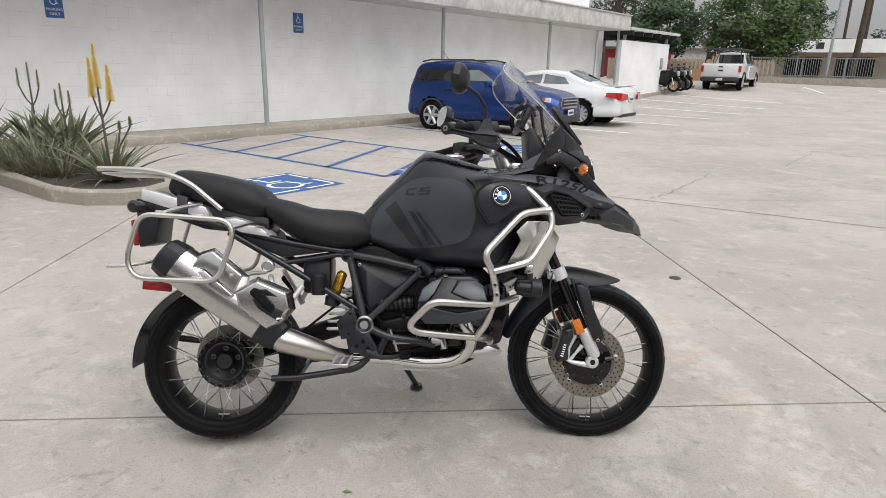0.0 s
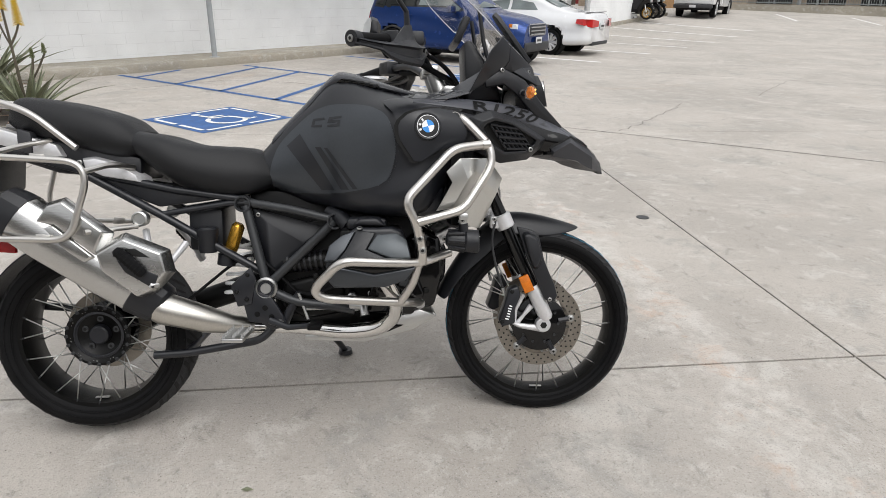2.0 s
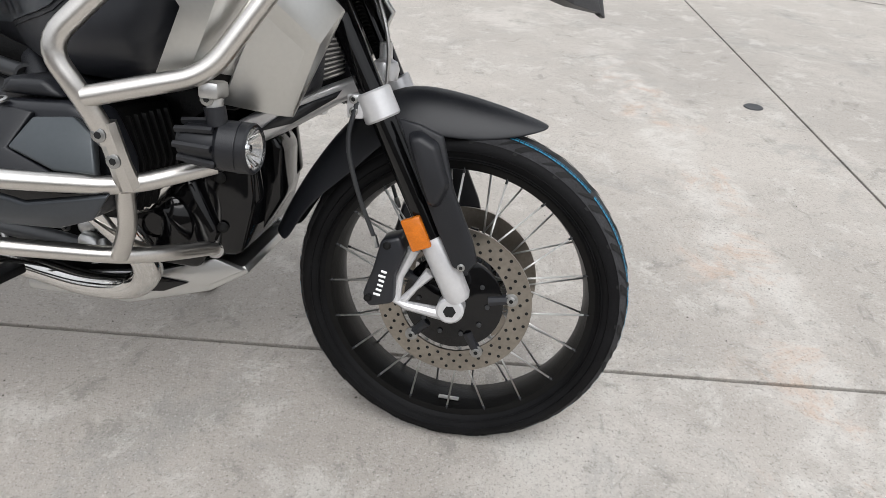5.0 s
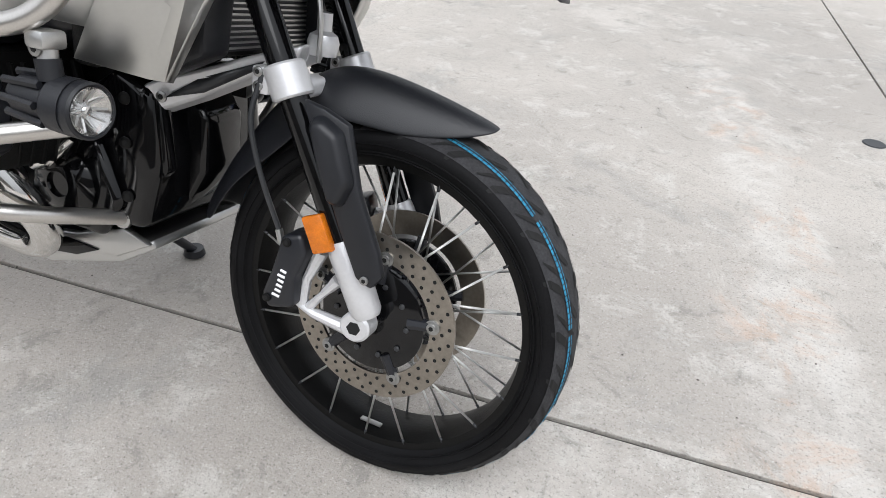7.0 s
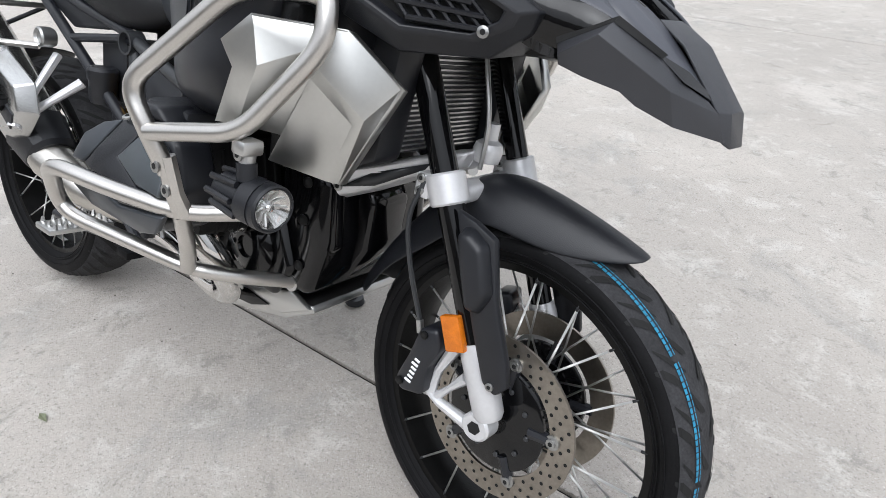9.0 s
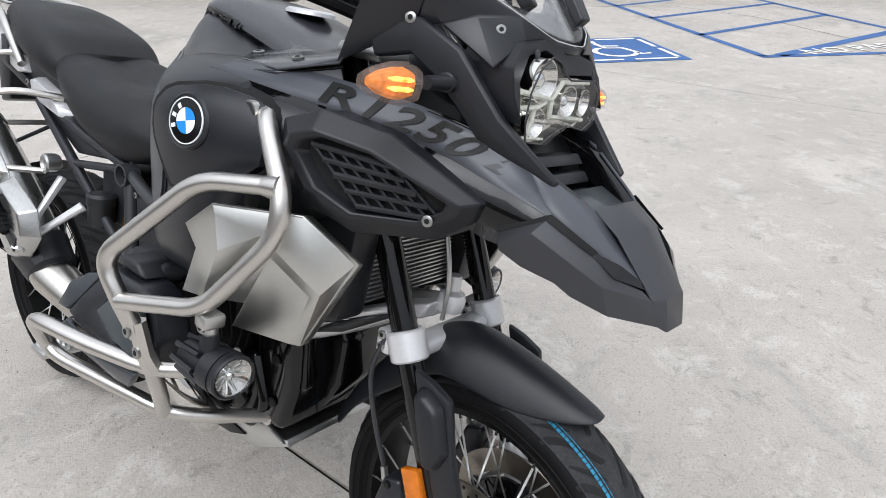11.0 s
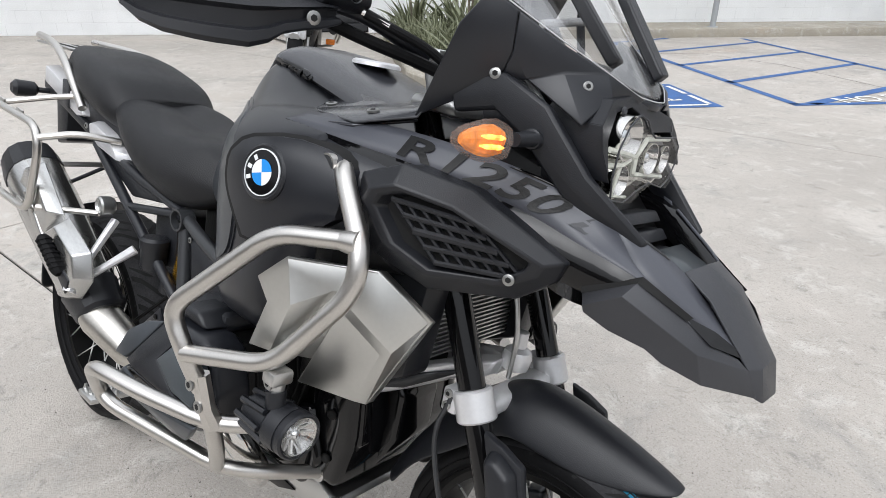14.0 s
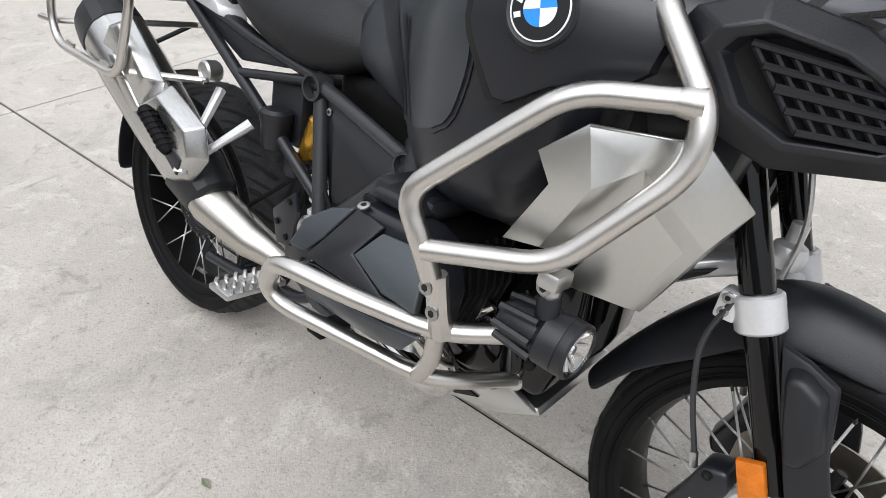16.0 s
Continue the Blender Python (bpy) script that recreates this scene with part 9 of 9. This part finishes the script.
def aloe(x, y, z, size, leaves, seed, label, stalks=(), thin=False):
    rng = random.Random(seed)
    pl = thing("aloe_plant", label, "plant", "aloe plants in the bed", m=Matrix.Translation((x, y, z)) @ Matrix.Rotation(rng.uniform(0, 6.28), 4, "Z"))
    kinds = []
    for k in range(4):
        base = M["aloethin"] if thin else (M["aloedry"] if k == 3 else M["aloe"])
        kinds.append(leaf_mesh(size * (0.9 + 0.25 * k / 3), size * (0.022 if thin else 0.082), (6, 20, 34, 70)[k], size * (0.012 if thin else 0.030), rng, base))
    for i in range(leaves):
        u = i / leaves
        k = 0 if u < 0.25 else 1 if u < 0.55 else 2 if u < 0.78 else 3
        lf = new("leaf", kinds[k])
        lf.parent = pl
        a = i * 2.39996 + rng.uniform(-0.2, 0.2)
        sc = rng.uniform(0.75, 1.1) * (0.75 + 0.35 * u) * (0.62 if k == 3 else 1.0)
        off = rng.uniform(0.0, 0.35) * size if thin else 0.03 * size
        lf.matrix_basis = Matrix.Rotation(a, 4, "Z") @ Matrix.Translation((off, 0, 0)) @ Matrix.Rotation(radians(rng.uniform(-6, 10) + 52 * u), 4, "Y") @ Matrix.Scale(sc, 4)
    for (dx, dy, h, branches, blooming) in stalks:
        inv = pl.matrix_world.to_3x3().inverted()
        d0 = inv @ Vector((dx, dy, 0))
        top = d0 + Vector((0, 0, h))
        st = part("flower_stalk", tube([d0 * 0.2 + Vector((0, 0, 0.05)), d0 * 0.6 + Vector((0, 0, h * 0.5)), top], [0.018, 0.014, 0.011], 8), M["stalk"], pl)
        for bx_, bz_, ln_ in branches:
            off = inv @ Vector((bx_, 0, 0))
            root = top if bz_ == 0 and bx_ == 0 else d0 * 0.8 + Vector((0, 0, h * 0.68))
            tip = top + off + Vector((0, 0, bz_))
            if root is not top:
                part("stalk_branch", tube(rounded([root, root + off * 0.55 + Vector((0, 0, 0.10)), tip], 0.1, 5), 0.010, 6), M["stalk"], st)
            bm = bmesh.new()
            n = 130 if blooming else 44
            for i in range(n):
                u = i / n
                a = i * 2.4
                r = (0.046 if blooming else 0.020) * (1 - u) ** 0.8 + 0.004
                p0 = tip + Vector((0.004 * math.cos(a), 0.004 * math.sin(a), ln_ * u))
                p1 = p0 + Vector((r * math.cos(a), r * math.sin(a), -0.022 if blooming and u < 0.75 else 0.012))
                tube([p0, p1], [0.005, 0.0035], 4, into=bm)
            tube([tip, tip + Vector((0, 0, ln_))], [0.007, 0.003], 6, into=bm)
            tagged(part("flower_spike", bm, M["bloom"] if blooming else M["bud"], st), "yellow flower spike" if blooming else "green unopened flower spike", kind="stuff")
    return pl


B0 = 0.10
pA = W(-5.55, 2.08)
aloe(pA.x, pA.y, B0, 0.80, 46, 3, "grey-green spiky aloe with tall yellow flower spikes", [(-0.02, -0.03, 1.10, ((0.0, 0.0, 0.46), (-0.07, -0.10, 0.42), (0.13, -0.14, 0.38)), True), (0.16, 0.0, 0.62, ((0.0, 0.0, 0.10), (0.13, 0.05, 0.10)), False)])
pB = W(-7.75, 2.50)
aloe(pB.x, pB.y, B0, 1.10, 48, 8, "large grey-green aloe with branching green buds", [(-0.02, 0.0, 0.85, ((0.0, 0.0, 0.22), (-0.08, -0.08, 0.22), (0.11, -0.06, 0.18)), False)])
pC = W(-8.45, 2.35)
aloe(pC.x, pC.y, B0, 1.05, 42, 12, "large grey-green aloe with three unopened flower spikes", [(0.0, 0.0, 1.08, ((0.0, 0.0, 0.26), (-0.16, -0.06, 0.24), (0.13, -0.08, 0.24)), False)])
pD = W(-9.0, 1.75)
aloe(pD.x, pD.y, B0, 1.0, 40, 15, "grey-green aloe clump beside the white wall", [(-0.1, 0.0, 0.85, ((0.0, 0.0, 0.18),), False)])
pE = W(-7.3, 1.95)
aloe(pE.x, pE.y, B0, 0.80, 40, 17, "middling grey-green aloe with dry brown tips")
for k, (n_, s_) in enumerate(((-6.35, 1.85), (-6.65, 1.72), (-6.95, 1.66), (-7.25, 1.62), (-7.6, 1.62), (-8.0, 1.60), (-8.4, 1.62), (-8.8, 1.62), (-6.8, 2.1), (-9.2, 1.62))):
    q = W(n_, s_)
    aloe(q.x, q.y, B0, 0.62, 80, 20 + k, "low tangled clump of thin grey-green aloe leaves", thin=True)

# small litter on the paving
leaf = solo("fallen_leaf", faces([(-0.018, 0, 0.004), (0.0, 0.009, 0.007), (0.022, 0, 0.003), (0.0, -0.009, 0.006)], [(0, 1, 2), (0, 2, 3)]), M["aloe"], "small curled green leaf lying on the concrete", "leaf", m=Matrix.Translation((0.560, -0.360, 0.0)))
drain = lathe([(0.0, 0.004), (0.040, 0.004), (0.045, 0.0005)], axis="z", seg=20, centre=(2.63, 2.21, 0))
solo("pavement_stud", drain, M["framegrey"], "small round grey metal stud set in the concrete", "stud")
rng = random.Random(9)
bm = bmesh.new()
for k in range(260):
    x, y = rng.uniform(-2, 4), rng.uniform(-1.2, 2.5)
    r = rng.uniform(0.0012, 0.0035)
    vs = [bm.verts.new((x + r * math.cos(a) * rng.uniform(0.7, 1.3), y + r * math.sin(a) * rng.uniform(0.7, 1.3), 0.0)) for a in (0, 1.6, 3.1, 4.7)]
    top = bm.verts.new((x, y, r * 0.9))
    for i in range(4):
        bm.faces.new((vs[i], vs[(i + 1) % 4], top))
solo("grit", bm, M["soil"], "scattered dark grit on the concrete", "grit", kind="stuff", smooth=False)


# ---- the far side: fence, trees, street buildings ----
M["fencegrey"] = mat("grey_fence_paint", (0.22, 0.24, 0.24), 0.6, var=0.1)
M["leafgreen"] = mat("tree_leaf", (0.060, 0.105, 0.022), 0.6, var=0.45, scale=1.2)
M["leafdark"] = mat("dark_tree_leaf", (0.030, 0.062, 0.020), 0.6, var=0.45, scale=1.2)
M["bark"] = mat("tree_bark", (0.075, 0.055, 0.042), 0.9, var=0.3, scale=8, bump=0.8, bscale=30)
M["plywood"] = mat("weathered_plywood", (0.36, 0.22, 0.11), 0.8, var=0.22, scale=2)
M["redwall"] = mat("red_painted_boards", (0.30, 0.035, 0.035), 0.7, var=0.12)
M["beigewall"] = mat("beige_street_wall", (0.42, 0.34, 0.26), 0.8, var=0.1)
M["roofgrey"] = mat("grey_roof_shingle", (0.16, 0.15, 0.145), 0.9, var=0.2)

fz = rise(40)
FA, FB = Vector((19.9, 39.6, 0)), Vector((31.0, 33.2, 0))
fd = (FB - FA).normalized()
fence = thing("fence", "grey steel picket fence on a low concrete wall", "fence")
fl = (FB - FA).length
rot = Matrix.Translation(FA) @ Matrix.Rotation(math.atan2(fd.y, fd.x), 4, "Z")
fence.matrix_world = rot
part("plinth", box(0, fl, -0.1, 0.1, fz - 0.4, fz + 0.34), M["kerb"], fence, "low concrete plinth")
for z in (fz + 0.42, fz + 1.45):
    part("rail", box(0, fl, -0.02, 0.02, z, z + 0.05), M["fencegrey"], fence)
for k in range(6):
    part("post", box(k * fl / 5 - 0.04, k * fl / 5 + 0.04, -0.04, 0.04, fz, fz + 1.58), M["fencegrey"], fence)
picket_me = link_mesh("picket", box(-0.012, 0.012, -0.012, 0.012, fz + 0.36, fz + 1.52), M["fencegrey"], smooth=False)
x = 0.06
while x < fl:
    pk_ = new("picket", picket_me)
    pk_.parent = fence
    pk_.matrix_basis = Matrix.Translation((x, 0, 0))
    x += 0.125
ply = thing("fence", "weathered plywood boards closing the yard behind the pickup", "fence", m=Matrix.Translation((12.2, 40.8, 0)) @ Matrix.Rotation(radians(-7), 4, "Z"))
for k in range(4):
    part("board", box(k * 1.9, k * 1.9 + 1.86, -0.02, 0.02, fz - 0.3, fz + 0.72 + 0.05 * (k % 2)), M["plywood"], ply)
part("back_fence", box(-1.0, 9.5, 0.5, 0.55, fz - 0.3, fz + 1.25), M["beigewall"], ply)
for k in range(40):
    part("back_paling", box(-1.0 + 0.262 * k, -0.8 + 0.262 * k, 0.46, 0.5, fz - 0.3, fz + 1.35), M["beigewall"], ply)


def tree(x, y, z, height, spread, seed, label, material, clumps=60, leaves=110, trunk_h=1.6, squash=0.8, leaf=0.16):
    rng = random.Random(seed)
    tr_ = thing("tree", label, "tree", "trees across the car park", m=Matrix.Translation((x, y, z)))
    wood = tube([(0, 0, 0), (0.05, 0.02, trunk_h * 0.5), (0.02, 0.05, trunk_h), (0.1, 0, trunk_h + (height - trunk_h) * 0.6)], [0.22, 0.17, 0.14, 0.05], 10)
    for k in range(9):
        a = k * 0.7 + rng.uniform(-0.2, 0.2)
        r = spread * rng.uniform(0.5, 0.85)
        tube([(0.03, 0.03, trunk_h * rng.uniform(0.75, 1.1)), (r * 0.5 * math.cos(a), r * 0.5 * math.sin(a), trunk_h + (height - trunk_h) * 0.3), (r * math.cos(a), r * math.sin(a), trunk_h + (height - trunk_h) * rng.uniform(0.35, 0.75))], [0.10, 0.06, 0.02], 6, into=wood)
    part("trunk", wood, M["bark"], tr_)
    verts, polys = [], []
    ch = height - trunk_h
    for c in range(clumps):
        while True:
            p = Vector((rng.uniform(-1, 1), rng.uniform(-1, 1), rng.uniform(-1, 1)))
            if 0.35 < p.length < 1.0:
                break
        cx, cy, cz = p.x * spread, p.y * spread, trunk_h + ch * (0.48 + 0.5 * p.z * squash)
        cr = spread * rng.uniform(0.16, 0.30)
        for i in range(leaves):
            d = Vector((rng.gauss(0, 1), rng.gauss(0, 1), rng.gauss(0, 0.8)))
            d = d.normalized() * cr * rng.random() ** 0.4
            s_ = leaf * rng.uniform(0.6, 1.3)
            u = Vector((rng.gauss(0, 1), rng.gauss(0, 1), rng.gauss(0, 0.6))).normalized()
            w_ = u.orthogonal().normalized()
            o = Vector((cx, cy, cz)) + d
            n0 = len(verts)
            verts += [tuple(o - u * s_ * 0.5), tuple(o + w_ * s_ * 0.28), tuple(o + u * s_ * 0.5), tuple(o - w_ * s_ * 0.28)]
            polys.append((n0, n0 + 1, n0 + 2, n0 + 3))
    me = bpy.data.meshes.new("crown")
    me.from_pydata(verts, [], polys)
    me.materials.append(material)
    cr_ob = new("crown", me)
    cr_ob.parent = tr_
    tagged(cr_ob, kind="stuff")
    return tr_


tree(21.7, 43.2, rise(43), 6.3, 3.6, 2, "broad leafy green tree behind the pickup", M["leafgreen"], 120, 120, 1.5, 1.0, 0.26)
tree(14.0, 38.4, rise(38), 4.9, 2.1, 4, "dark green leafy tree beside the shelter", M["leafdark"], 70, 110, 1.5, 1.0, 0.24)
tree(15.5, 52.0, rise(52), 8.2, 3.2, 6, "tall thin-leaved tree behind the others", M["leafdark"], 50, 70, 3.0, 1.0, 0.30)
tree(34.0, 62.0, rise(62), 8.0, 3.0, 11, "distant tree over the street roofs", M["leafdark"], 46, 70, 3.0, 1.0, 0.36)
tree(44.0, 60.0, rise(60), 6.5, 3.0, 13, "distant tree over the street roofs", M["leafdark"], 40, 60, 2.5, 1.0, 0.36)
# bare tree left of them
rng = random.Random(21)
bare = bmesh.new()


def branch(p, d, ln_, r, depth):
    q = p + d * ln_
    tube([p, q], [r, r * 0.65], 5, into=bare, cap=False)
    if depth:
        for k in range(3):
            nd_ = (d + Vector((rng.gauss(0, 0.45), rng.gauss(0, 0.45), rng.uniform(-0.1, 0.5)))).normalized()
            branch(q, nd_, ln_ * rng.uniform(0.6, 0.82), r * 0.6, depth - 1)


branch(Vector((0, 0, 0)), Vector((0, 0, 1)), 2.6, 0.16, 5)
bt = thing("tree", "bare leafless tree behind the building", "tree", "trees across the car park", m=Matrix.Translation((12.2, 47.0, rise(47))))
part("trunk", bare, M["bark"], bt)

# street buildings
shop = thing("building", "long low street building with a pale fascia and dark openings", "building", m=Matrix.Translation((29.0, 51.5, 0)) @ Matrix.Rotation(radians(-31), 4, "Z"))
part("wall", box(-6, 26, 0, 10, 0.5, 3.1), M["beigewall"], shop)
part("roof", box(-6.4, 26.4, -1.6, 10, 3.1, 3.3), M["roofgrey"], shop)
part("fascia", box(-6.4, 26.4, -1.7, -1.55, 3.05, 4.02), M["wall"], shop, "pale sign fascia with plain bars")
for k, (x, w_, col) in enumerate(((1.2, 0.55, "greyplastic"), (8.4, 0.75, "redwall"), (10.0, 1.6, "plate"))):
    part("sign_bar", box(x, x + w_, -1.74, -1.70, 3.30, 3.78), M[col], shop)
for k in range(8):
    win = part("window", box(-4.5 + 3.6 * k, -1.9 + 3.6 * k, -0.06, 0.0, 1.2, 2.7), M["carglass"], shop)
    part("window_frame", box(-3.25 + 3.6 * k, -3.15 + 3.6 * k, -0.09, -0.06, 1.2, 2.7), M["steelpost"], win)
roof2 = bmesh.new()
v_ = [roof2.verts.new(p) for p in ((10, 2, 4.0), (24, 2, 4.0), (24, 9, 4.0), (10, 9, 4.0), (14, 5.5, 6.6), (20, 5.5, 6.6))]
for f in ((0, 1, 5, 4), (1, 2, 5), (2, 3, 4, 5), (3, 0, 4)):
    roof2.faces.new([v_[i] for i in f])
part("hip_roof", roof2, M["roofgrey"], shop, smooth=False)
barn = thing("building", "red boarded building behind the trees", "building", m=Matrix.Translation((13.5, 56.0, 0)) @ Matrix.Rotation(radians(-8), 4, "Z"))
part("wall", box(-2, 6.5, 0, 6, 0.5, 3.2), M["redwall"], barn)
part("roof", box(-2.3, 6.8, -0.4, 6.2, 3.2, 3.4), M["roofgrey"], barn)
part("door", box(3.6, 5.4, -0.08, 0.0, 0.6, 2.6), M["wall"], barn)
backdrop = thing("building", "row of distant street walls and roofs", "building", m=Matrix.Translation((-10.0, 75.0, 0)) @ Matrix.Rotation(radians(-12), 4, "Z"))
for k in range(8):
    h = (3.2, 4.1, 3.5, 4.6, 3.3, 3.9, 4.4, 3.4)[k]
    part("wall", box(k * 13, k * 13 + 12.4, 0, 8, 0.4, h), M["beigewall"] if k % 2 else M["fascia"], backdrop)
    part("roof", box(k * 13 - 0.3, k * 13 + 12.7, -0.4, 8.4, h, h + 0.25), M["roofgrey"], backdrop)


def pole(x, y, h, r, label, lean_=0.0, material="bark", name="utility_pole"):
    z = rise(y)
    solo(name, tube([(x, y, z), (x + lean_ * 0.5, y, z + h * 0.5), (x + lean_, y, z + h)], [r, r * 0.85, r * 0.7], 12), M[material], label, "pole")


pole(23.72, 37.9, 7.0, 0.10, "dark steel street light pole behind the fence", 0.25, "steelpost", "street_lamp_pole")
pole(25.55, 38.3, 9.0, 0.20, "rough brown palm trunk behind the fence", 0.35, "bark", "palm_trunk")
pole(18.6, 56.0, 9.5, 0.14, "wooden utility pole beyond the trees")
pole(33.0, 52.5, 9.0, 0.14, "wooden utility pole beside the street building")
arm = thing("utility_pole", "wooden crossarm pole with wires above the street", "pole", m=Matrix.Translation((37.5, 57.0, rise(57))))
part("mast", rod((0, 0, 0), (0, 0, 8.0), 0.13, 10), M["bark"], arm)
for z in (7.0, 7.6):
    part("crossarm", box(-1.0, 1.0, -0.06, 0.06, z, z + 0.12), M["bark"], arm)
for k in range(3):
    pts = [Vector((-40 + 8 * i, 2.0 * math.sin(k) - 1.0, 7.7 - 0.5 * math.sin(math.pi * ((i * 8) % 40) / 40) + 0.2 * k)) for i in range(11)]
    part("wire", tube(pts, 0.018, 5), M["blackplastic"], arm)


# ---- paving slabs: single panels with narrow joints ----
slab_bm = box(-SX / 2 + 0.0055, SX / 2 - 0.0055, -SY / 2 + 0.0055, SY / 2 - 0.0055, -0.0135, 0.0, 0.002, 2)
slab_me = link_mesh("slab", slab_bm, M["concrete"], smooth=False)
for i in range(X0, X1):
    for j in range(Y0, Y1):
        c = gpt(i + 0.5, j + 0.5)
        so = new("slab", slab_me)
        so.parent = ground
        so.matrix_basis = Matrix.Translation(c) @ Matrix.Rotation(GA, 4, "Z")
